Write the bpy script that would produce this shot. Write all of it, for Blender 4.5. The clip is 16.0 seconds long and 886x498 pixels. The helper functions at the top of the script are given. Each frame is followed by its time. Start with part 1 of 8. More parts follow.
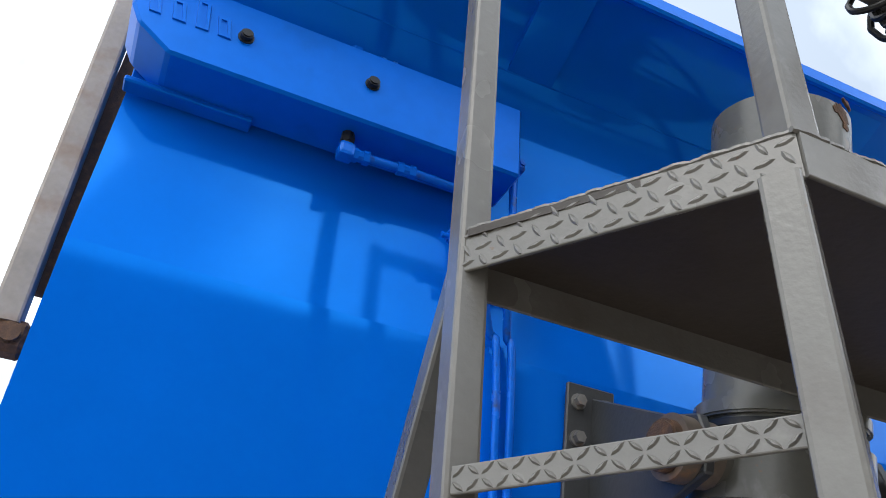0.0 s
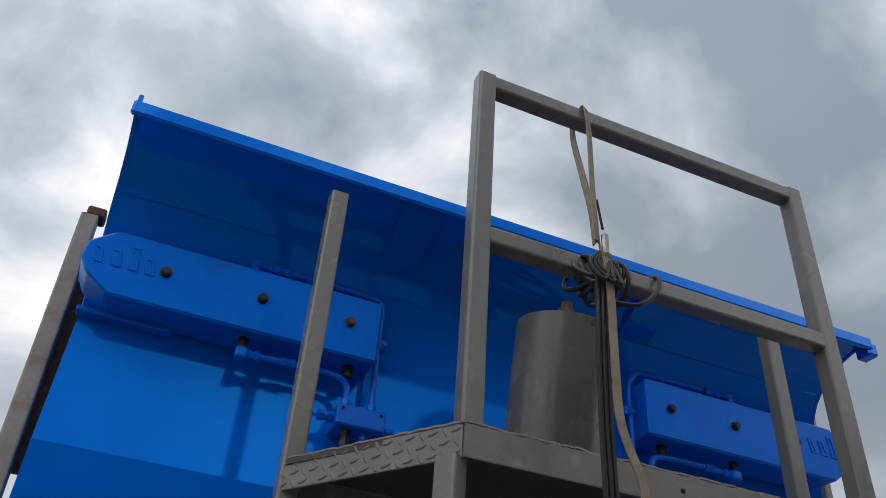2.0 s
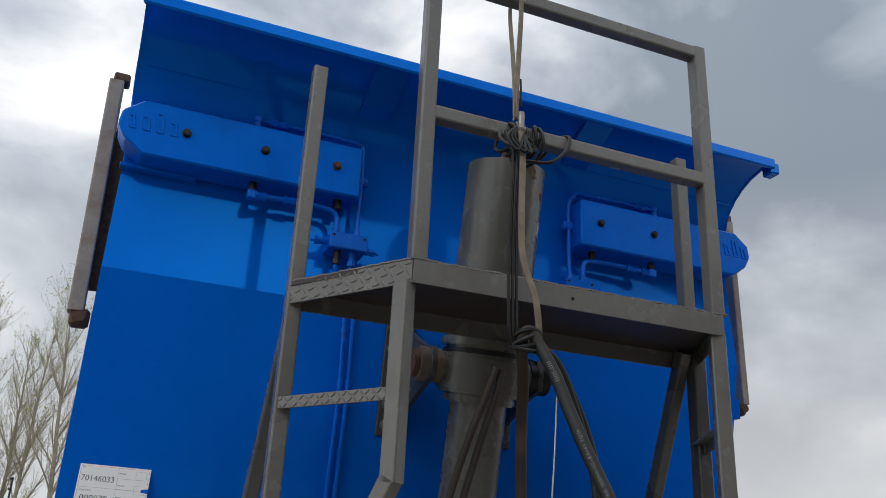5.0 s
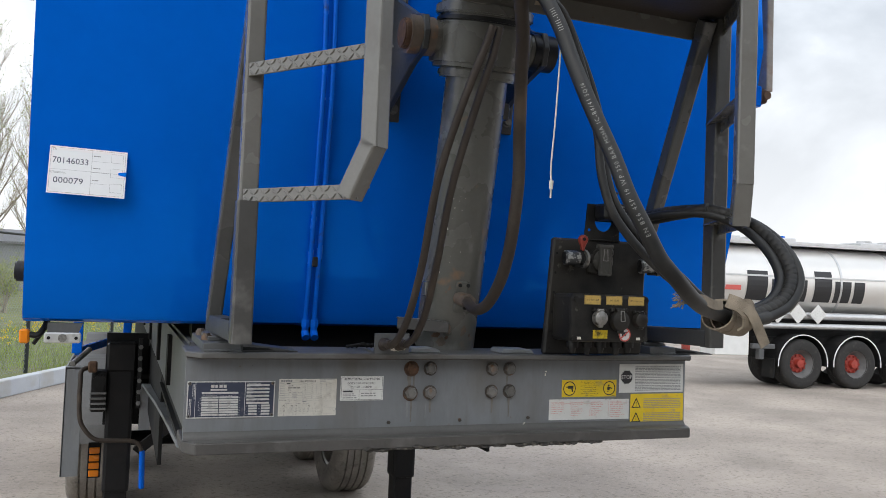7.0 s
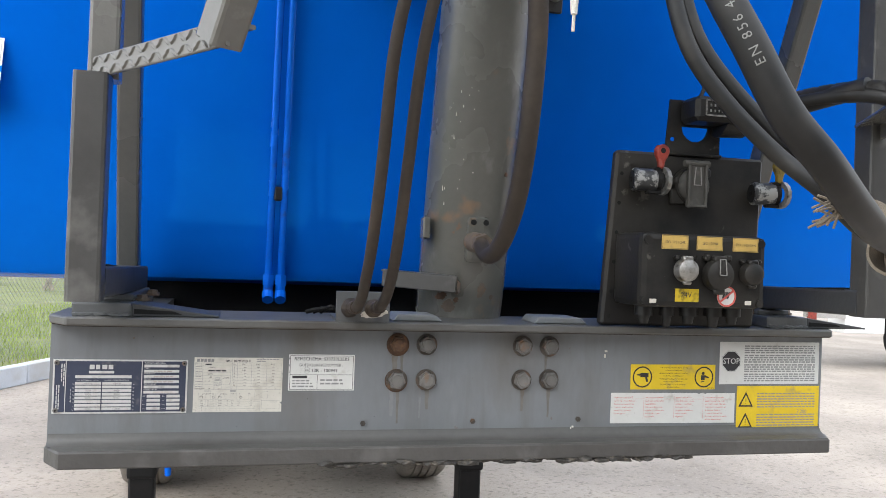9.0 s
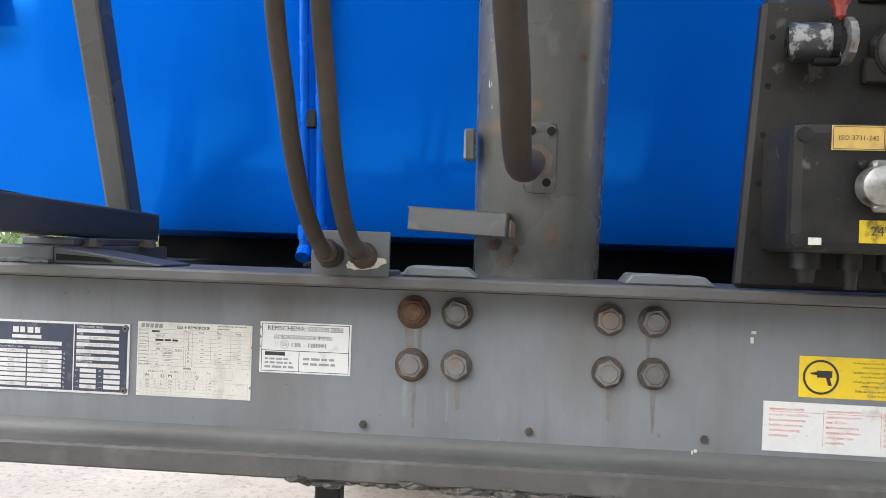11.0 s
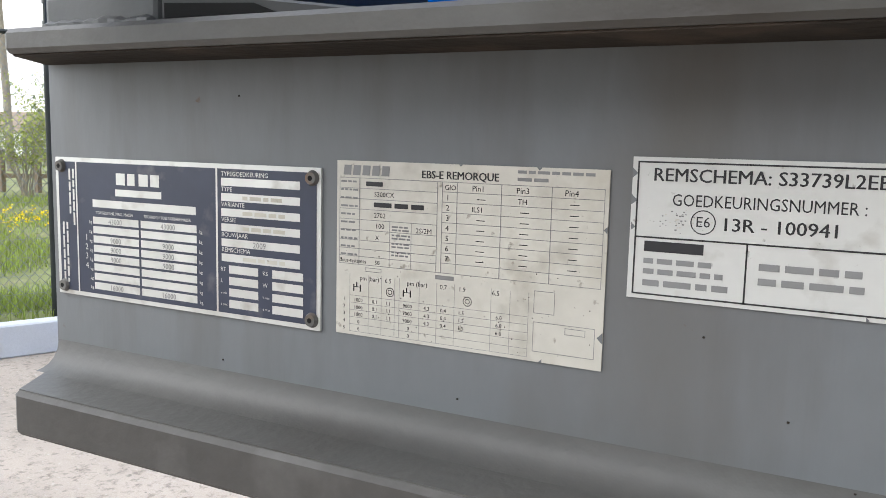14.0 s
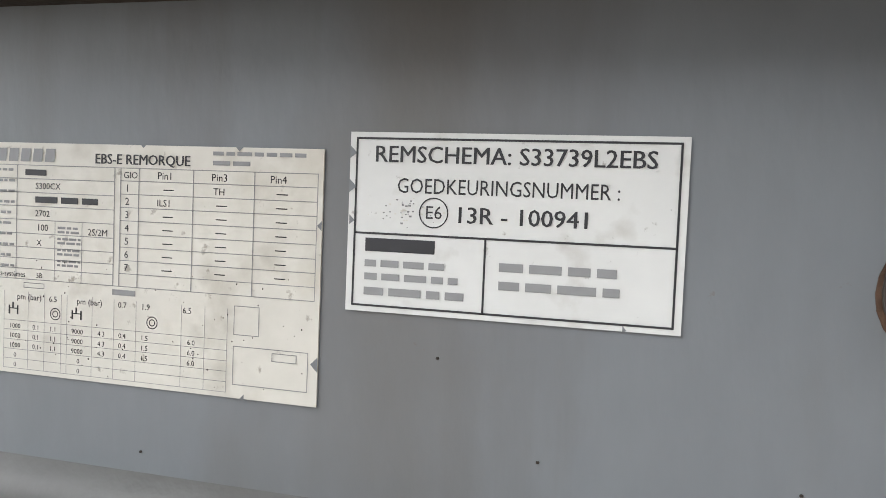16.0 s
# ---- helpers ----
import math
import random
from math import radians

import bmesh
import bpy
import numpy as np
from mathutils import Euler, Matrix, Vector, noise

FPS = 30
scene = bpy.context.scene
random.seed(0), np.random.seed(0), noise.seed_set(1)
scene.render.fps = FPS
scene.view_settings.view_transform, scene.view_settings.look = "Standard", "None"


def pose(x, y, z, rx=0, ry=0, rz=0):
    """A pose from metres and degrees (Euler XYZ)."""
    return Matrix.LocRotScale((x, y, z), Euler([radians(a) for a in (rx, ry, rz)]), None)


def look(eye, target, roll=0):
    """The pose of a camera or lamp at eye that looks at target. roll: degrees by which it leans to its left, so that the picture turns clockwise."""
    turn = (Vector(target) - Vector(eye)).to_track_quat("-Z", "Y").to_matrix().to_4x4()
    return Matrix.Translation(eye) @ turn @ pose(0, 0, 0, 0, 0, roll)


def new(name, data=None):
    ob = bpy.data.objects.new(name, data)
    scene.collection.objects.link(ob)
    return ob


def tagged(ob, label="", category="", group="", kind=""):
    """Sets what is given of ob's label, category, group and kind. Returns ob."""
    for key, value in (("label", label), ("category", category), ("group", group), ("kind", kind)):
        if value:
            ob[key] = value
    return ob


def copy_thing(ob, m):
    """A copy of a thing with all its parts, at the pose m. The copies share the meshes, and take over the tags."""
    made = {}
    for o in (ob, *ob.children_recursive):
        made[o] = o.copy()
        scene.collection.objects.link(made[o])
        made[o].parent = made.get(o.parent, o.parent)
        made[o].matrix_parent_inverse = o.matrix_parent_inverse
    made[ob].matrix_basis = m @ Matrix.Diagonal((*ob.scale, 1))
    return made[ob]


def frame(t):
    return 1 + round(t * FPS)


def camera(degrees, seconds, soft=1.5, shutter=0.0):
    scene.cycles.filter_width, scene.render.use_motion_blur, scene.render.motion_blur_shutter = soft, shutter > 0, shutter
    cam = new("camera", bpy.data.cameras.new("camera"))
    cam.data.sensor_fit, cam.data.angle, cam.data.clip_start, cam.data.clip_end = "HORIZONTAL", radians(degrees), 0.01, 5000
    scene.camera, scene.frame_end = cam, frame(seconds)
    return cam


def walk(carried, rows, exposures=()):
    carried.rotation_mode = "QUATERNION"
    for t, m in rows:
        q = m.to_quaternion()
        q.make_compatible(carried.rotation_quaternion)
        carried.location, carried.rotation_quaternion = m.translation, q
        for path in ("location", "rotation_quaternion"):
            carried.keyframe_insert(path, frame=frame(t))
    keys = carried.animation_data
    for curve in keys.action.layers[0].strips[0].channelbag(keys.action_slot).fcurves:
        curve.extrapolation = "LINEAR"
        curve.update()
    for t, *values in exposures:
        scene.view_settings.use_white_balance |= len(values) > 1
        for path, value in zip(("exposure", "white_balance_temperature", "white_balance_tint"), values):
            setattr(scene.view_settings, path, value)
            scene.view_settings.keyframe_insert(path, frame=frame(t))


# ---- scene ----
cam = camera(56.4, 16.0, soft=0.75)
PATH = [
    (0, (-1.0974, -1.0800, 2.1188), (-0.4955, 0.4473, 3.2612), 4.86),
    (0.5, (-1.0668, -1.2821, 2.1349), (-0.4681, 0.2376, 3.2891), 4.63),
    (1, (-1.0120, -1.4934, 2.1436), (-0.4266, 0.0126, 3.3223), 4.63),
    (1.5, (-1.0274, -1.6757, 2.1574), (-0.4534, -0.1718, 3.3444), 4.63),
    (2, (-1.0493, -1.8907, 2.1465), (-0.4790, -0.3805, 3.3273), 4.50),
    (2.5, (-1.0495, -2.0606, 2.1512), (-0.4634, -0.5090, 3.2687), 4.37),
    (3, (-1.0251, -2.2304, 2.1440), (-0.4122, -0.6226, 3.1637), 4.03),
    (3.2, (-1.0093, -2.2938, 2.1428), (-0.3926, -0.6666, 3.1287), 4.05),
    (5.3, (-1.1619, -2.5102, 2.0287), (-0.4704, -0.7406, 2.6535), 2.61),
    (5.5, (-1.1594, -2.5021, 2.0207), (-0.4583, -0.7124, 2.5735), 2.45),
    (6, (-1.1603, -2.4924, 1.9980), (-0.4477, -0.6617, 2.3730), 2.37),
    (6.5, (-1.0970, -2.3920, 1.9721), (-0.3698, -0.5379, 2.1551), 2.26),
    (7, (-0.9979, -2.2890, 1.9374), (-0.2783, -0.4247, 2.0170), 2.28),
    (7.5, (-0.9185, -2.0783, 1.8969), (-0.2168, -0.2059, 1.9371), 2.37),
    (8, (-0.8306, -1.8307, 1.8940), (-0.1425, 0.0469, 1.9262), 2.32),
    (8.2, (-0.7664, -1.7817, 1.8906), (-0.0929, 0.1012, 1.9204), 2.26),
    (10.3, (-0.1540, -1.2598, 1.7986), (-0.0767, 0.7386, 1.7818), 1.91),
    (10.5, (-0.1160, -1.2064, 1.7894), (-0.0625, 0.7928, 1.7722), 1.82),
    (11, (-0.0633, -1.1002, 1.7693), (-0.2421, 0.8918, 1.7644), 1.92),
    (11.5, (-0.1261, -0.9502, 1.7484), (-0.6989, 0.9660, 1.7356), 1.73),
    (12, (-0.2488, -0.7597, 1.7430), (-1.0852, 1.0558, 1.6785), 1.31),
    (12.5, (-0.2987, -0.5896, 1.7181), (-1.1838, 1.1696, 1.3691), 1.16),
    (13, (-0.3075, -0.5282, 1.7153), (-1.2120, 1.2143, 1.3335), 0.97),
    (13.5, (-0.3109, -0.4570, 1.6985), (-1.2361, 1.2891, 1.3900), 0.94),
    (14, (-0.3053, -0.4019, 1.6639), (-1.2102, 1.3637, 1.4109), 1.40),
    (14.5, (-0.3051, -0.3651, 1.6517), (-1.2038, 1.4077, 1.4292), 1.54),
    (15, (-0.2977, -0.3314, 1.6443), (-1.1735, 1.4548, 1.4386), 1.38),
    (15.5, (-0.2971, -0.3025, 1.6376), (-1.1023, 1.5193, 1.4569), 1.58),
    (16, (-0.2832, -0.2987, 1.6329), (-0.8383, 1.6199, 1.5285), 2.36),
]
EXPOSURES = [(0.0, 0.97), (0.5, 0.66), (1.0, 0.40), (1.5, 0.05), (2.0, -0.2), (3.2, -0.22), (5.3, -0.12), (6.0, 0.26), (6.5, 0.42), (7.0, 0.55), (8.2, 0.98), (10.3, 1.72), (11.0, 1.69), (11.5, 1.33), (12.0, 1.0), (12.5, 0.93), (13.2, 1.04), (14.0, 1.25), (16.0, 1.46)]
walk(cam, [(t, look(eye, target, roll)) for t, eye, target, roll in PATH], EXPOSURES)

# ---- world and sun ----
SUN_EL, SUN_AZ = 44.0, 216.0  # degrees; azimuth clockwise from +y
world = bpy.data.worlds.new("overcast_sky")
scene.world = world
world.use_nodes = True
wn, wl = world.node_tree.nodes, world.node_tree.links
wn.clear()
w_out = wn.new("ShaderNodeOutputWorld")
w_bg = wn.new("ShaderNodeBackground")
w_sky = wn.new("ShaderNodeTexSky")
w_sky.sky_type = 'NISHITA'
w_sky.sun_disc = False
w_sky.sun_elevation = radians(SUN_EL)
w_sky.sun_rotation = radians(SUN_AZ)
w_sky.dust_density = 2.0
w_scale = wn.new("ShaderNodeVectorMath")
w_scale.operation = 'SCALE'
w_scale.inputs["Scale"].default_value = 0.10
wl.new(w_sky.outputs[0], w_scale.inputs[0])
w_co = wn.new("ShaderNodeTexCoord")
w_map = wn.new("ShaderNodeMapping")
w_map.inputs["Scale"].default_value = (1.0, 1.0, 1.35)
wl.new(w_co.outputs["Generated"], w_map.inputs["Vector"])
w_n1 = wn.new("ShaderNodeTexNoise")
w_n1.inputs["Scale"].default_value = 2.6
w_n1.inputs["Detail"].default_value = 9.0
w_n1.inputs["Roughness"].default_value = 0.52
w_n1.inputs["Distortion"].default_value = 0.35
wl.new(w_map.outputs[0], w_n1.inputs["Vector"])
w_n2 = wn.new("ShaderNodeTexNoise")
w_n2.inputs["Scale"].default_value = 1.1
w_n2.inputs["Detail"].default_value = 4.0
wl.new(w_map.outputs[0], w_n2.inputs["Vector"])
w_sep = wn.new("ShaderNodeSeparateXYZ")
wl.new(w_co.outputs["Generated"], w_sep.inputs[0])
# cloud bellies are grey, the thin parts near the horizon bright
w_ramp = wn.new("ShaderNodeValToRGB")
w_ramp.color_ramp.elements[0].position = 0.40
w_ramp.color_ramp.elements[0].color = (0.33, 0.385, 0.46, 1)
w_ramp.color_ramp.elements[1].position = 0.63
w_ramp.color_ramp.elements[1].color = (1.1, 1.11, 1.13, 1)
mid = w_ramp.color_ramp.elements.new(0.5)
mid.color = (0.55, 0.61, 0.69, 1)
wl.new(w_n1.outputs[0], w_ramp.inputs[0])
w_hor = wn.new("ShaderNodeMapRange")
w_hor.inputs["From Min"].default_value = 0.02
w_hor.inputs["From Max"].default_value = 0.42
w_hor.inputs["To Min"].default_value = 0.75
w_hor.inputs["To Max"].default_value = 0.0
wl.new(w_sep.outputs["Z"], w_hor.inputs["Value"])
w_mixh = wn.new("ShaderNodeMixRGB")
w_mixh.inputs["Color2"].default_value = (1.04, 1.05, 1.06, 1)
wl.new(w_hor.outputs[0], w_mixh.inputs["Fac"])
wl.new(w_ramp.outputs[0], w_mixh.inputs["Color1"])
w_cov = wn.new("ShaderNodeValToRGB")
w_cov.color_ramp.elements[0].position = 0.30
w_cov.color_ramp.elements[0].color = (0.75, 0.75, 0.75, 1)
w_cov.color_ramp.elements[1].position = 0.5
w_cov.color_ramp.elements[1].color = (1, 1, 1, 1)
wl.new(w_n2.outputs[0], w_cov.inputs[0])
w_mix = wn.new("ShaderNodeMixRGB")
wl.new(w_cov.outputs[0], w_mix.inputs["Fac"])
wl.new(w_scale.outputs[0], w_mix.inputs["Color1"])
wl.new(w_mixh.outputs[0], w_mix.inputs["Color2"])
# the cloud is thinner and brighter in front of the trailer, towards the verge side
w_dot = wn.new("ShaderNodeVectorMath")
w_dot.operation = 'DOT_PRODUCT'
w_dot.inputs[1].default_value = (-0.47, -0.62, 0.63)
wl.new(w_co.outputs["Generated"], w_dot.inputs[0])
w_side = wn.new("ShaderNodeMapRange")
w_side.inputs["From Min"].default_value, w_side.inputs["From Max"].default_value = -0.8, 1.0
w_side.inputs["To Min"].default_value, w_side.inputs["To Max"].default_value = 0.717, 1.65
wl.new(w_dot.outputs["Value"], w_side.inputs["Value"])
w_gain = wn.new("ShaderNodeVectorMath")
w_gain.operation = 'SCALE'
wl.new(w_mix.outputs[0], w_gain.inputs[0])
wl.new(w_side.outputs[0], w_gain.inputs["Scale"])
wl.new(w_gain.outputs[0], w_bg.inputs["Color"])
w_bg.inputs["Strength"].default_value = 1.05
wl.new(w_bg.outputs[0], w_out.inputs["Surface"])

sun = new("sun", bpy.data.lights.new("sun", 'SUN'))
sun.data.energy = 0.5
sun.data.angle = radians(45)
sun.data.color = (1.0, 0.96, 0.9)
_az, _el = radians(SUN_AZ), radians(SUN_EL)
sun.matrix_world = look((0, 0, 0), (-math.sin(_az) * math.cos(_el), -math.cos(_az) * math.cos(_el), -math.sin(_el)))
sun.location = (-6, -12, 15)

# ---- materials ----
def material(name, color, rough=0.5, metal=0.0, coat=0.0, var=0.12, scale=6.0, fine=90.0, bump=0.0, bump_scale=200.0,
             stain=None, stain_amount=0.0, stain_scale=4.0, stretch=(1, 1, 1), rough_var=0.1, spec=0.5, per_object=0.0, tint=None):
    """A painted or natural surface: base colour with broad and fine variation, stains of another colour, and fine relief."""
    m = bpy.data.materials.new(name)
    m.use_nodes = True
    nt = m.node_tree
    n, l = nt.nodes, nt.links
    p = n["Principled BSDF"]
    co = n.new("ShaderNodeTexCoord")
    mp = n.new("ShaderNodeMapping")
    mp.inputs["Scale"].default_value = stretch
    l.new(co.outputs["Object"], mp.inputs["Vector"])

    def noise_node(s, d):
        t = n.new("ShaderNodeTexNoise")
        t.inputs["Scale"].default_value = s
        t.inputs["Detail"].default_value = d
        l.new(mp.outputs[0], t.inputs["Vector"])
        return t
    big, small = noise_node(scale, 4), noise_node(fine, 3)
    add = n.new("ShaderNodeMath")
    add.operation = 'MULTIPLY_ADD'
    add.inputs[1].default_value = 0.45
    l.new(small.outputs[0], add.inputs[0])
    l.new(big.outputs[0], add.inputs[2])
    mr = n.new("ShaderNodeMapRange")
    mr.inputs["From Min"].default_value, mr.inputs["From Max"].default_value = 0.45, 1.0
    mr.inputs["To Min"].default_value, mr.inputs["To Max"].default_value = 1.0 - var, 1.0 + var
    l.new(add.outputs[0], mr.inputs["Value"])
    value = mr.outputs[0]
    if per_object:
        oi = n.new("ShaderNodeObjectInfo")
        po = n.new("ShaderNodeMapRange")
        po.inputs["To Min"].default_value, po.inputs["To Max"].default_value = 1.0 - per_object, 1.0 + per_object
        l.new(oi.outputs["Random"], po.inputs["Value"])
        mu = n.new("ShaderNodeMath")
        mu.operation = 'MULTIPLY'
        l.new(po.outputs[0], mu.inputs[0])
        l.new(value, mu.inputs[1])
        value = mu.outputs[0]
    sc = n.new("ShaderNodeVectorMath")
    sc.operation = 'SCALE'
    sc.inputs[0].default_value = color
    l.new(value, sc.inputs["Scale"])
    out = sc.outputs[0]
    if stain is not None:
        st = noise_node(stain_scale, 6)
        rp = n.new("ShaderNodeValToRGB")
        rp.color_ramp.elements[0].position = 0.62 - 0.25 * stain_amount
        rp.color_ramp.elements[1].position = 0.80 - 0.15 * stain_amount
        l.new(st.outputs[0], rp.inputs[0])
        mx = n.new("ShaderNodeMixRGB")
        l.new(rp.outputs[0], mx.inputs["Fac"])
        l.new(out, mx.inputs["Color1"])
        mx.inputs["Color2"].default_value = (*stain, 1)
        out = mx.outputs[0]
    l.new(out, p.inputs["Base Color"])
    rr = n.new("ShaderNodeMapRange")
    rr.inputs["To Min"].default_value, rr.inputs["To Max"].default_value = max(rough - rough_var, 0.02), min(rough + rough_var, 1)
    l.new(big.outputs[0], rr.inputs["Value"])
    l.new(rr.outputs[0], p.inputs["Roughness"])
    p.inputs["Metallic"].default_value = metal
    p.inputs["Specular IOR Level"].default_value = spec
    if tint:
        p.inputs["Specular Tint"].default_value = (*tint, 1)
    p.inputs["Coat Weight"].default_value = coat
    p.inputs["Coat Roughness"].default_value = 0.035
    if bump:
        bn = noise_node(bump_scale, 3)
        bp = n.new("ShaderNodeBump")
        bp.inputs["Strength"].default_value = bump
        bp.inputs["Distance"].default_value = 0.004
        l.new(bn.outputs[0], bp.inputs["Height"])
        l.new(bp.outputs[0], p.inputs["Normal"])
    return m



def weather(m, color, scale, low, high, amount, stretch=(1, 1, 1)):
    """Lay worn or dirty patches of another colour over a material, with a noise outline of their own."""
    n, l = m.node_tree.nodes, m.node_tree.links
    p = n["Principled BSDF"]
    source = p.inputs["Base Color"].links[0].from_socket
    co, mp, t = n.new("ShaderNodeTexCoord"), n.new("ShaderNodeMapping"), n.new("ShaderNodeTexNoise")
    mp.inputs["Scale"].default_value = stretch
    mp.inputs["Location"].default_value = (scale * 0.37, scale * 0.11, 3.1)
    l.new(co.outputs["Object"], mp.inputs["Vector"])
    l.new(mp.outputs[0], t.inputs["Vector"])
    t.inputs["Scale"].default_value = scale
    t.inputs["Detail"].default_value = 6.0
    t.inputs["Roughness"].default_value = 0.6
    mr = n.new("ShaderNodeMapRange")
    mr.inputs["From Min"].default_value, mr.inputs["From Max"].default_value = low, high
    mr.inputs["To Max"].default_value = amount
    l.new(t.outputs[0], mr.inputs["Value"])
    mx = n.new("ShaderNodeMixRGB")
    l.new(mr.outputs[0], mx.inputs["Fac"])
    l.new(source, mx.inputs["Color1"])
    mx.inputs["Color2"].default_value = (*color, 1)
    l.new(mx.outputs[0], p.inputs["Base Color"])
    return m


BLUE = material("blue_gloss_paint", (0.0012, 0.130, 0.66), rough=0.07, metal=0.14, var=0.06, scale=1.5, fine=14, rough_var=0.025, bump=0.012, bump_scale=9, spec=0.55, tint=(0.04, 0.62, 1.0))
BLUE_SATIN = material("blue_satin_cover_paint", (0.0015, 0.112, 0.60), rough=0.30, metal=0.10, var=0.10, scale=5, fine=30, rough_var=0.06, bump=0.03, bump_scale=14, spec=0.45, tint=(0.02, 0.5, 1.0), stain=(0.004, 0.08, 0.40), stain_amount=0.1, stain_scale=6)
BLUE_DULL = material("blue_paint_fittings", (0.002, 0.110, 0.60), rough=0.25, spec=0.5, tint=(0.2, 0.5, 1.0), var=0.12, scale=12, stain=(0.05, 0.04, 0.03), stain_amount=0.05, stain_scale=25)
GREY = material("grey_frame_paint", (0.134, 0.129, 0.118), rough=0.25, var=0.10, scale=5, fine=60, bump=0.12, bump_scale=120, stain=(0.11, 0.10, 0.09), stain_amount=0.25, stain_scale=7)
BEAM_GREY = material("beam_grey_paint", (0.172, 0.182, 0.191), rough=0.45, var=0.10, scale=4, fine=80, bump=0.1, bump_scale=150, stain=(0.125, 0.118, 0.105), stain_amount=0.35, stain_scale=6, stretch=(1, 1, 0.4))
BEAM_DIRTY = material("dirty_beam_flange", (0.068, 0.064, 0.060), rough=0.6, var=0.2, scale=6, fine=60, bump=0.25, bump_scale=90, stain=(0.125, 0.12, 0.115), stain_amount=0.25, stain_scale=14)
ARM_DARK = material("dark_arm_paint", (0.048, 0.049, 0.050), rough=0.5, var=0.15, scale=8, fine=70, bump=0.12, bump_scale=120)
DARK_GREY = material("dark_grey_paint", (0.085, 0.088, 0.09), rough=0.5, var=0.15, scale=8, fine=70, bump=0.12, bump_scale=120, stain=(0.15, 0.13, 0.11), stain_amount=0.15)
CYL_GREY = material("hoist_grey_paint", (0.098, 0.097, 0.086), rough=0.27, var=0.12, scale=6, fine=70, bump=0.1, bump_scale=90, stain=(0.27, 0.14, 0.06), stain_amount=0.02, stain_scale=9)
weather(BEAM_GREY, (0.105, 0.098, 0.088), 16, 0.50, 0.74, 0.55, (1, 1, 0.10))
weather(BEAM_GREY, (0.27, 0.275, 0.275), 9, 0.60, 0.76, 0.45, (1, 1, 0.3))
weather(BEAM_GREY, (0.13, 0.07, 0.04), 38, 0.69, 0.73, 0.7)
weather(CYL_GREY, (0.19, 0.19, 0.18), 13, 0.56, 0.66, 0.45, (1, 1, 0.5))
weather(CYL_GREY, (0.15, 0.08, 0.045), 30, 0.68, 0.72, 0.6)
weather(GREY, (0.21, 0.205, 0.19), 17, 0.60, 0.70, 0.4)
weather(GREY, (0.13, 0.075, 0.045), 34, 0.69, 0.73, 0.6)
PIN_BROWN = material("rust_stained_paint", (0.11, 0.085, 0.065), rough=0.6, var=0.3, scale=25, stain=(0.24, 0.12, 0.05), stain_amount=0.3, stain_scale=30)
# deck brown, darkened so that the colour carries the shade under the platform
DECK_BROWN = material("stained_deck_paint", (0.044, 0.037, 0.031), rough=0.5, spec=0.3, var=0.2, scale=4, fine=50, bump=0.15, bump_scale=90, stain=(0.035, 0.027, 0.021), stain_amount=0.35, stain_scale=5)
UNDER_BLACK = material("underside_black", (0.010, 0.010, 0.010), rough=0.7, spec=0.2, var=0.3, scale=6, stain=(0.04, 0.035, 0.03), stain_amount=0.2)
UNION_DARK = material("dark_stained_union", (0.014, 0.015, 0.018), rough=0.4, spec=0.3, var=0.3, scale=40, stain=(0.030, 0.022, 0.016), stain_amount=0.15, stain_scale=50)
# scuffed copy of the frame grey, darkened to stand in for shade
SHADE_GREY = material("scuffed_lower_post_paint", (0.060, 0.058, 0.055), rough=0.32, var=0.14, scale=9, fine=60, bump=0.12, bump_scale=90, stain=(0.15, 0.145, 0.135), stain_amount=0.15, stain_scale=14)
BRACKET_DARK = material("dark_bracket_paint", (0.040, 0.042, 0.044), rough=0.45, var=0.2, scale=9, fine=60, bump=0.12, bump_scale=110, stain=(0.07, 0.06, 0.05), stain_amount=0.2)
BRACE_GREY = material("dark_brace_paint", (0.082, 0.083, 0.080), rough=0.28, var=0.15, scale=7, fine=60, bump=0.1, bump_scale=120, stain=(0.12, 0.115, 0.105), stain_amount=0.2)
RUBBER = material("black_rubber", (0.011, 0.0108, 0.0105), rough=0.48, spec=0.35, var=0.25, scale=20, fine=150, stain=(0.030, 0.027, 0.023), stain_amount=0.25, stain_scale=12)
HOSE_BROWN = material("dusty_hose_rubber", (0.037, 0.029, 0.023), rough=0.6, spec=0.3, var=0.25, scale=14, fine=120, stain=(0.085, 0.064, 0.047), stain_amount=0.35, stain_scale=8)
BLACK_PLASTIC = material("black_plastic", (0.0085, 0.0082, 0.008), rough=0.5, spec=0.3, var=0.25, scale=12, stain=(0.028, 0.025, 0.021), stain_amount=0.3, stain_scale=9, bump=0.1)
weather(BLACK_PLASTIC, (0.034, 0.031, 0.026), 6, 0.40, 0.66, 0.75)
weather(BLACK_PLASTIC, (0.13, 0.12, 0.105), 26, 0.655, 0.72, 0.6)
STEEL = material("worn_steel", (0.45, 0.44, 0.42), rough=0.42, metal=0.85, var=0.2, scale=40, stain=(0.16, 0.12, 0.09), stain_amount=0.25, stain_scale=40)
RUST = material("rusty_steel", (0.085, 0.045, 0.025), rough=0.8, var=0.35, scale=60, fine=260, bump=0.4, bump_scale=300, stain=(0.16, 0.08, 0.035), stain_amount=0.35, stain_scale=60)
LABEL_DIRTY = material("dirty_yellow_label", (0.50, 0.36, 0.015), rough=0.5, var=0.15, scale=30, stain=(0.03, 0.025, 0.01), stain_amount=0.45, stain_scale=70)
LABEL_OCHRE = material("worn_gold_label", (0.52, 0.35, 0.10), rough=0.4, var=0.15, scale=30, stain=(0.35, 0.24, 0.09), stain_amount=0.25, stain_scale=60)
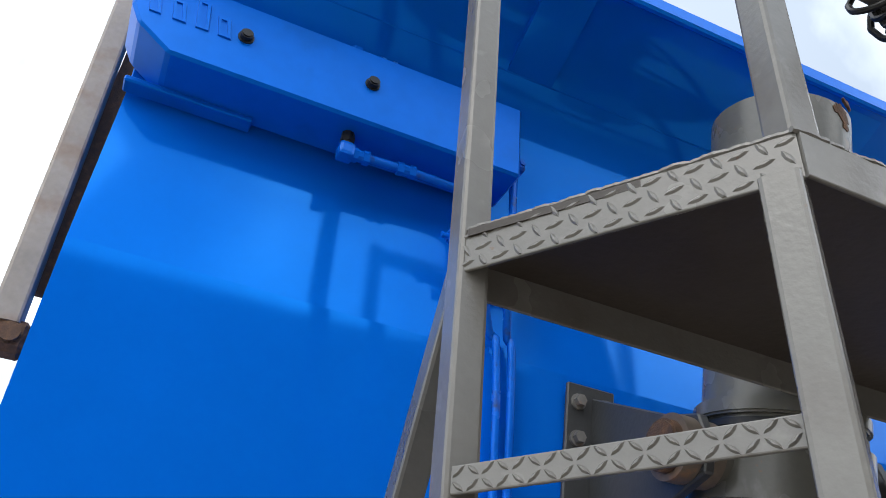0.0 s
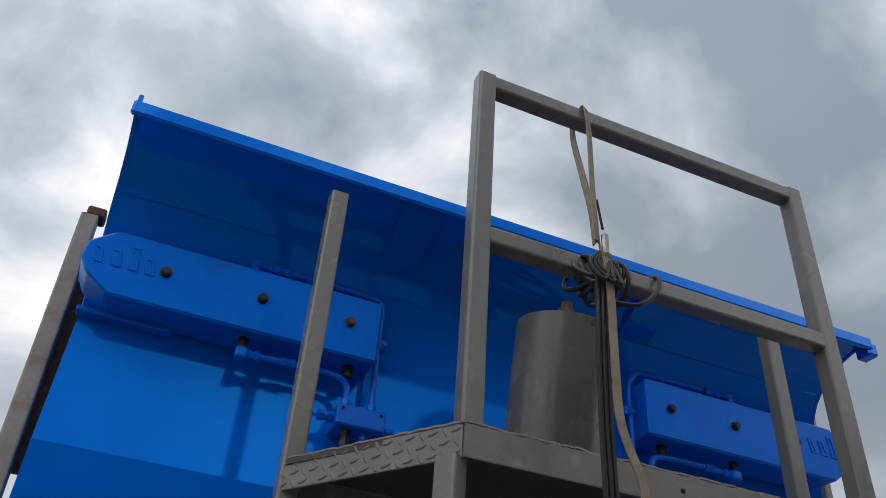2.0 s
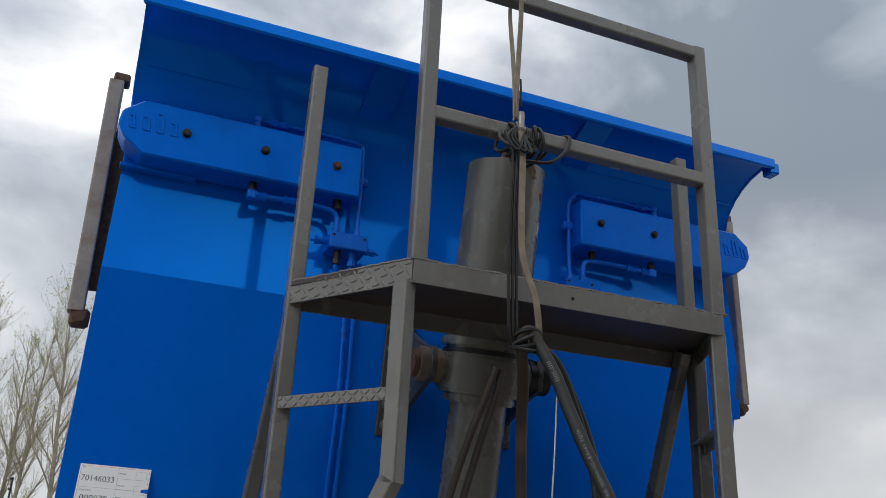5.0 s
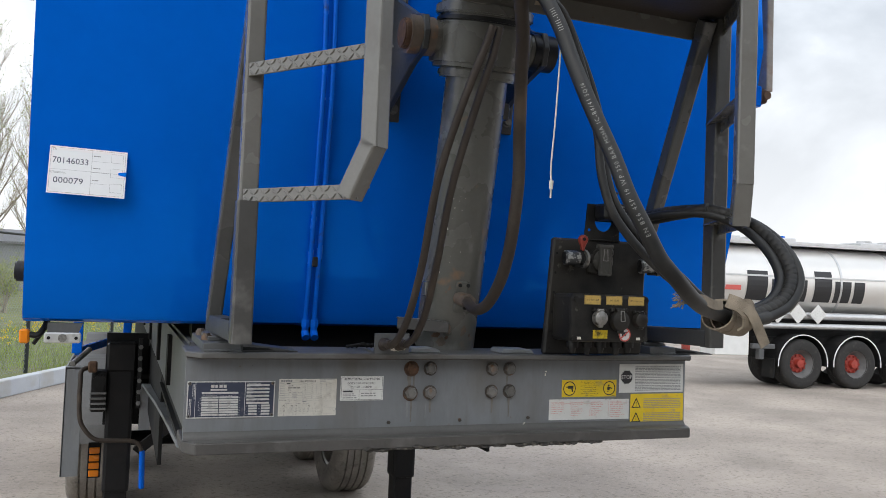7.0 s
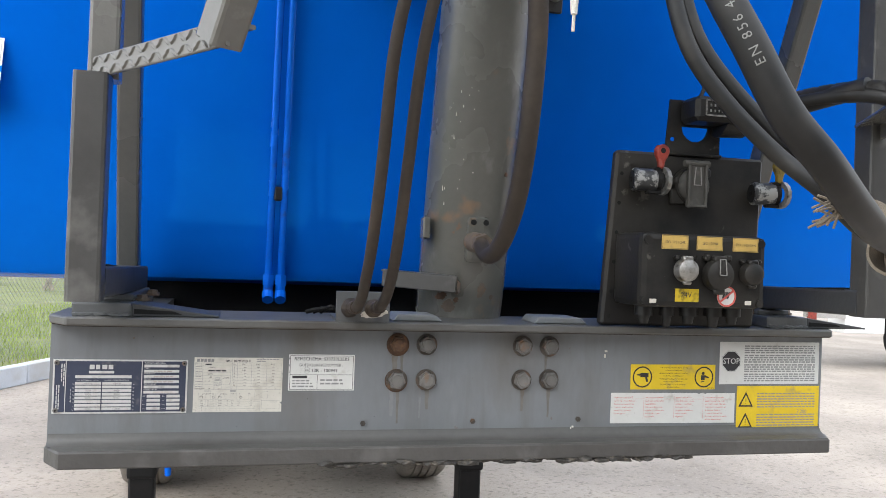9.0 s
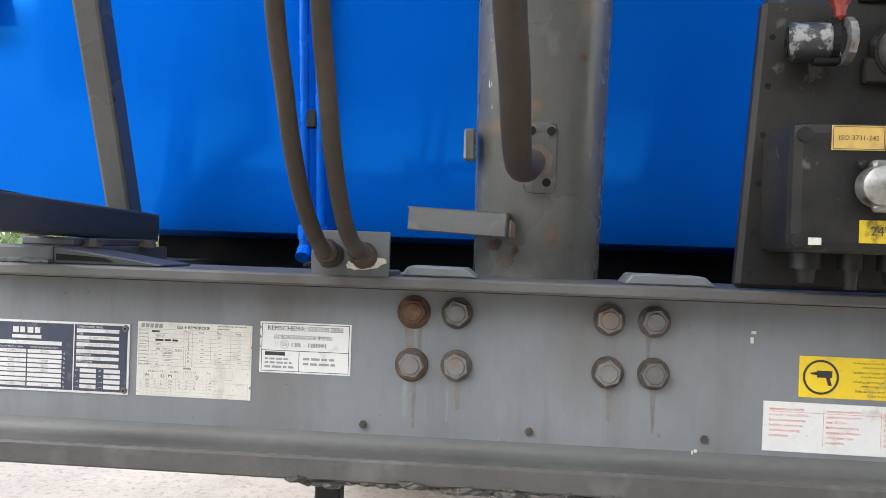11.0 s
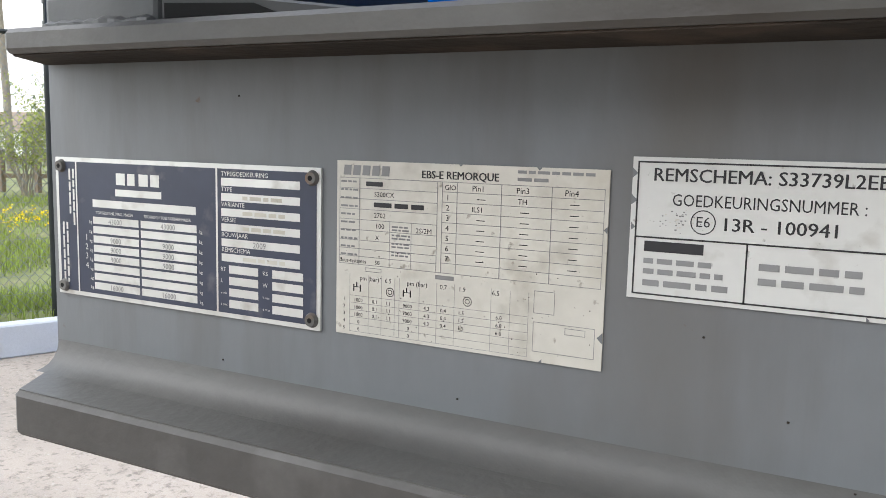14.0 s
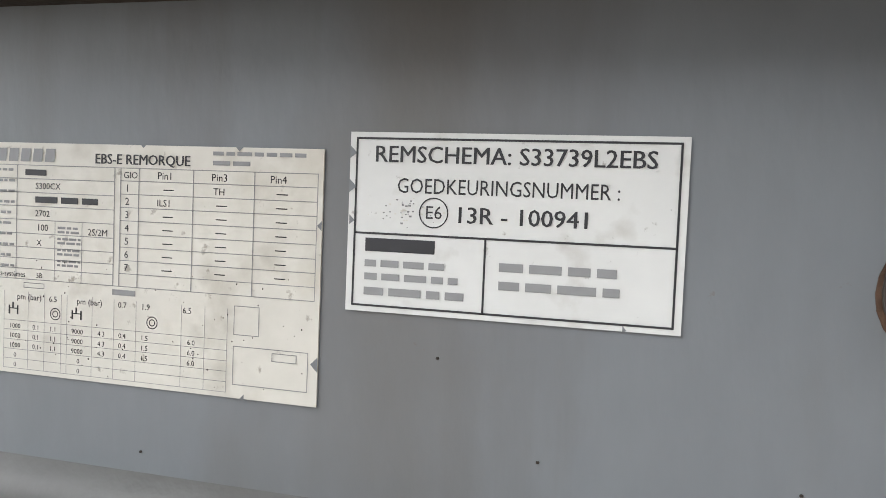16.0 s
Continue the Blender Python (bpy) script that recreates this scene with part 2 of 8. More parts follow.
WASHER = material("stained_washer", (0.062, 0.052, 0.043), rough=0.6, var=0.3, scale=50, stain=(0.17, 0.09, 0.045), stain_amount=0.3, stain_scale=35, per_object=0.3)
BOLT_MAT = material("painted_bolt", (0.125, 0.12, 0.112), rough=0.45, var=0.2, scale=50, stain=(0.19, 0.10, 0.05), stain_amount=0.3, stain_scale=45, per_object=0.25)
WEBBING = material("dirty_webbing", (0.235, 0.195, 0.145), rough=0.9, var=0.3, scale=30, fine=400, bump=0.5, bump_scale=600)
ROPE_MAT = material("white_rope", (0.6, 0.58, 0.52), rough=0.9, var=0.15, scale=60, bump=0.5, bump_scale=700)
PAPER = material("white_paper", (0.78, 0.79, 0.80), rough=0.6, var=0.04, scale=8)
STICKER_WHITE = material("sticker_white", (0.62, 0.62, 0.595), rough=0.4, var=0.05, scale=15, stain=(0.42, 0.40, 0.36), stain_amount=0.12, stain_scale=40)
STICKER_GREY = material("sticker_dirty_white", (0.60, 0.575, 0.51), rough=0.5, var=0.08, scale=18, stain=(0.40, 0.37, 0.31), stain_amount=0.25, stain_scale=30)
STICKER_YELLOW = material("sticker_yellow", (0.70, 0.50, 0.02), rough=0.45, var=0.08, scale=20, stain=(0.42, 0.31, 0.09), stain_amount=0.3, stain_scale=40)
weather(STICKER_WHITE, (0.22, 0.20, 0.17), 170, 0.66, 0.72, 0.6)
weather(STICKER_GREY, (0.20, 0.17, 0.13), 130, 0.635, 0.70, 0.6)
weather(STICKER_GREY, (0.42, 0.38, 0.30), 14, 0.52, 0.70, 0.7)
PLATE_BLUE = material("plate_dark_blue", (0.040, 0.048, 0.080), rough=0.35, var=0.15, scale=20, stain=(0.12, 0.12, 0.14), stain_amount=0.12, stain_scale=60)
PLATE_ALU = material("plate_aluminium", (0.66, 0.66, 0.64), rough=0.35, metal=0.5, var=0.1, scale=30, stain=(0.45, 0.43, 0.40), stain_amount=0.2, stain_scale=50)
PLATE_DULL = material("dull_zinc_wire", (0.22, 0.21, 0.20), rough=0.5, metal=0.4, var=0.2)
INK = material("black_ink", (0.025, 0.025, 0.028), rough=0.5, var=0.1)
INK_GREY = material("grey_ink", (0.24, 0.24, 0.24), rough=0.5, var=0.1)
INK_RED = material("red_ink", (0.55, 0.10, 0.08), rough=0.5, var=0.1)
INK_PEN = material("blue_black_pen", (0.03, 0.035, 0.07), rough=0.5, var=0.1)
HOSE_INK = material("hose_print", (0.20, 0.20, 0.19), rough=0.6, var=0.2, fine=300)
RED = material("red_plastic", (0.24, 0.028, 0.016), rough=0.5, var=0.25, scale=30, stain=(0.04, 0.02, 0.015), stain_amount=0.35, stain_scale=45)
DIRTY_YELLOW = material("dirty_yellow_plastic", (0.20, 0.14, 0.02), rough=0.55, var=0.3, scale=40, stain=(0.02, 0.018, 0.012), stain_amount=0.6, stain_scale=45)
ORANGE = material("orange_lens", (0.75, 0.22, 0.01), rough=0.25, var=0.05)
CHROME = material("bare_aluminium", (0.34, 0.33, 0.31), rough=0.45, metal=0.8, var=0.35, scale=60, stain=(0.07, 0.06, 0.05), stain_amount=0.6, stain_scale=60)
TYRE = material("tyre_rubber", (0.022, 0.021, 0.02), rough=0.8, var=0.2, scale=10, stain=(0.05, 0.045, 0.04), stain_amount=0.3, stain_scale=20)
TYRE_DUSTY = material("dusty_tyre_rubber", (0.21, 0.19, 0.165), rough=0.95, spec=0.2, var=0.3, scale=9, fine=60, stain=(0.12, 0.108, 0.095), stain_amount=0.35, stain_scale=18, bump=0.2)
WOOD = material("weathered_wood", (0.22, 0.17, 0.12), rough=0.85, var=0.25, scale=6, bump=0.3)

# ---- mesh helpers ----
ORIGIN = {}


def thing(name, at, label, category, group="", kind=""):
    ob = tagged(new(name), label, category, group, kind)
    ob.empty_display_size = 0.1
    ob.location = at
    ORIGIN[ob.name] = Vector(at)
    return ob


def part(name, bm, mat, parent, label="", smooth=False, kind=""):
    """One mesh object from a bmesh in world metres, under a thing or under a part."""
    me = bpy.data.meshes.new(name)
    bmesh.ops.recalc_face_normals(bm, faces=bm.faces)
    bm.to_mesh(me)
    bm.free()
    me.materials.append(mat)
    ob = new(name, me)
    o = ORIGIN[parent.name] if parent is not None else Vector((0, 0, 0))
    me.transform(Matrix.Translation(-o))
    if parent is not None:
        ob.parent = parent
    ORIGIN[ob.name] = o
    if smooth:
        me.polygons.foreach_set("use_smooth", [True] * len(me.polygons))
        me.set_sharp_from_angle(angle=radians(40))
    if label:
        ob["label"] = label
    if kind:
        ob["kind"] = kind
    return ob


def solo(name, bm, mat, label, category, group="", kind="", smooth=False):
    """A thing that is one mesh."""
    return tagged(part(name, bm, mat, None, smooth=smooth), label, category, group, kind)


def merge(*bms):
    out = bms[0]
    for b in bms[1:]:
        me = bpy.data.meshes.new("t")
        b.to_mesh(me)
        b.free()
        out.from_mesh(me)
        bpy.data.meshes.remove(me)
    return out


def moved(bm, m):
    bm.transform(m)
    return bm


def box(c, s, bev=0.0, m=None, seg=1):
    bm = bmesh.new()
    bmesh.ops.create_cube(bm, size=1.0)
    bm.transform(Matrix.Diagonal((*s, 1)))
    if bev:
        bmesh.ops.bevel(bm, geom=bm.edges[:], offset=bev, segments=seg, affect='EDGES', profile=0.6)
    if m is not None:
        bm.transform(m)
    bm.transform(Matrix.Translation(c))
    return bm


def span(x0, x1, y0, y1, z0, z1, bev=0.0, seg=1):
    return box(((x0 + x1) / 2, (y0 + y1) / 2, (z0 + z1) / 2), (abs(x1 - x0), abs(y1 - y0), abs(z1 - z0)), bev, None, seg)


def frame_of(p, q, side=(0, 1, 0)):
    p, q = Vector(p), Vector(q)
    z = (q - p).normalized()
    s = Vector(side)
    y = s - z * s.dot(z)
    if y.length < 1e-4:
        s = Vector((1, 0, 0))
        y = s - z * s.dot(z)
    y.normalize()
    x = y.cross(z)
    m = Matrix((x, y, z)).transposed().to_4x4()
    m.translation = (p + q) / 2
    return m, (q - p).length


def bar(p, q, w, d=None, bev=0.006, side=(0, 1, 0), seg=2):
    """A square tube from p to q, w wide across and d along side."""
    m, ln = frame_of(p, q, side)
    bm = bmesh.new()
    bmesh.ops.create_cube(bm, size=1.0)
    bm.transform(Matrix.Diagonal((w, d or w, ln, 1)))
    if bev:
        long_edges = [e for e in bm.edges if abs((e.verts[0].co - e.verts[1].co).normalized().z) > 0.9]
        bmesh.ops.bevel(bm, geom=long_edges, offset=bev, segments=seg, affect='EDGES', profile=0.5)
    bm.transform(m)
    return bm


def rod(p, q, r, n=16, r2=None, bev=0.0):
    m, ln = frame_of(p, q)
    bm = bmesh.new()
    bmesh.ops.create_cone(bm, cap_ends=True, segments=n, radius1=r, radius2=r if r2 is None else r2, depth=ln)
    if bev:
        rim = [e for e in bm.edges if abs(e.verts[0].co.z - e.verts[1].co.z) < 1e-6]
        bmesh.ops.bevel(bm, geom=rim, offset=bev, segments=2, affect='EDGES')
    bm.transform(m)
    return bm


def smooth_path(pts, steps=6):
    P = [Vector(p) for p in pts]
    P = [2 * P[0] - P[1]] + P + [2 * P[-1] - P[-2]]
    out = []
    for i in range(1, len(P) - 2):
        a, b, c, d = P[i - 1:i + 3]
        for k in range(steps):
            t = k / steps
            out.append(0.5 * ((2 * b) + (c - a) * t + (2 * a - 5 * b + 4 * c - d) * t * t + (3 * b - a - 3 * c + d) * t ** 3))
    out.append(P[-2])
    return out


def sweep(pts, r, n=10, steps=6, flat=None, ridge=0.0, wrap=0):
    """A hose or pipe along a smooth line; flat=(w, h) gives a strap; ridge: spiral wrap."""
    path = smooth_path(pts, steps) if steps else [Vector(p) for p in pts]
    bm = bmesh.new()
    rings = []
    up = None
    for i, p in enumerate(path):
        t = (path[min(i + 1, len(path) - 1)] - path[max(i - 1, 0)]).normalized()
        if up is None:
            ref = Vector((0, -1, 0)) if abs(t.y) < 0.9 else Vector((0, 0, 1))
            up = (ref - t * ref.dot(t)).normalized()
        else:
            up = (up - t * up.dot(t)).normalized()
        s = t.cross(up)
        ring = []
        rr = r * (1 + (ridge if i % 2 else 0))
        for k in range(n):
            a = 2 * math.pi * k / n
            if flat:
                v = p + s * (flat[0] / 2) * (1 if math.cos(a) > 0 else -1) + up * (flat[1] / 2) * (1 if math.sin(a) > 0 else -1)
            else:
                v = p + (s * math.cos(a) + up * math.sin(a)) * (rr if not wrap or (i + k * wrap / n) % wrap >= 1.2 else rr * 0.93)
            ring.append(bm.verts.new(v))
        rings.append(ring)
    for a, b in zip(rings, rings[1:]):
        for k in range(n):
            bm.faces.new((a[k], a[(k + 1) % n], b[(k + 1) % n], b[k]))
    bm.faces.new(rings[0][::-1])
    bm.faces.new(rings[-1])
    return bm


def strap(pts, w, h, steps=6):
    path = smooth_path(pts, steps)
    bm = bmesh.new()
    rings = []
    across = None
    for i, p in enumerate(path):
        t = (path[min(i + 1, len(path) - 1)] - path[max(i - 1, 0)]).normalized()
        if across is None:
            across = t.cross(Vector((0, -1, 0.05))).normalized()
        across = (across - t * across.dot(t)).normalized()
        nrm = across.cross(t)
        rings.append([bm.verts.new(p + across * sx * w / 2 + nrm * sy * h / 2) for sx, sy in ((-1, -1), (1, -1), (1, 1), (-1, 1))])
    for a, b in zip(rings, rings[1:]):
        for k in range(4):
            bm.faces.new((a[k], a[(k + 1) % 4], b[(k + 1) % 4], b[k]))
    bm.faces.new(rings[0][::-1])
    bm.faces.new(rings[-1])
    return bm


def band(pts, w, h, axis, steps=3):
    """A flat band wound round an axis: its width lies along that axis."""
    path = smooth_path(pts, steps)
    bm = bmesh.new()
    mean = sum(path, Vector((0, 0, 0))) / len(path)
    rings = []
    for i, p in enumerate(path):
        t = (path[min(i + 1, len(path) - 1)] - path[max(i - 1, 0)]).normalized()
        out = (p - mean)
        out = (out - Vector(axis) * out.dot(axis)).normalized()
        ac = t.cross(out).normalized()
        rings.append([bm.verts.new(p + ac * sx * w / 2 + out * sy * h / 2) for sx, sy in ((-1, -1), (1, -1), (1, 1), (0, 1.5), (-1, 1))])
    for a, b in zip(rings, rings[1:]):
        for k in range(5):
            bm.faces.new((a[k], a[(k + 1) % 5], b[(k + 1) % 5], b[k]))
    return bm


def prism(pts, a, b, axis="x", bev=0.0):
    """A polygon extruded from a to b. axis x: points are (y, z); y: (x, z); z: (x, y)."""
    bm = bmesh.new()

    def v(p, t):
        return {"x": (t, p[0], p[1]), "y": (p[0], t, p[1]), "z": (p[0], p[1], t)}[axis]
    lo = [bm.verts.new(v(p, a)) for p in pts]
    hi = [bm.verts.new(v(p, b)) for p in pts]
    n = len(pts)
    for i in range(n):
        bm.faces.new((lo[i], lo[(i + 1) % n], hi[(i + 1) % n], hi[i]))
    bm.faces.new(lo[::-1])
    bm.faces.new(hi)
    bmesh.ops.recalc_face_normals(bm, faces=bm.faces)
    if bev:
        bmesh.ops.bevel(bm, geom=bm.edges[:], offset=bev, segments=1, affect='EDGES')
    return bm


def ring(c, axis, r0, r1, depth, n=20):
    """A flat washer or hollow tube."""
    m, _ = frame_of(Vector(c) - Vector(axis) * depth / 2, Vector(c) + Vector(axis) * depth / 2)
    bm = bmesh.new()
    vs = []
    for k in range(n):
        a = 2 * math.pi * k / n
        ca, sa = math.cos(a), math.sin(a)
        vs.append([bm.verts.new((r * ca, r * sa, z)) for r, z in ((r0, -depth / 2), (r1, -depth / 2), (r1, depth / 2), (r0, depth / 2))])
    for k in range(n):
        a, b = vs[k], vs[(k + 1) % n]
        for j in range(4):
            bm.faces.new((a[j], a[(j + 1) % 4], b[(j + 1) % 4], b[j]))
    bm.transform(m)
    return bm


def lathe(profile, n=24, m=None):
    """Turns (radius, height) points round z."""
    bm = bmesh.new()
    rows = []
    for k in range(n):
        a = 2 * math.pi * k / n
        rows.append([bm.verts.new((r * math.cos(a), r * math.sin(a), h)) for r, h in profile])
    for k in range(n):
        a, b = rows[k], rows[(k + 1) % n]
        for j in range(len(profile) - 1):
            bm.faces.new((a[j], a[j + 1], b[j + 1], b[j]))
    bmesh.ops.remove_doubles(bm, verts=bm.verts, dist=1e-5)
    if m is not None:
        bm.transform(m)
    return bm


def text_mesh(text, size, align='LEFT', width=None, thick=0.0):
    """Letters in Blender's own font, in the xy plane, from the base line at the origin; size is the height of a capital."""
    cu = bpy.data.curves.new("letters", 'FONT')
    cu.body = text
    cu.size = size / 0.69
    cu.align_x = align
    cu.resolution_u = 2
    cu.offset = thick
    ob = bpy.data.objects.new("letters", cu)
    scene.collection.objects.link(ob)
    dg = bpy.context.evaluated_depsgraph_get()
    me = bpy.data.meshes.new_from_object(ob.evaluated_get(dg))
    bm = bmesh.new()
    bm.from_mesh(me)
    bpy.data.objects.remove(ob)
    bpy.data.curves.remove(cu)
    bpy.data.meshes.remove(me)
    if width and bm.verts:
        xs = [v.co.x for v in bm.verts]
        k = width / max(max(xs) - min(xs), 1e-6)
        bm.transform(Matrix.Diagonal((k, 1, 1, 1)))
    return bm


def weld(p, q, r=0.004):
    """A lumpy weld bead."""
    p, q = Vector(p), Vector(q)
    n = max(int((q - p).length / 0.012), 2)
    pts = [p.lerp(q, k / n) + Vector((random.uniform(-1, 1), random.uniform(-1, 1), random.uniform(-1, 1))) * 0.0015 for k in range(n + 1)]
    return sweep(pts, r, 6, 2, ridge=0.25)

# ---- ground ----
KX, KS = -7.38, 0.431          # kerb line x = KX + KS * y


def kerb_x(y):
    return KX + KS * y


def dusty_ground():
    m = material("dusty_gravel", (0.345, 0.296, 0.252), rough=0.95, var=0.3, scale=0.7, fine=130, bump=0.9, bump_scale=110, stain=(0.26, 0.228, 0.192), stain_amount=0.35, stain_scale=0.6, rough_var=0.03)
    weather(m, (0.16, 0.14, 0.115), 24, 0.53, 0.68, 0.75)
    weather(m, (0.43, 0.395, 0.345), 46, 0.60, 0.68, 0.7)
    weather(m, (0.21, 0.182, 0.153), 5.5, 0.54, 0.72, 0.3)
    bm = bmesh.new()
    bmesh.ops.create_grid(bm, x_segments=2, y_segments=2, size=700)
    return solo("ground", bm, m, "pale dusty compacted gravel yard", "ground", kind="structure")


dusty_ground()
GRASS_SOIL = material("grass_soil", (0.15, 0.17, 0.06), rough=0.95, var=0.35, scale=1.2, fine=30, stain=(0.24, 0.20, 0.12), stain_amount=0.25, stain_scale=1.5, bump=0.5, bump_scale=40)
verge = prism([(kerb_x(-40) - 0.16, -40), (kerb_x(90) - 0.16, 90), (-300, 90), (-300, -40)], 0.01, 0.21, "z")
solo("grass_verge", verge, GRASS_SOIL, "raised rough grass verge behind the concrete kerb", "grass", kind="structure")
field = prism([(-300, 90.0), (300, 90.0), (300, 500), (-300, 500)], 0.005, 0.05, "z")
solo("far_field", field, GRASS_SOIL, "flat green field beyond the yard", "field", kind="structure")

# ---- tipper body ----
HW = 1.262

def wall_y(z):
    if z < 2.89:
        k = (z - 1.80) / 1.09
        return 0.375 - 0.195 * k + 0.055 * k * k
    if z < 3.25:
        return 0.235 + 0.04 * (z - 2.89)
    return 0.2494 - 0.15 * (z - 3.25)


def body_sheet():
    """Outer line of the front sheet in (y, z): rounded foot, leaning panel, crease, upright panel, curled lip."""
    line = [(0.46, 1.772), (0.415, 1.775), (0.388, 1.785), (0.375, 1.81)]
    for k in range(1, 8):
        z = 1.81 + (2.89 - 1.81) * k / 7
        line.append((wall_y(z), z))
    line += [(wall_y(3.1), 3.1), (wall_y(3.25), 3.25), (wall_y(3.36), 3.36), (0.224, 3.42)]
    # curl
    for k in range(1, 9):
        a = radians(90 * k / 8)
        line.append((0.224 - 0.331 * (1 - math.cos(a)), 3.42 + 0.275 * math.sin(a)))
    return line


body = thing("tipper_body", (0, 0.5, 1.77), "glossy blue steel tipper body with leaning front and curled top lip", "tipper body")
outer = body_sheet()
inner = [(y + 0.012, z + (0.012 if i > 12 else 0.0)) for i, (y, z) in enumerate(outer)]
inner[0] = (0.46, 1.79)
front = prism(outer + inner[::-1], -HW, HW, "x")


def right_lean(bm):
    """The off side of the body draws in towards its foot."""
    for v in bm.verts:
        if v.co.x > 1.0:
            z = v.co.z
            v.co.x += (0.015 - 0.095 * (2.89 - z) / 1.09) if z < 2.89 else 0.015 * max(0.0, 1 - (z - 2.89) / 0.4)
    return bm


right_lean(front)


def lip_shift(bm):
    """The curled lip sits a little further to the near side than the panel below it."""
    for v in bm.verts:
        if v.co.z > 3.42:
            v.co.x -= 0.015 * min(1.0, (v.co.z - 3.42) / 0.12)
    return bm


lip_shift(front)
front_wall = part("front_wall", front, BLUE, body, smooth=True)
for e in front_wall.data.edges:
    if all(abs(front_wall.data.vertices[i].co.z + 1.77 - 2.89) < 0.002 for i in e.vertices):
        e.use_edge_sharp = True
for sx, nm in ((-1, "side_wall"), (1, "side_wall")):
    sw = prism([(0.40, 1.775), (8.6, 1.775), (8.6, 3.62), (0.26, 3.62), (0.252, 2.89)], sx * (HW - 0.002), sx * (HW - 0.05), "x", bev=0.006)
    part(nm, right_lean(sw), BLUE, body)
for sx in (-1, 1):
    wing = [(0.228, 3.40)]
    for k in range(0, 9):
        a = radians(90 * k / 8)
        wing.append((0.222 - 0.327 * (1 - math.cos(a)), 3.42 + 0.27 * math.sin(a)))
    wing += [(0.27, 3.69), (0.27, 3.40)]
    part("lip_end_plate", lip_shift(prism(wing, sx * (HW + 0.001), sx * (HW - 0.008), "x")), BLUE, body)
part("lip_corner", box((HW - 0.003, -0.085, 3.672), (0.045, 0.06, 0.05), 0.006), BLUE, body)
part("lip_tip", box((-HW - 0.011, -0.106, 3.722), (0.012, 0.02, 0.03), 0.002), BLUE, body)
part("lip_edge", span(-HW - 0.023, HW - 0.007, -0.122, -0.102, 3.665, 3.712, 0.006), BLUE, body)
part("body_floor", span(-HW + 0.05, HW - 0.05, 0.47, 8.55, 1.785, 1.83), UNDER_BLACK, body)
part("rear_wall", span(-HW + 0.05, HW - 0.05, 8.5, 8.56, 1.83, 3.6), BLUE, body)
for x in (-0.43, 0.43):
    pts = []
    for k in range(0, 8):
        a = radians(40 + 44 * k / 7)
        pts.append((0.222 - 0.329 * (1 - math.cos(a)), 3.42 + 0.273 * math.sin(a)))
    part("lip_gusset", prism(pts, x - 0.06, x + 0.06, "x"), BLUE, body, "flat gusset plate under the lip")

# ---- trailer chassis ----
chassis = thing("trailer_chassis", (0, 0.5, 1.46), "grey painted steel trailer chassis with riveted front cross beam", "trailer chassis")
B0, B1 = -0.829, 0.768
BEAM_TOP = material("worn_beam_flange", (0.092, 0.09, 0.085), rough=0.5, var=0.18, scale=6, fine=70, bump=0.2, bump_scale=100, stain=(0.06, 0.052, 0.045), stain_amount=0.3, stain_scale=9)
beam = part("front_beam", span(B0, B1, 0.0, 0.014, 1.490, 1.716), BEAM_GREY, chassis)
FLANGE_Y = -0.057


def flange(z0, z1, cut):
    """A flange plate whose front corners are cut back, with a rounded nose."""
    out = [(B0 - 0.004, 0.16), (B0 - 0.004, -0.004), (B0 + cut, FLANGE_Y), (B1 - cut * 0.6, FLANGE_Y), (B1 + 0.003, -0.02), (B1 + 0.003, 0.16)]
    return prism(out, z0, z1, "z", bev=0.003)


part("upper_flange", flange(1.7135, 1.729, 0.033), BEAM_TOP, chassis, "worn dirty upper flange")
# brown of grime, darkened further to paint in the shade below the flange
GRIME_AND_SHADE = material("brown_road_grime", (0.034, 0.027, 0.022), rough=0.85, spec=0.2, var=0.3, scale=7, fine=60, bump=0.3, bump_scale=120, stain=(0.075, 0.055, 0.042), stain_amount=0.3, stain_scale=18)
part("flange_underside", prism([(B0 + 0.001, -0.004), (B0 + 0.036, FLANGE_Y + 0.004), (B1 - 0.022, FLANGE_Y + 0.004), (B1, -0.02), (B1, -0.0005), (B0 + 0.001, -0.0005)], 1.7122, 1.7134, "z"), GRIME_AND_SHADE, chassis, "dark brown sheet under the upper flange, grime with painted shade")
part("lower_flange", flange(1.463, 1.4935, 0.028), BEAM_DIRTY, chassis, "dirt-darkened lower flange")
part("flange_top", prism([(B0 + 0.002, -0.006), (B0 + 0.030, FLANGE_Y + 0.003), (B1 - 0.019, FLANGE_Y + 0.003), (B1, -0.02), (B1, -0.0005), (B0 + 0.002, -0.0005)], 1.4936, 1.4946, "z"), BEAM_TOP, chassis)
fillet = [(0.0, 1.4946), (-0.020, 1.4946), (-0.0145, 1.4955), (-0.0090, 1.4978), (-0.0048, 1.5015), (-0.0018, 1.5065), (0.0, 1.5140)]
part("fillet_weld", prism(fillet, B0 + 0.001, B1 - 0.001, "x"), BEAM_TOP, chassis, smooth=True)
for sx, x in ((-1, B0 + 0.02), (1, B1 - 0.02)):
    part("main_rail", merge(span(x - 0.006, x + 0.006, 0.01, 8.6, 1.49, 1.72), span(min(x - 0.006 * sx, x - 0.15 * sx), max(x - 0.006 * sx, x - 0.15 * sx), 0.26, 8.6, 1.712, 1.73), span(min(x - 0.006 * sx, x - 0.15 * sx), max(x - 0.006 * sx, x - 0.15 * sx), 0.17, 2.6, 1.465, 1.485)), DARK_GREY, chassis)
    part("deep_rail", span(x - 0.008, x + 0.008, 1.5, 8.6, 1.1, 1.49), UNDER_BLACK, chassis)
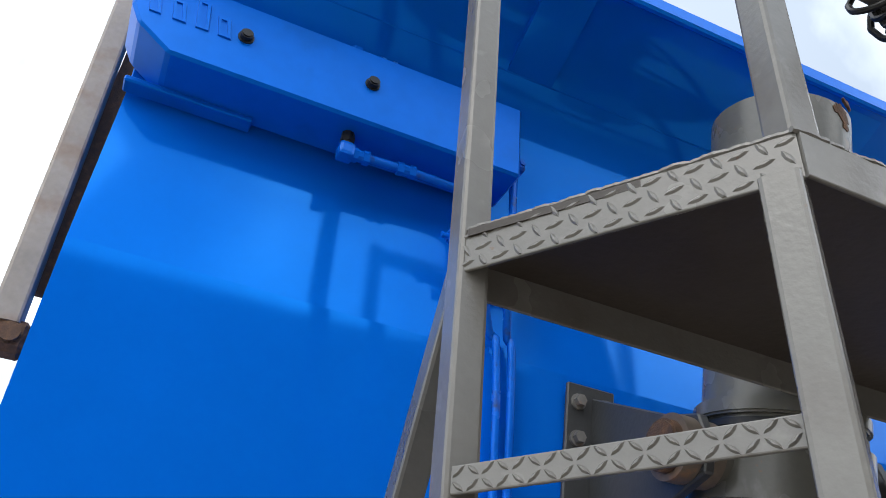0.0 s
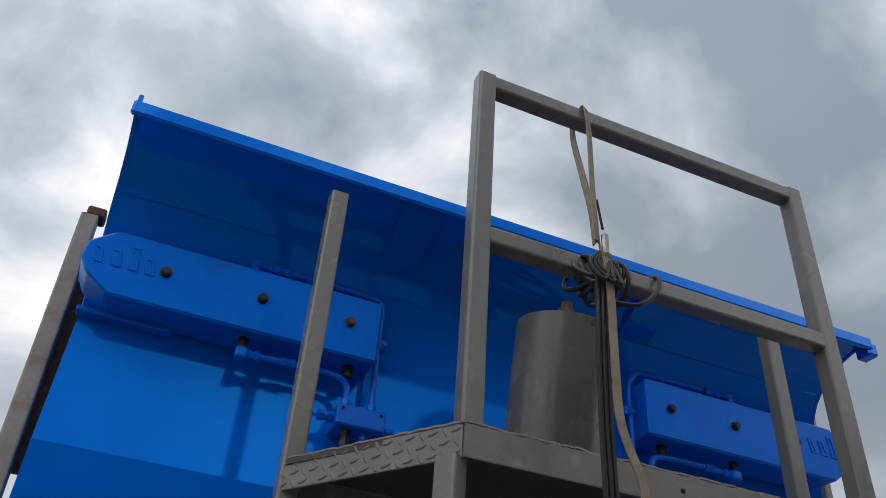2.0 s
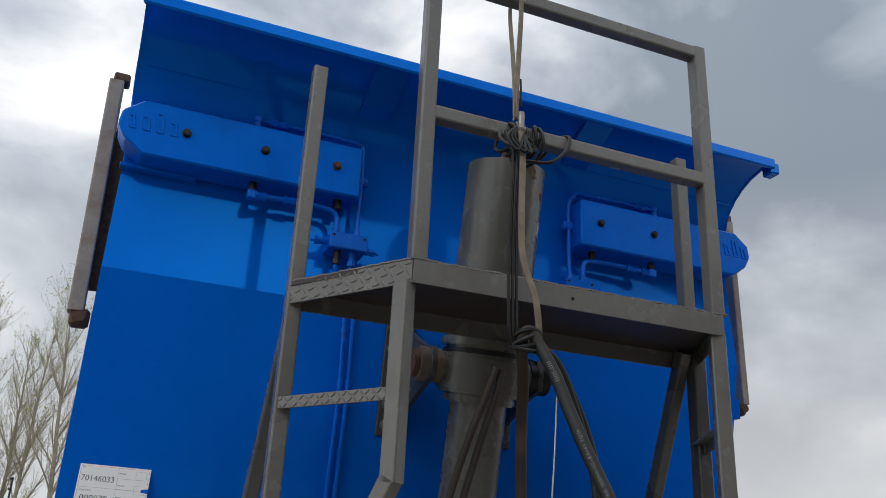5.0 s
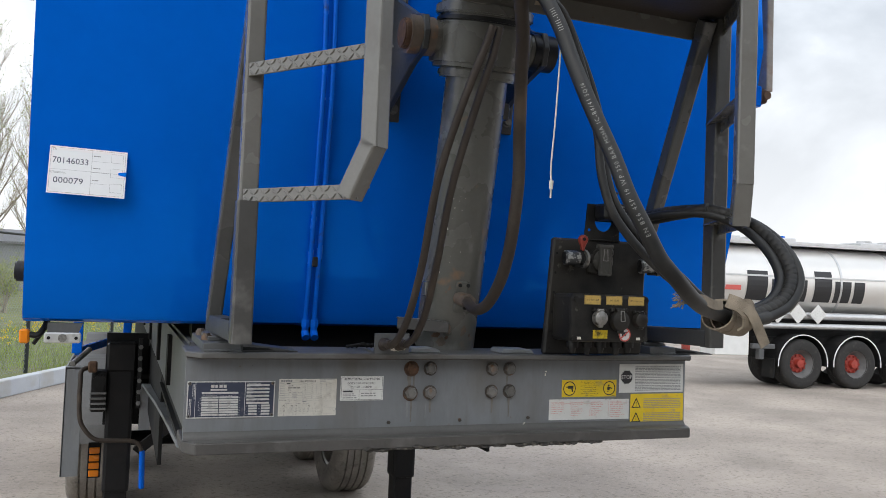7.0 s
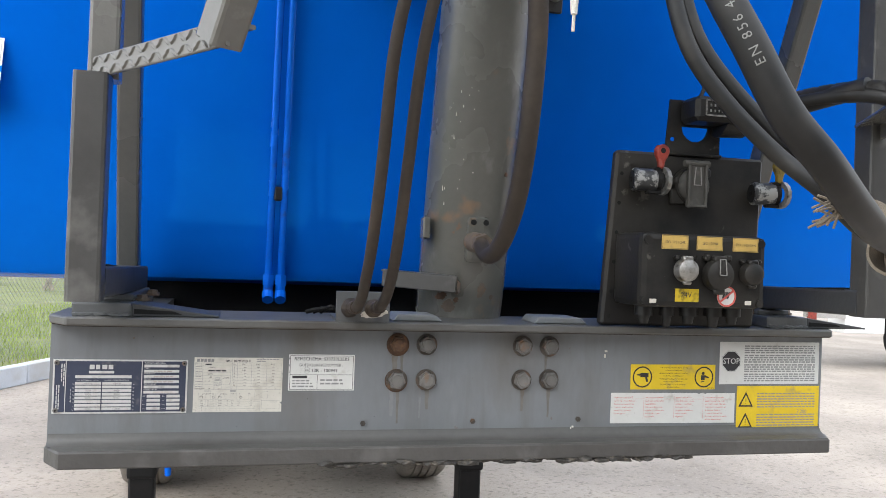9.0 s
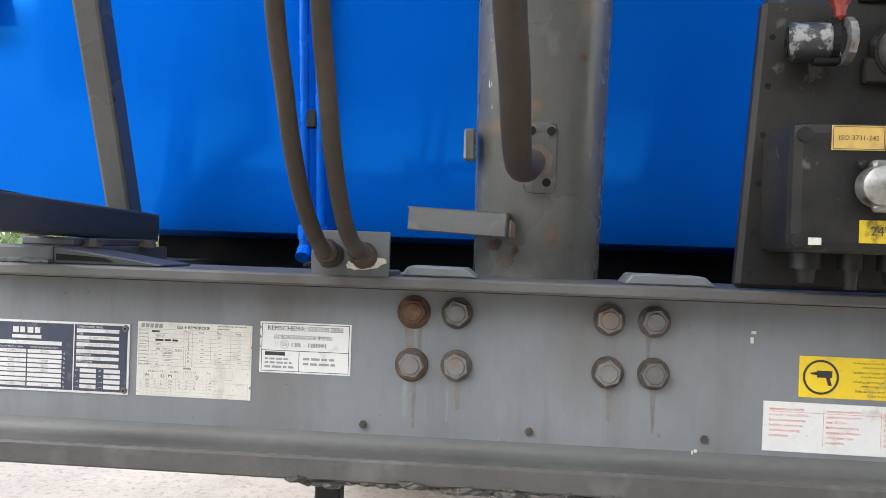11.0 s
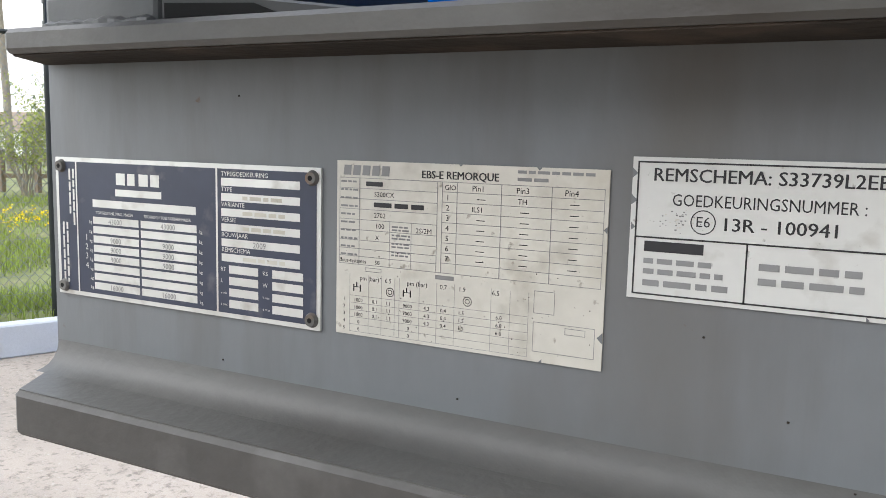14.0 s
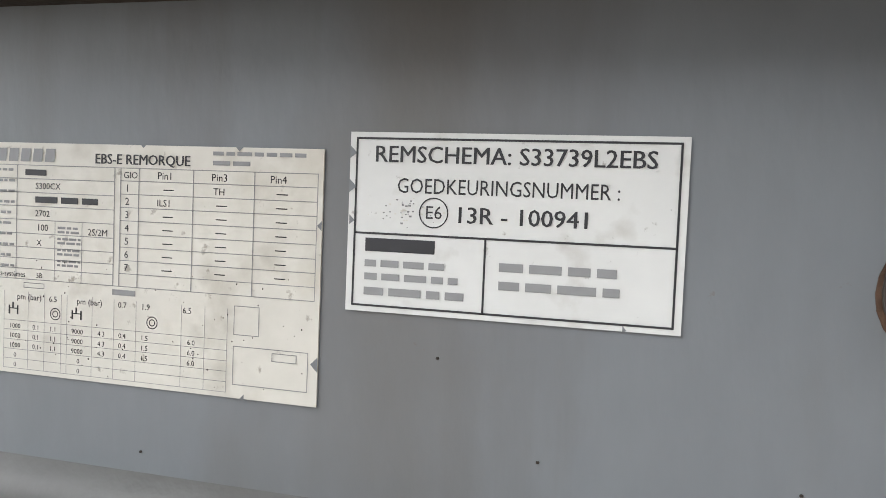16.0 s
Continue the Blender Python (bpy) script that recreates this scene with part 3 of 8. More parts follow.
curve = [(0.165, 1.458), (0.8, 1.416), (1.5, 1.370), (2.2, 1.323), (2.7, 1.292), (2.85, 1.276), (2.94, 1.23), (2.97, 1.16), (2.975, 1.0)]
goose = prism(curve + [(y - 0.012, z - 0.014) for y, z in curve[::-1]], -0.832, -0.800, "x")
for v in goose.verts:
    if v.co.x < -0.82:
        v.co.x = -0.832 - 0.030 * max(0.0, (v.co.y - 1.2) / 1.7)
part("gooseneck_flange", goose, BEAM_GREY, chassis, "curved lower flange of the chassis rail", smooth=True)
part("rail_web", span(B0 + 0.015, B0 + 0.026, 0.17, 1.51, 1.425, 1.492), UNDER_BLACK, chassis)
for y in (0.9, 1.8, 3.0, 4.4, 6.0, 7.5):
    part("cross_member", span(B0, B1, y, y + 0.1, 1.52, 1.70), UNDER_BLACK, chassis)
# added dark bar that closes the bright gap below the body
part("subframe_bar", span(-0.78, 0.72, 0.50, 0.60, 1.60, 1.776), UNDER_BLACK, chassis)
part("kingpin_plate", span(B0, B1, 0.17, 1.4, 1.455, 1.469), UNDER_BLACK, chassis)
# ---- access platform ----
platform = thing("access_platform", (0, -0.25, 1.73), "grey square-tube access platform with side ladders and guard rail", "platform")
PL, PR = -0.721, 0.668          # rear posts
FL, FR = -0.515, 0.495          # lower front posts
UL, UR = -0.475, 0.490          # upper front posts
PY, FY = -0.222, -0.575
PW = 0.046


def checker(p, q, across, normal, up, h, turns, first=0.0, rows=3, step=0.0245):
    """Raised almond-shaped tread marks on a plate from p to q, in staggered rows with two directions."""
    p, q, across, normal = Vector(p), Vector(q), Vector(across).normalized(), Vector(normal).normalized()
    along = (q - p).normalized()
    ln = (q - p).length
    bm = bmesh.new()
    n = int(ln / step)
    k_s = step / 0.0245
    for i in range(n):
        for r in range(rows):
            a = radians(turns[(i + r) % 2])
            u, v = (i + 0.5) * ln / n, first + (r - (rows - 1) / 2) * 0.0225 * k_s
            L, W = 0.0135 * k_s, 0.0043 * k_s

            def spot(du, dv, lift):
                x = u + du * math.cos(a) - dv * math.sin(a)
                y = v + du * math.sin(a) + dv * math.cos(a)
                y = max(-h / 2, min(h / 2, y))
                return bm.verts.new(p + along * max(0.001, min(ln - 0.001, x)) + across * y + normal * lift)
            rim = [spot(L * c, W * d, 0.0) for c, d in ((1, 0), (0.55, 0.72), (0, 1), (-0.55, 0.72), (-1, 0), (-0.55, -0.72), (0, -1), (0.55, -0.72))]
            top = [spot(L * c, W * d, up) for c, d in ((0.62, 0.0), (0, 0.38), (-0.62, 0.0), (0, -0.38))]
            for k, (i0, i1, i2) in enumerate(((0, 1, 2), (2, 3, 4), (4, 5, 6), (6, 7, 0))):
                t0, t1 = top[k], top[(k + 1) % 4]
                bm.faces.new((rim[i0], rim[i1], t0) if k % 2 == 0 else (rim[i0], rim[i1], t0))
                bm.faces.new((rim[i1], t1, t0))
                bm.faces.new((rim[i1], rim[i2], t1))
            bm.faces.new(top)
    return bm


for x in (PL, PR):
    if x < 0:
        part("rear_post", bar((x, PY, 2.112), (x, PY, 3.515), PW), GREY, platform)
    else:
        # off-side post gets the darkened grey, so its shade is in the colour
        part("rear_post", bar((x + 0.004, PY - 0.026, 1.772), (x + 0.004, PY - 0.026, 2.768), 0.051), SHADE_GREY, platform)
        part("upper_post", bar((x, PY, 2.786), (x, PY, 3.515), PW), GREY, platform)
    part("post_cap", box((x, PY, 3.516), (PW * 0.9, PW * 0.9, 0.004), 0.001), GREY, platform)
    lx = x - 0.008 if x < 0 else x
    if x < 0:
        # lower tube has shade painted in by the same darkened grey
        part("lower_post", bar((lx, PY - 0.052, 1.772), (lx, PY - 0.052, 2.112), 0.05), SHADE_GREY, platform)
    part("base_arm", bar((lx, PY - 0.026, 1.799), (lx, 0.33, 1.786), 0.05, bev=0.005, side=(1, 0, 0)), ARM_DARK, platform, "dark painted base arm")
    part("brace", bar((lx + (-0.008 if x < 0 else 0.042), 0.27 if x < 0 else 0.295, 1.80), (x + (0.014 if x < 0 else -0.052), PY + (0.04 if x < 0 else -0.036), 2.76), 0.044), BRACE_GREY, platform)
    part("foot_plate", merge(span(lx - 0.063, lx + 0.038, -0.03, 0.34, 1.7292, 1.7535, 0.004, 2), span(lx - 0.045, lx + 0.034, 0.03, 0.30, 1.7535, 1.765, 0.002)), DARK_GREY, platform)
    wedge = part("foot_wedge", prism([(lx + 0.038, 1.7295), (lx + 0.190, 1.7295), (lx + 0.190, 1.7325), (lx + 0.038, 1.7525)], -0.028, 0.075, "y", bev=0.0015), ARM_DARK, platform)
    # near-black strip painted on the wedge for the shade inside its slot
    part("wedge_slot", prism([(lx + 0.042, 1.7340), (lx + 0.125, 1.7340), (lx + 0.110, 1.7395), (lx + 0.042, 1.7430)], -0.0290, -0.0270, "y"), UNDER_BLACK, wedge, "dark strip standing in for the shaded slot under the plate")
    part("foot_weld", weld((lx - 0.061, -0.032, 1.732), (lx + 0.036, -0.032, 1.732), 0.0036), DARK_GREY, platform)
    part("grip_strip", prism([(PY + 0.012, 1.8225), (0.10, 1.8105), (0.10, 1.8130), (-0.05, 1.8195), (PY + 0.012, 1.8268)], lx - 0.022, lx + 0.020, "x"), UNDER_BLACK, platform, "ragged dark rubber strip on the arm")
    for by in (0.06, 0.24):
        for bx in (-0.046, 0.046):
            part("foot_bolt", merge(rod((lx + bx, by, 1.752), (lx + bx, by, 1.7665 if bx < 0 else 1.758), 0.0145, 16), rod((lx + bx, by, 1.758), (lx + bx, by, 1.772 if bx < 0 else 1.7635), 0.011, 6)), PIN_BROWN, platform)
SIDE_L = Vector((FL + 0.022 - PL + 0.012, FY - PY, 0)).normalized()
SIDE_R = Vector((FR + 0.005 - PR - 0.012, FY - PY, 0)).normalized()
for x, u, along in ((FL + 0.010, UL, SIDE_L), (FR - 0.004, UR, SIDE_R)):
    part("front_post", bar((x, FY, 2.22), (x, FY, 2.722), PW, side=along), GREY, platform)
    part("rail_post", bar((u, FY, 2.785), (u, FY, 3.739), PW), GREY, platform)
    part("weld_bead", weld((u - 0.026, FY - 0.025, 2.788), (u + 0.026, FY - 0.025, 2.788)), GREY, platform)
part("top_rail", bar((UL + 0.02, FY, 3.717), (UR - 0.02, FY, 3.717), 0.044), GREY, platform)
part("middle_rail", bar((UL + 0.02, FY, 3.238), (UR - 0.02, FY, 3.238), 0.044), GREY, platform)
outline = [(PL - 0.015, PY - 0.03), (FL + 0.022, FY - 0.022), (FR + 0.005, FY - 0.022), (PR + 0.015, PY - 0.03), (PR + 0.015, PY + 0.03), (PL - 0.015, PY + 0.03)]
# the underside's shade is put into this plate's colour
part("deck", prism(outline, 2.772, 2.784, "z"), DECK_BROWN, platform, "brown deck plate, darkened to stand in for the shade underneath")
part("front_edge", bar((FL + 0.022, FY - 0.024, 2.753), (FR + 0.005, FY - 0.024, 2.753), 0.006, 0.066, bev=0.002, side=(0, 0, 1)), GREY, platform)
part("rear_edge", bar((PL, PY + 0.03, 2.750), (PR, PY + 0.03, 2.750), 0.006, 0.066, bev=0.002, side=(0, 0, 1)), GREY, platform)
part("weld_bead", weld((FL + 0.03, FY - 0.024, 2.787), (FR, FY - 0.024, 2.787), 0.0035), GREY, platform)
part("drain_hole", rod((-0.02, FY - 0.0285, 2.752), (-0.02, FY - 0.0275, 2.752), 0.005, 10), UNDER_BLACK, platform)
for (a, b), sx in (((PL - 0.012, FL + 0.022), -1), ((PR + 0.012, FR + 0.005), 1)):
    pa, pb = Vector((a, PY - 0.022, 0)), Vector((b, FY - 0.022, 0))
    d = (pb - pa).normalized()
    nrm = Vector((d.y, -d.x, 0))
    if nrm.x * sx < 0:
        nrm = -nrm
    up = Vector((0, 0, 1))
    e0, e1 = pa - d * 0.012, pb
    part("side_edge", merge(bar(e0 + up * 2.752, e1 + up * 2.752, 0.006, 0.066, bev=0.002, side=(0, 0, 1)),
                            checker(e0 + nrm * 0.003 + up * 2.752, e1 + nrm * 0.003 + up * 2.752, up, nrm, 0.0026, 0.062, (14, -62) if sx < 0 else (-14, 62))), GREY, platform, "tread-plate platform edge")
    part("weld_bead", weld(e0 + up * 2.788, e1 + up * 2.788, 0.0035), GREY, platform)
    for z in (2.437, 2.127):
        r0 = pa + d * 0.0
        r1 = pb - d * (0.012 if z > 2.3 else 0.064 if sx < 0 else 0.028)
        part("rung", merge(bar(r0 + up * z, r1 + up * z, 0.006, 0.034, bev=0.002, side=(0, 0, 1)),
                           bar(r0 + up * (z + 0.014) - nrm * 0.02, r1 + up * (z + 0.014) - nrm * 0.02, 0.04, 0.006, bev=0.002, side=(0, 0, 1)),
                           checker(r0 + nrm * 0.003 + up * z, r1 + nrm * 0.003 + up * z, up, nrm, 0.0028, 0.033, (-40, 40) if sx < 0 else (40, -40), 0.0, 2, 0.0185)), GREY, platform, "tread-plate ladder rung")
    x = FL + 0.010 if sx < 0 else FR - 0.004
    kink = 0.064 if sx < 0 else 0.028
    part("ladder_kink", bar((x, FY, 2.232), Vector((x, FY, 2.118)) - d * kink, PW, side=nrm), GREY, platform)
    low = Vector((x, FY, 2.118)) - d * kink
    run = (low - Vector((x, FY, 2.232))).normalized()
    # near-black face on the solid bar stands in for the shaded hollow
    part("tube_mouth", bar(low - run * 0.004, low + run * 0.0008, PW - 0.010, side=nrm, bev=0.003), UNDER_BLACK, platform)

# ---- hoist cylinder ----
hoist = thing("hoist_cylinder", (-0.035, 0.15, 1.73), "grey telescopic front hoist cylinder leaning forward", "hydraulic cylinder")


def axis_at(z):
    return Vector((-0.035, 0.165 - 0.225 * (z - 1.73), z))


part("outer_tube", rod(axis_at(1.735), axis_at(2.60), 0.094, 40), CYL_GREY, hoist, smooth=True)
part("cover_tube", rod(axis_at(2.70), axis_at(3.335), 0.132, 40, bev=0.006), CYL_GREY, hoist, smooth=True)
part("collar", rod(axis_at(2.575), axis_at(2.70), 0.150, 40, bev=0.012), CYL_GREY, hoist, smooth=True)
part("collar_flange", rod(axis_at(2.70), axis_at(2.716), 0.140, 36, bev=0.004), UNION_DARK, hoist, smooth=True)
part("lower_ring", rod(axis_at(2.548), axis_at(2.575), 0.120, 36, bev=0.006), CYL_GREY, hoist, smooth=True)
part("gland_ring", rod(axis_at(2.722), axis_at(2.75), 0.146, 36, bev=0.004), CYL_GREY, hoist, smooth=True)
ax = axis_at(2.65)
part("trunnion_boss", rod((-0.255, ax.y, 2.65), (0.20, ax.y, 2.65), 0.052, 24, bev=0.006), CYL_GREY, hoist, smooth=True)
part("trunnion_pin", rod((-0.285, ax.y, 2.65), (-0.25, ax.y, 2.65), 0.044, 24, bev=0.004), RUST, hoist, smooth=True)
part("top_nut", merge(rod(axis_at(3.335), axis_at(3.36), 0.035, 20), rod(axis_at(3.36), axis_at(3.385), 0.024, 6), rod(axis_at(3.385), axis_at(3.405), 0.016, 12)), RUST, hoist)

# ---- connection panel ----
panel = thing("connection_panel", (0.39, -0.05, 1.73), "black plastic trailer connection panel with sockets and air couplings", "connection panel")
part("back_plate", prism([(0.205, 1.731), (0.555, 1.731), (0.565, 2.088), (0.228, 2.088)], -0.055, -0.03, "y", bev=0.006), BLACK_PLASTIC, panel)
part("socket_box", box((0.365, -0.11, 1.848), (0.268, 0.12, 0.142), 0.012, seg=2), BLACK_PLASTIC, panel)

# ---- landing gear and wheels ----
def wheel_bm(r=0.52, w=0.385):
    prof = [(0.29, -w / 2 + 0.03), (r - 0.09, -w / 2), (r - 0.03, -w / 2 + 0.02), (r, -w / 2 + 0.06)]
    for g in (-0.09, -0.03, 0.03, 0.09):
        prof += [(r, g - 0.008), (r - 0.014, g - 0.005), (r - 0.014, g + 0.005), (r, g + 0.008)]
    prof += [(r, w / 2 - 0.06), (r - 0.03, w / 2 - 0.02), (r - 0.09, w / 2), (0.29, w / 2 - 0.03), (0.29, -w / 2 + 0.03)]
    return lathe(prof, 44)


GUARD_GREY = material("dusty_grey_plastic", (0.13, 0.13, 0.128), rough=0.6, var=0.2, scale=8, stain=(0.06, 0.058, 0.055), stain_amount=0.3)
for x in (-1.14, 0.98):
    for y in (5.2, 6.51, 7.82):
        turn = Matrix.Translation((x, y, 0.52)) @ pose(0, 0, 0, 0, 90, 0)
        tyre = part("wheel_tyre", moved(wheel_bm(), turn), TYRE_DUSTY, chassis, "worn black trailer tyre", smooth=True)
        rim = lathe([(0.0, 0.02), (0.10, 0.02), (0.11, 0.06), (0.16, 0.06), (0.2, -0.02), (0.26, -0.05), (0.27, -0.14), (0.295, -0.15), (0.295, 0.15), (0.27, 0.12)], 32)
        part("rim", moved(rim, turn), STEEL, tyre, smooth=True)
    for y in (5.2, 6.51, 7.82):
        arch = [(y + 0.62 * math.cos(radians(180 * j / 14)), 0.60 + 0.62 * math.sin(radians(180 * j / 14))) for j in range(15)]
        arch += [(y + 0.60 * math.cos(radians(180 * j / 14)), 0.60 + 0.60 * math.sin(radians(180 * j / 14))) for j in range(14, -1, -1)]
        part("mudguard", prism(arch, x - 0.19, x + 0.19, "x"), GUARD_GREY, chassis, "dusty grey plastic mudguard")
    part("axle_beam", rod((-0.95, 5.2, 0.52), (0.85, 5.2, 0.52), 0.06, 14), UNDER_BLACK, chassis)
LEG_BLACK = material("worn_black_leg_paint", (0.008, 0.008, 0.0085), rough=0.5, spec=0.25, var=0.25, scale=8, bump=0.15, stain=(0.022, 0.018, 0.016), stain_amount=0.2)
LEG_Y = 3.05
legs = {}
for x in (-0.975, 0.82):
    leg = thing("landing_leg", (x, LEG_Y, 0.0), "dark grey telescopic landing leg under the trailer", "landing leg", "landing legs")
    legs[x] = leg
    part("upper_leg", merge(span(x - 0.075, x + 0.075, LEG_Y - 0.08, LEG_Y + 0.08, 0.62, 1.46, 0.02, 2), span(x - 0.082, x + 0.082, LEG_Y - 0.09, LEG_Y + 0.09, 1.33, 1.50, 0.012)), LEG_BLACK, leg)
    part("inner_leg", span(x - 0.065, x + 0.065, LEG_Y - 0.06, LEG_Y + 0.06, 0.06, 0.66, 0.01), LEG_BLACK, leg)
    part("foot", merge(span(x - 0.15, x + 0.15, LEG_Y - 0.14, LEG_Y + 0.14, 0.0, 0.03, 0.004), span(x - 0.03, x + 0.03, LEG_Y - 0.1, LEG_Y + 0.1, 0.03, 0.1)), LEG_BLACK, leg)
    part("mounting_plate", span(x - 0.09, x + 0.09 + (0.06 if x < 0 else -0.0), LEG_Y + 0.05, LEG_Y + 0.09, 1.0, 1.55), LEG_BLACK, leg)
part("cross_shaft", rod((-0.95, LEG_Y, 1.30), (0.8, LEG_Y, 1.30), 0.022, 12), LEG_BLACK, legs[-0.975])
part("diagonal_strut", bar((-0.86, LEG_Y - 0.05, 0.86), (-0.5, LEG_Y - 0.7, 1.30), 0.06, 0.03), LEG_BLACK, legs[-0.975])
gear = part("gearbox", merge(span(-1.135, -1.05, LEG_Y - 0.12, LEG_Y + 0.02, 1.10, 1.34, 0.018, 2), rod((-1.093, LEG_Y - 0.13, 1.28), (-1.093, LEG_Y - 0.10, 1.28), 0.04, 18, bev=0.004)), LEG_BLACK, legs[-0.975], "black landing gear gearbox")
for k in range(4):
    part("gearbox_rib", span(-1.14, -1.05, LEG_Y - 0.128, LEG_Y - 0.118, 1.115 + 0.03 * k, 1.127 + 0.03 * k, 0.002), GUARD_GREY, gear)
part("crank_eye", merge(span(-1.155, -1.105, LEG_Y - 0.16, LEG_Y - 0.12, 1.335, 1.40, 0.008), rod((-1.13, LEG_Y - 0.165, 1.367), (-1.13, LEG_Y - 0.155, 1.367), 0.016, 12)), RUST, legs[-0.975], "rusty crank eye")
# added black sheet, put in for the darkness between the legs
part("leg_tie_plate", span(-0.86, -0.30, LEG_Y + 0.10, LEG_Y + 0.115, 0.98, 1.47), LEG_BLACK, legs[-0.975], "added black plate that darkens the gap between the landing legs")
hanger = part("hanger_plate", span(-0.885, -0.862, LEG_Y - 0.11, LEG_Y - 0.09, 1.12, 1.53, 0.002), LEG_BLACK, legs[-0.975])
for k in range(6):
    part("hanger_bolt", rod((-0.873, LEG_Y - 0.11, 1.15 + 0.066 * k), (-0.873, LEG_Y - 0.122, 1.15 + 0.066 * k), 0.014, 6), GUARD_GREY, hanger)
part("crank", sweep([(-1.12, 2.98, 1.36), (-1.185, 2.88, 1.35), (-1.19, 2.85, 1.28), (-1.185, 2.85, 1.10), (-1.155, 2.85, 1.02), (-1.09, 2.85, 0.96), (-0.98, 2.85, 0.95), (-0.90, 2.85, 0.945), (-0.855, 2.85, 0.92), (-0.84, 2.85, 0.87)], 0.013, 10, 5), HOSE_BROWN, legs[-0.975], "rusty bent crank rod", smooth=True)
part("crank_grip", rod((-0.84, 2.85, 0.89), (-0.832, 2.85, 0.67), 0.0165, 14, bev=0.004), BLUE_DULL, legs[-0.975], "blue crank grip", smooth=True)
guard = thing("side_guard", (-1.26, 3.1, 0.7), "light grey folded steel side guard panel beside the landing leg", "side guard")
part("guard_panel", merge(span(-1.283, -1.185, 3.09, 3.10, 0.70, 1.345, 0.002), span(-1.283, -1.275, 3.09, 4.2, 0.70, 1.345), span(-1.283, -1.185, 3.09, 3.14, 1.335, 1.347)), BEAM_GREY, guard)
part("guard_tube", rod((-1.25, 3.12, 1.36), (-1.17, 3.4, 1.42), 0.018, 12), GREY, guard, smooth=True)
part("reflector_bracket", span(-1.158, -1.074, 4.006, 4.014, 0.475, 0.72, 0.002), UNDER_BLACK, guard)
for k in range(4):
    part("guard_reflector", span(-1.150, -1.084, 3.996, 4.006, 0.484 + 0.053 * k, 0.528 + 0.053 * k, 0.004), ORANGE, guard, "orange reflector")
for x in (-1.24,):
    sup = thing("body_support", (x, 3.3, 1.4), "blue folded steel support bracket under the tipper body", "bracket")
    part("support_frame", merge(bar((x, 3.4, 1.40), (x, 3.4, 1.775), 0.06, 0.03), bar((x, 3.4, 1.41), (x + 0.3, 4.6, 1.42), 0.05, 0.03), bar((x + 0.3, 4.6, 1.40), (x + 0.3, 4.6, 1.775), 0.06, 0.03)), BLUE_DULL, sup)
lamp = thing("marker_lamp", (-1.15, 0.4, 1.73), "white rectangular front marker lamp on a grey bracket under the body", "lamp")
part("lamp_body", span(-1.203, -1.103, 0.385, 0.405, 1.713, 1.744, 0.004), PLATE_ALU, lamp)
part("lamp_lens", rod((-1.153, 0.380, 1.7285), (-1.153, 0.386, 1.7285), 0.012, 16), CHROME, lamp)
for bx in (-1.19, -1.116):
    part("lamp_screw", rod((bx, 0.381, 1.7285), (bx, 0.386, 1.7285), 0.005, 8), UNDER_BLACK, lamp)
part("lamp_bracket", prism([(-1.195, 1.772), (-1.10, 1.772), (-1.11, 1.744), (-1.195, 1.744)], 0.39, 0.42, "y"), DARK_GREY, lamp)
side_lamp = thing("side_marker", (-1.26, 0.44, 1.73), "orange side marker lamp on a black rubber arm", "lamp")
part("marker_lens", span(-1.272, -1.245, 0.425, 0.455, 1.708, 1.75, 0.005), ORANGE, side_lamp)
part("marker_arm", sweep([(-1.25, 0.44, 1.735), (-1.225, 0.44, 1.732), (-1.21, 0.45, 1.75), (-1.20, 0.46, 1.775)], 0.009, 8), RUBBER, side_lamp)
part("rubber_stop", sweep([(-1.235, 0.45, 1.705), (-1.215, 0.45, 1.735), (-1.195, 0.45, 1.77)], 0.006, 6), RUBBER, side_lamp)
stop = thing("body_bumper", (-1.28, 0.5, 1.92), "round black rubber buffer on the body side", "buffer")
part("buffer", rod((-1.262, 0.5, 1.92), (-1.30, 0.5, 1.92), 0.032, 18, bev=0.006), RUBBER, stop, smooth=True)

# ---- fittings on the body front ----
def slanted_frame(x, z, w, h, lean, t):
    """A raised slanted outline on the cover's face."""
    outer = [(x + lean, z), (x + w, z), (x + w - lean, z + h), (x, z + h)]
    inner = [(x + lean + t, z + t), (x + w - t, z + t), (x + w - lean - t, z + h - t), (x + t, z + h - t)]
    bm = bmesh.new()
    lo = [bm.verts.new((a, 0.1085, b)) for a, b in outer]
    hi = [bm.verts.new((a + (0.0012 if k in (0, 3) else -0.0012), 0.1045, b + (0.0012 if k < 2 else -0.0012))) for k, (a, b) in enumerate(outer)]
    top = [bm.verts.new((a, 0.1045, b)) for a, b in inner]
    bed = [bm.verts.new((a, 0.1085, b)) for a, b in inner]
    for k in range(4):
        n = (k + 1) % 4
        for p, q in ((lo, hi), (hi, top), (top, bed)):
            bm.faces.new((p[k], p[n], q[n], q[k]))
    return bm


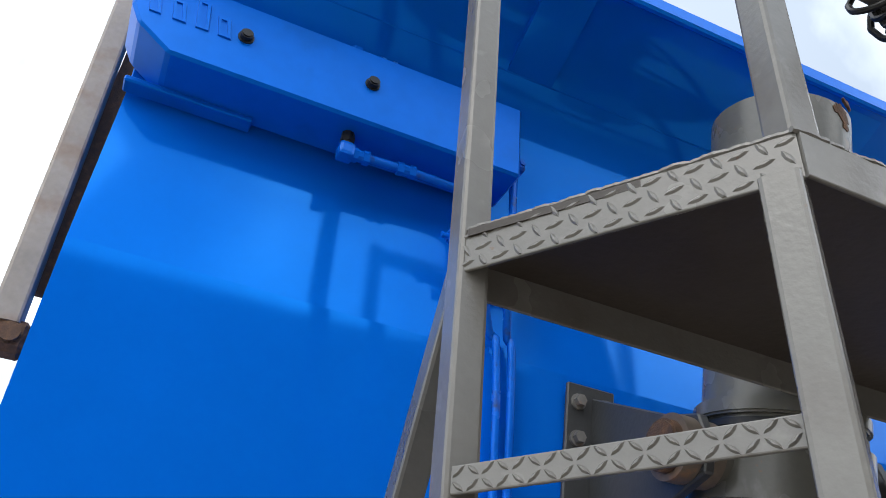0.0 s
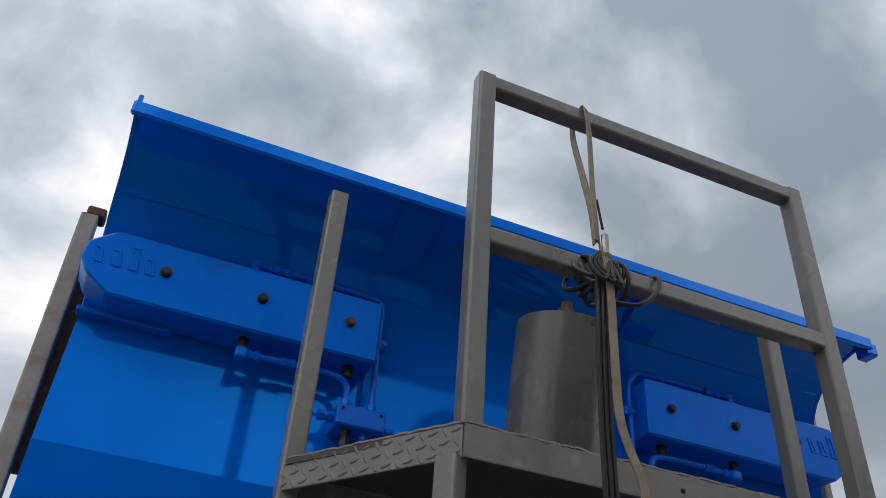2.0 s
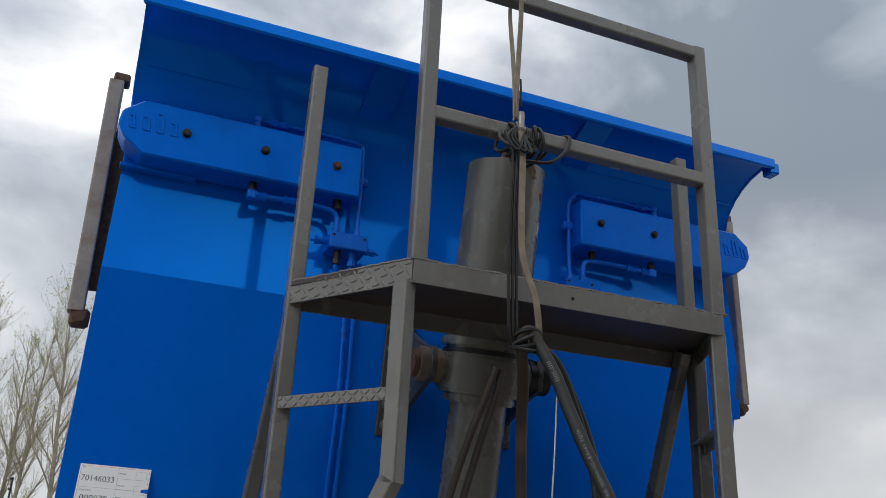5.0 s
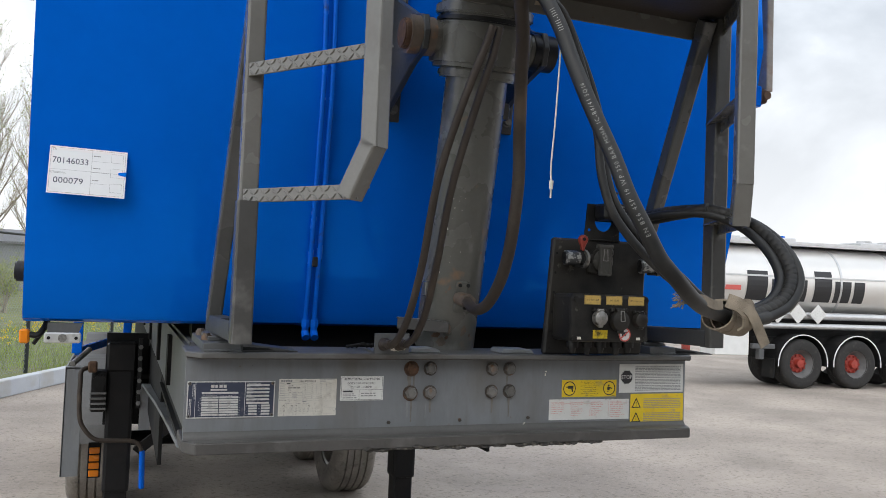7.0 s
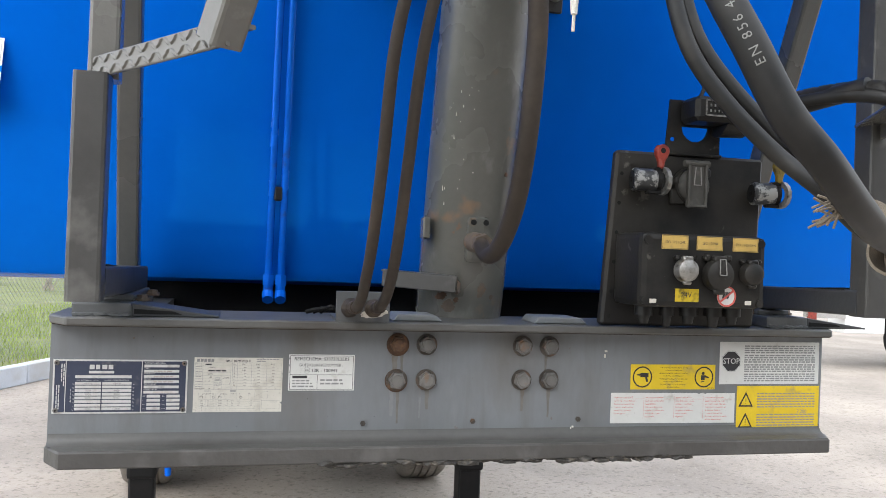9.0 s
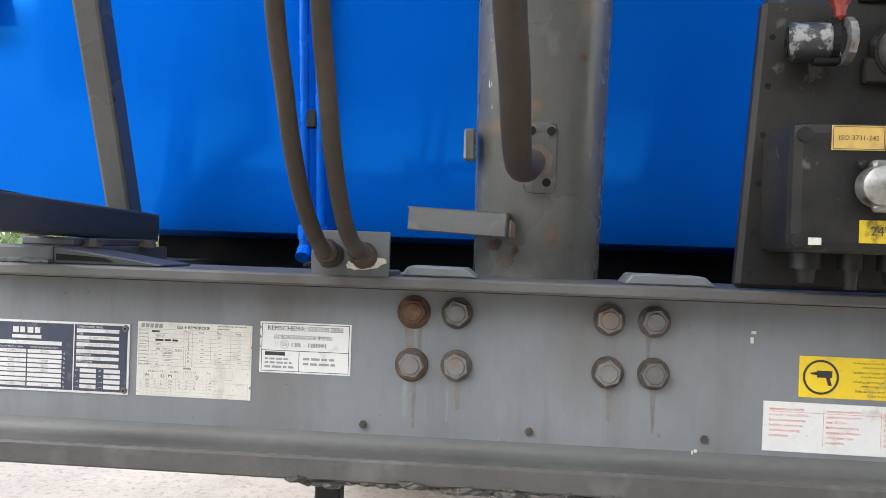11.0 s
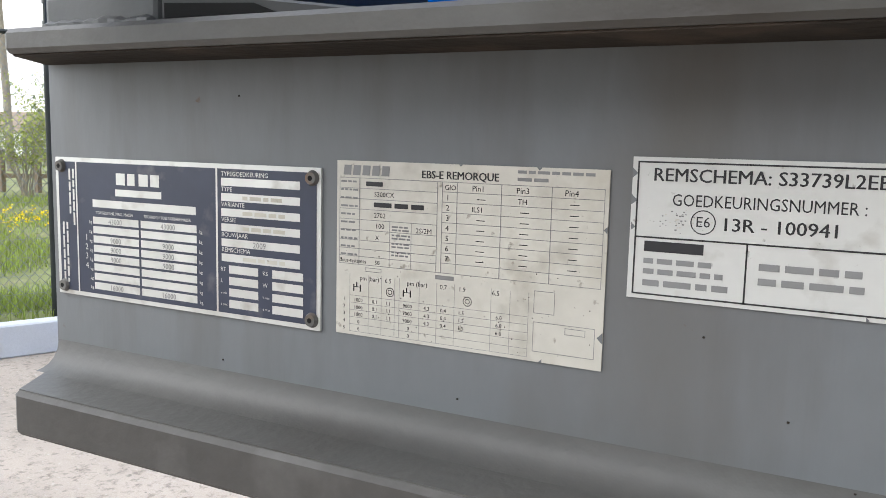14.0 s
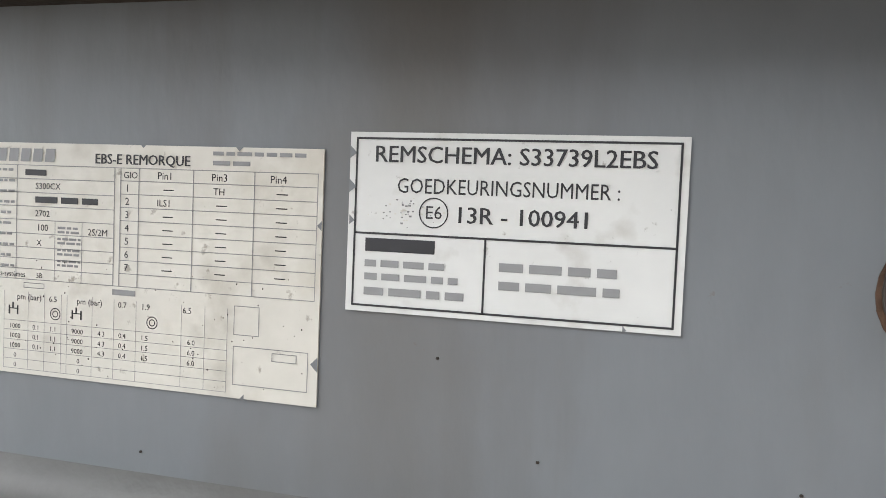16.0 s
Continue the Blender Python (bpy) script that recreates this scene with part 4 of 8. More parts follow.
def cover(sx):
    o = 0.0 if sx < 0 else 0.012
    pts = [(0.467, 3.25), (1.205, 3.25), (1.272, 3.300), (1.296, 3.345), (1.290, 3.395), (1.225, 3.447), (0.467, 3.447)]
    pts = [(sx * (a - (o if i not in (0, 6) else 0.022 if sx > 0 else 0)), z) for i, (a, z) in enumerate(pts)]
    c = part("cylinder_cover", prism(pts, 0.108, 0.235, "y", bev=0.006), BLUE_SATIN, body, "blue folded steel cover with chamfered end")
    for x in ((-1.08, -0.815, -0.56) if sx < 0 else (0.535, 0.79, 1.045)):
        part("stud", merge(rod((x, 0.110, 3.355), (x, 0.092, 3.355), 0.0125, 14, bev=0.003), rod((x, 0.110, 3.355), (x, 0.105, 3.355), 0.016, 14)), RUST if x in (-0.56,) else UNION_DARK, c, "rusty stud" if x in (-0.56,) else "")
    # raised maker's mark, as plain slanted blocks
    x0 = -1.272 if sx < 0 else 1.098
    for k, (w, hh) in enumerate(((0.033, 0.052), (0.036, 0.054), (0.036, 0.076), (0.036, 0.052))):
        a = x0 + k * 0.0435
        part("raised_mark", slanted_frame(a, 3.333, w, hh, 0.010, 0.0075), BLUE_SATIN, c)
    if sx < 0:
        part("backing_plate", span(-1.27, -1.02, 0.205, 0.244, 3.238, 3.252, 0.003), BLUE_SATIN, body)
    return c


cover(-1)
cover(1)
part("seam_weld", sweep([(-1.25, 0.1455, 3.596), (-0.5, 0.1455, 3.5965), (0.3, 0.1455, 3.596), (1.25, 0.1455, 3.596)], 0.0022, 6, 4), BLUE, body)


def fitting(p, q, r=0.013):
    p, q = Vector(p), Vector(q)
    d = (q - p)
    return merge(rod(p, q, r * 0.82, 10), rod(p, p + d * 0.35, r, 6), rod(p + d * 0.65, q, r, 6))


def pipework(sx):
    """Steel pipes between a cover and its valve block; sx mirrors them."""
    f = -sx
    t = thing("hydraulic_pipework", (sx * 0.6, 0.2, 3.1), "blue painted steel hydraulic pipes with valve block on the body front", "hydraulic pipes", "hydraulic pipework")
    yw = 0.178

    def P(x, y, z):
        return (sx * x, y, z)
    if sx < 0:
        vx0, vx1, vz0, vz1 = 0.415, 0.553, 3.058, 3.118
        feed, drop = 0.525, 0.448
    else:
        vx0, vx1, vz0, vz1 = 0.385, 0.515, 3.045, 3.108
        feed, drop = 0.482, 0.428
    block = part("valve_block", box((sx * (vx0 + vx1) / 2, 0.180, (vz0 + vz1) / 2), (vx1 - vx0, 0.105, vz1 - vz0), 0.004), BLUE_DULL, t)
    for x in (vx0 + 0.014, vx1 - 0.014):
        part("block_bolt", rod(P(x, 0.126, vz1 - 0.014), P(x, 0.129, vz1 - 0.014), 0.005, 8), UNDER_BLACK, block)
    part("side_plug", merge(fitting(P(vx1, 0.165, 3.088), P(vx1 + 0.045, 0.165, 3.085), 0.015), rod(P(vx1 + 0.045, 0.165, 3.085), P(vx1 + 0.06, 0.165, 3.084), 0.006, 8)), BLUE_DULL, t)
    part("side_plug", merge(fitting(P(vx0, 0.165, 3.075), P(vx0 - 0.035, 0.165, 3.073), 0.014), rod(P(vx0 - 0.035, 0.165, 3.073), P(vx0 - 0.05, 0.165, 3.072), 0.006, 8)), BLUE_DULL, t)
    # lower run from the cover's underside to the block
    fx = 0.835 if sx < 0 else 0.805
    part("cover_union", merge(rod(P(fx, 0.16, 3.26), P(fx, 0.16, 3.205), 0.0135, 10), rod(P(fx, 0.16, 3.24), P(fx, 0.16, 3.225), 0.0155, 6)), UNION_DARK, t, "stained steel union")
    part("elbow", merge(box(P(fx, 0.16, 3.203), (0.034, 0.034, 0.034), 0.008, seg=2), fitting(P(fx - 0.012, 0.16, 3.203), P(fx - 0.05, 0.16, 3.205), 0.0155)), BLUE_DULL, t)
    part("lower_pipe", sweep([P(fx - 0.04, 0.16, 3.205), P(0.72, 0.16, 3.208), P(0.62, 0.165, 3.212), P(feed + 0.035, 0.165, 3.208), P(feed + 0.006, 0.165, 3.19), P(feed, 0.165, 3.15), P(feed, 0.165, vz1)], 0.0095, 10, 6), BLUE_DULL, t, smooth=True)
    part("pipe_union", fitting(P(0.725, 0.16, 3.207), P(0.685, 0.16, 3.209), 0.0145), BLUE_DULL, t)
    part("block_nut", rod(P(feed, 0.165, vz1), P(feed, 0.165, vz1 + 0.026), 0.0135, 6), BLUE_DULL, t)
    # upper run
    part("upper_elbow", merge(box(P(0.845, yw, 3.503), (0.03, 0.03, 0.03), 0.007), rod(P(0.845, yw, 3.503), P(0.845, yw, 3.44), 0.013, 10)), BLUE_DULL, t)
    part("upper_pipe", sweep([P(0.835, yw, 3.503), P(0.72, yw, 3.503), P(0.56, yw, 3.502), P(0.47, yw, 3.497), P(0.45, yw, 3.480), P(drop, yw, 3.44), P(drop, yw, 3.30), P(drop, 0.178, 3.2), P(drop, 0.17, vz1)], 0.009, 10, 6), BLUE_DULL, t, smooth=True)
    part("upper_union", fitting(P(0.80, yw, 3.503), P(0.74, yw, 3.503), 0.014), BLUE_DULL, t)
    part("block_nut", rod(P(drop, 0.17, vz1), P(drop, 0.17, vz1 + 0.028), 0.0135, 6), BLUE_DULL, t)
    clamp = part("pipe_clamp", box(P(drop - 0.004, 0.185, 3.348), (0.044, 0.035, 0.034), 0.005), BLUE_DULL, t)
    for k in (-0.012, 0.012):
        part("clamp_screw", rod(P(drop - 0.004 + k, 0.169, 3.348), P(drop - 0.004 + k, 0.164, 3.348), 0.007, 10), BLUE_DULL, clamp)
    part("cover_drain", rod(P(0.53, 0.17, 3.26), P(0.53, 0.17, 3.215), 0.016, 12), UNION_DARK, t)
    if sx < 0:
        for k, (xa, xb) in enumerate(((0.515, 0.442), (0.462, 0.414))):
            part("outlet_nut", fitting(P(xa, 0.165, vz0), P(xa, 0.165, vz0 - 0.05), 0.015), UNION_DARK if k == 0 else BLUE_DULL, t)
            pts = [P(xa, 0.165, vz0 - 0.045), P(xa - 0.004, 0.17, 2.98)]
            for z in (2.92, 2.89, 2.6, 2.3, 2.0, 1.84, 1.80):
                m = min(1, (3.0 - z) / 0.14)
                pts.append(P(xa + (xb + 0.0 - xa) * m, wall_y(z) - 0.022, z))
            part("down_pipe", sweep(pts, 0.0085, 10, 4), BLUE_DULL, t, smooth=True)
            part("pipe_end", merge(rod(P(xb, wall_y(1.8) - 0.022, 1.80), P(xb, wall_y(1.8) - 0.022, 1.775), 0.014, 6), rod(P(xb, wall_y(1.8) - 0.022, 1.775), P(xb, wall_y(1.8) - 0.022, 1.755), 0.011, 12), rod(P(xb, wall_y(1.8) - 0.022, 1.758), P(xb, wall_y(1.8) - 0.04, 1.742), 0.013, 10)), BLUE_DULL, t)
        part("pipe_clip", box(P(0.428, wall_y(1.985) - 0.024, 1.985), (0.018, 0.016, 0.032), 0.003), UNION_DARK, t)
    return t


pipework(-1)
pipework(1)

# hinge brackets that carry the hoist's trunnions
for sx in (-1, 1):
    cx = -0.035
    hb = thing("trunnion_bracket", (cx + sx * 0.21, 0.2, 2.66), "dark grey bolted steel trunnion bracket on the body front", "bracket", "trunnion brackets")
    xo = cx + sx * 0.215
    base = moved(box((0, 0, 0), (0.11, 0.012, 0.42), 0.003), Matrix.Translation((xo - sx * 0.012, wall_y(2.66) - 0.008, 2.66)) @ pose(0, 0, 0, 7, 0, 0))
    part("base_plate", base, BRACKET_DARK, hb)
    ay = axis_at(2.65).y
    part("bearing_plate", prism([(wall_y(2.84) - 0.01, 2.85), (wall_y(2.5), 2.47), (ay + 0.06, 2.575), (ay - 0.045, 2.60), (ay - 0.06, 2.65), (ay - 0.045, 2.70), (ay + 0.03, 2.725)], xo - sx * 0.034, xo - sx * 0.014, "x", bev=0.003), BRACKET_DARK, hb)
    # the off-side eye is coloured darker in place of its shade
    part("bearing_eye", ring((xo - sx * 0.02, ay, 2.65), (1, 0, 0), 0.042, 0.056, 0.075, 28), PIN_BROWN if sx < 0 else UNION_DARK, hb, "rust-stained bearing eye" if sx < 0 else "bearing eye in a dark colour that stands in for shade", smooth=True)
    for z in (2.83, 2.755, 2.56, 2.49):
        for k in (-0.03, 0.03):
            x = xo - sx * 0.012 + k
            y = wall_y(z) - 0.016
            part("bracket_bolt", merge(rod((x, y, z), (x, y - 0.006, z), 0.017, 14), rod((x, y - 0.006, z), (x, y - 0.018, z), 0.0125, 6)), BOLT_MAT, hb)

# tarpaulin posts at the body corners
TARP = material("tarp_post_paint", (0.25, 0.225, 0.20), rough=0.55, var=0.2, scale=10, stain=(0.16, 0.07, 0.03), stain_amount=0.35, stain_scale=9)
for sx in (-1, 1):
    tp = thing("tarpaulin_post", (sx * 1.32, 0.36, 2.74), "weathered grey steel tarpaulin post with rusty foot hinge", "post", "tarpaulin posts")
    o = 0.085 if sx > 0 else 0.0
    part("post", bar((sx * (1.315 + o), 0.36, 2.76), (sx * (1.34 + o * 0.6), 0.36, 3.62), 0.05 - o * 0.2, 0.06), TARP, tp)
    part("top_block", box((sx * (1.325 + o * 0.6), 0.36, 3.635), (0.055, 0.06, 0.035), 0.006), RUST, tp)
    part("foot_hinge", merge(box((sx * (1.30 + o), 0.36, 2.74), (0.06 - o * 0.3, 0.05, 0.06), 0.01), rod((sx * (1.30 + o), 0.33, 2.74), (sx * (1.30 + o), 0.325, 2.74), 0.018, 12)), RUST, tp)
    if sx < 0:
        part("tarp_edge", strap([(sx * 1.285, 0.40, 3.5), (sx * 1.285, 0.40, 3.2), (sx * 1.28, 0.40, 2.85)], 0.05, 0.01), RUST, tp, "folded dirty tarpaulin edge")
    else:
        part("hinge_lug", box((1.312, 0.36, 2.735), (0.11, 0.05, 0.085), 0.005), BLUE, tp, "blue hinge lug on the body side")

# ---- stickers and plates: flat sheets with printing ----
class Sheet:
    """A flat sheet on an upright face: u to the right and v down in metres from its top left corner."""

    def __init__(self, name, x0, z0, w, h, mat, label, category, at=None, skew=0.0, tilt=0.0, thick=0.0009):
        self.w, self.h = w, h
        base = at if at is not None else Vector((x0, -0.0002, z0))
        self.m = Matrix.Translation(base) @ pose(0, 0, 0, 90 + tilt, 0, 0) @ pose(0, 0, 0, 0, 0, skew)
        self.t = thing(name, base, label, category)
        self.layers = {}
        self.thick = thick
        self.base = self.flat([(0, 0), (w, 0), (w, h), (0, h)], mat, "sheet", thick)

    def flat(self, pts, mat, name, thick):
        bm = bmesh.new()
        top = [bm.verts.new((u, -v, thick)) for u, v in pts]
        bot = [bm.verts.new((u, -v, 0)) for u, v in pts]
        bm.faces.new(top)
        for i in range(len(pts)):
            bm.faces.new((top[i], bot[i], bot[(i + 1) % len(pts)], top[(i + 1) % len(pts)]))
        bm.transform(self.m)
        return part(name, bm, mat, self.t)

    def add(self, key, mat, bm, level=1):
        bm.transform(Matrix.Translation((0, 0, self.thick + 0.00025 * level)))
        k = (key, mat.name)
        if k in self.layers:
            self.layers[k][1] = merge(self.layers[k][1], bm)
        else:
            self.layers[k] = [mat, bm]

    def rect(self, u0, v0, u1, v1, mat=INK, key="line_print", level=1):
        bm = bmesh.new()
        bm.faces.new([bm.verts.new((u, -v, 0)) for u, v in ((u0, v0), (u0, v1), (u1, v1), (u1, v0))])
        self.add(key, mat, bm, level)

    def poly(self, pts, mat=INK, key="line_print", level=1):
        bm = bmesh.new()
        bm.faces.new([bm.verts.new((u, -v, 0)) for u, v in pts])
        self.add(key, mat, bm, level)

    def hollow(self, u0, v0, u1, v1, t, mat=INK, key="line_print", level=1):
        for a in ((u0, v0, u1, v0 + t), (u0, v1 - t, u1, v1), (u0, v0 + t, u0 + t, v1 - t), (u1 - t, v0 + t, u1, v1 - t)):
            self.rect(*a, mat, key, level)

    def circle(self, u, v, r0, r1, mat=INK, key="line_print", n=28, level=1):
        bm = bmesh.new()
        a = [bm.verts.new((u + r0 * math.cos(6.28319 * k / n), -v + r0 * math.sin(6.28319 * k / n), 0)) for k in range(n)] if r0 else None
        b = [bm.verts.new((u + r1 * math.cos(6.28319 * k / n), -v + r1 * math.sin(6.28319 * k / n), 0)) for k in range(n)]
        if a:
            for k in range(n):
                bm.faces.new((a[k], a[(k + 1) % n], b[(k + 1) % n], b[k]))
        else:
            bm.faces.new(b)
        self.add(key, mat, bm, level)

    def text(self, s, u, v, size, mat=INK, width=None, bold=0.0, turn=0.0, align='LEFT', key="lettering", level=1):
        for du, lift in ((-bold / 2, 0.0), (bold / 2, 0.00004)) if bold else ((0.0, 0.0),):
            bm = text_mesh(s, size, align, width)
            bm.transform(Matrix.Translation((u + du, -v, lift)) @ pose(0, 0, 0, 0, 0, turn))
            self.add(key, mat, bm, level)

    def bars(self, u0, v, u1, size, n=1, pitch=0.0, mat=INK, level=1):
        """Writing that cannot be read: bars broken into words."""
        for k in range(n):
            u = u0
            vv = v + k * pitch
            while u < u1 - size:
                w = min(size * random.uniform(1.6, 4.5), u1 - u)
                self.rect(u, vv - size, u + w, vv, mat, "bar_print", level)
                u += w + size * 0.7

    def done(self):
        for (key, _), (mat, bm) in self.layers.items():
            bm.transform(self.m)
            part(key if isinstance(key, str) else key[0], bm, mat, self.t, kind="stuff" if key in ("lettering", "bare_lettering", "line_print", "bar_print", "dirt_print", "chipped_edge") else "")


# approval sticker
S = Sheet("approval_sticker", -0.408, 1.660, 0.126, 0.069, STICKER_WHITE, "white approval sticker with black print on the grey beam", "sticker")
S.hollow(0.0025, 0.002, 0.1235, 0.067, 0.0008)
S.rect(0.0025, 0.0383, 0.1235, 0.0391)
S.rect(0.0545, 0.0391, 0.0553, 0.067)
S.text("REMSCHEMA: S33739L2EBS", 0.010, 0.0113, 0.0062, width=0.1045, bold=0.00025)
S.text("GOEDKEURINGSNUMMER :", 0.0195, 0.0228, 0.0056, width=0.083)
S.circle(0.0345, 0.0300, 0.0053, 0.0058)
S.text("E6", 0.0345, 0.0322, 0.0048, align='CENTER')
S.text("13R - 100941", 0.0425, 0.0333, 0.0060, width=0.0475, bold=0.00025)
S.rect(0.0075, 0.0405, 0.0355, 0.0456, INK, "bar_print")
S.bars(0.0075, 0.0515, 0.0395, 0.0026, 1, 0, INK_GREY)
S.bars(0.0075, 0.0566, 0.0450, 0.0026, 1, 0, INK_GREY)
S.bars(0.0075, 0.0625, 0.0475, 0.0030, 1, 0, INK_GREY)
S.bars(0.0605, 0.0505, 0.1045, 0.0032, 1, 0, INK_GREY)
S.bars(0.0605, 0.0573, 0.1045, 0.0032, 1, 0, INK_GREY)
for k in range(46):
    u, v, r = 0.024 + random.gauss(0, 0.007), 0.0295 + random.gauss(0, 0.0028), random.uniform(0.0002, 0.0007)
    S.rect(u, v, u + r * 1.6, v + r, INK_GREY if k % 3 else STICKER_GREY, "dirt_print", 2)
for u, v, a in ((0.0, 0.008, 0.0028), (0.0, 0.021, 0.003), (0.0005, 0.034, 0.0022), (0.106, 0.0685, 0.0015)):
    S.poly([(u, v - a), (u + a, v), (u, v + a * 0.8)], BEAM_GREY, "chipped_edge")
S.done()

# brake data sticker
W = Sheet("brake_data_sticker", -0.581, 1.653, 0.162, 0.102, STICKER_GREY, "dirty white brake data sticker with a printed table", "sticker")
G = INK_GREY
for k in range(5):
    W.poly([(0.0045 + 0.0064 * k, 0.0082), (0.0052 + 0.0064 * k, 0.0025), (0.0102 + 0.0064 * k, 0.0025), (0.0096 + 0.0064 * k, 0.0082)], INK_GREY, "bar_print")
W.text("EBS-E REMORQUE", 0.056, 0.0082, 0.0042, width=0.046, bold=0.0003)
W.bars(0.113, 0.0035, 0.155, 0.0016, 1, 0, G)
W.bars(0.113, 0.0075, 0.133, 0.0018, 1, 0, G)
W.hollow(0.002, 0.0096, 0.160, 0.060, 0.0003, G)
for v in (0.0155, 0.0215, 0.0275, 0.0335, 0.0395, 0.0455, 0.0505, 0.0550):
    W.rect(0.002, v, 0.066, v + 0.0003, G)
for k in range(8):
    W.rect(0.069, 0.0150 + k * 0.0056, 0.160, 0.0153 + k * 0.0056, G)
for u in (0.0155, 0.066, 0.069, 0.078, 0.104, 0.132):
    W.rect(u, 0.0096, u + 0.0004, 0.060, G)
for u in (0.036, 0.050):
    W.rect(u, 0.0335, u + 0.0003, 0.060, G)
for k, s in enumerate(("S300CX", "", "2702")):
    if s:
        W.text(s, 0.0255, 0.0200 + k * 0.0060, 0.0027)
W.bars(0.020, 0.0142, 0.0335, 0.0026)
W.bars(0.0255, 0.0260, 0.0580, 0.0027)
W.text("100", 0.0265, 0.0382, 0.0028)
W.text("2S/2M", 0.0530, 0.0390, 0.0028)
W.text("X", 0.0265, 0.0448, 0.0026)
W.text("Sous-systèmes", 0.0025, 0.0590, 0.0024, width=0.018)
W.text("5B", 0.0265, 0.0590, 0.0022)
for k in range(10):
    W.bars(0.0030, 0.0125 + 0.0047 * k, 0.0145, 0.0011, 1, 0, G)
for k in range(4):
    W.bars(0.0375, 0.0370 + 0.0048 * k, 0.0495, 0.0010, 2, 0.0018, G)
W.text("GIO", 0.0705, 0.0140, 0.0027)
for s, u in (("Pin1", 0.087), ("Pin3", 0.1125), ("Pin4", 0.139)):
    W.text(s, u, 0.0140, 0.0030)
for k in range(7):
    W.text(str(k + 1), 0.0715, 0.0196 + 0.0056 * k, 0.0030)
    for u in (0.090, 0.115, 0.142):
        if (k, u) == (0, 0.115):
            W.text("TH", 0.1135, 0.0196, 0.0028)
        elif (k, u) == (1, 0.090):
            W.text("ILS1", 0.0870, 0.0252, 0.0028)
        else:
            W.rect(u, 0.0182 + 0.0056 * k, u + 0.005, 0.0186 + 0.0056 * k, INK)
W.hollow(0.020, 0.0613, 0.031, 0.0637, 0.0003, G)
W.rect(0.066, 0.0613, 0.0775, 0.0637, INK_GREY, "bar_print")
W.text("pm (bar)", 0.0165, 0.0690, 0.0026)
W.text("6.5", 0.0335, 0.0690, 0.0025)
W.text("pm (bar)", 0.0480, 0.0690, 0.0026)
for s, u in (("0.7", 0.069), ("1.9", 0.0805), ("6.5", 0.1005)):
    W.text(s, u, 0.0690, 0.0025)
for u in (0.037, 0.086):
    W.circle(u, 0.0742, 0.0011, 0.0015)
    W.circle(u, 0.0742, 0.0023, 0.0027)
for u in (0.012, 0.0455):
    W.rect(u, 0.0730, u + 0.005, 0.0734)
    W.rect(u, 0.0718, u + 0.0008, 0.0758)
    W.rect(u + 0.0045, 0.0718, u + 0.0053, 0.0758)
    W.rect(u + 0.002, 0.0705, u + 0.0028, 0.0730)
for k in range(6):
    W.rect(0.0095, 0.0783 + 0.0043 * k, 0.1215, 0.0785 + 0.0043 * k, G)
for u in (0.0095, 0.0225, 0.0312, 0.0400, 0.0430, 0.0560, 0.0670, 0.0780, 0.1000, 0.1110, 0.1215):
    W.rect(u, 0.0655, u + 0.0002, 0.1000, G)
for k in range(5):
    v = 0.0820 + 0.0043 * k
    W.text(str(k + 1), 0.0050, v, 0.0021)
    row = (("1000", 0.0125), ("0.1", 0.0250), ("1.1", 0.0340), ("9000", 0.0455), ("4.3", 0.0590), ("0.4", 0.0695), ("1.5", 0.0805), ("6.0", 0.1030)) if k < 3 else (("0", 0.0150), ("0", 0.0485))
    for s, u in row:
        W.text(s, u, v, 0.0021)
W.hollow(0.1245, 0.0640, 0.1360, 0.0760, 0.0003, G)
W.hollow(0.1245, 0.0805, 0.1580, 0.0965, 0.0003, G)
W.hollow(0.1420, 0.0820, 0.1530, 0.0855, 0.0003, G)
for u, v, a in ((0.162, 0.030, 0.002), (0.162, 0.085, 0.003), (0.130, 0.102, 0.002), (0.0, 0.05, 0.0015), (0.08, 0.0, 0.0012), (0.125, 0.0, 0.0016)):
    W.poly([(u - a, v), (u, v - a if v else 0), (u + (a if not v else 0), v + (0 if not v else a)), (u, v + a)], BEAM_GREY, "chipped_edge")
for k in range(60):
    u, v, r = random.uniform(0.003, 0.159), random.uniform(0.05, 0.1), random.uniform(0.0002, 0.0006)
    W.rect(u, v, u + r, v + r * 1.3, HOSE_BROWN, "dirt_print", 2)
W.done()

# rating plate
T = Sheet("rating_plate", -0.823, 1.648, 0.231, 0.098, PLATE_ALU, "riveted aluminium rating plate with dark blue print", "rating plate", thick=0.0015)
T.rect(0.003, 0.003, 0.228, 0.095, PLATE_BLUE, "blue_field")
PA = PLATE_ALU


FIELDS = [0]


def alu(u0, v0, u1, v1):
    FIELDS[0] += 1
    T.rect(u0, v0, u1, v1, PA, ("bare_field", FIELDS[0]), 2)


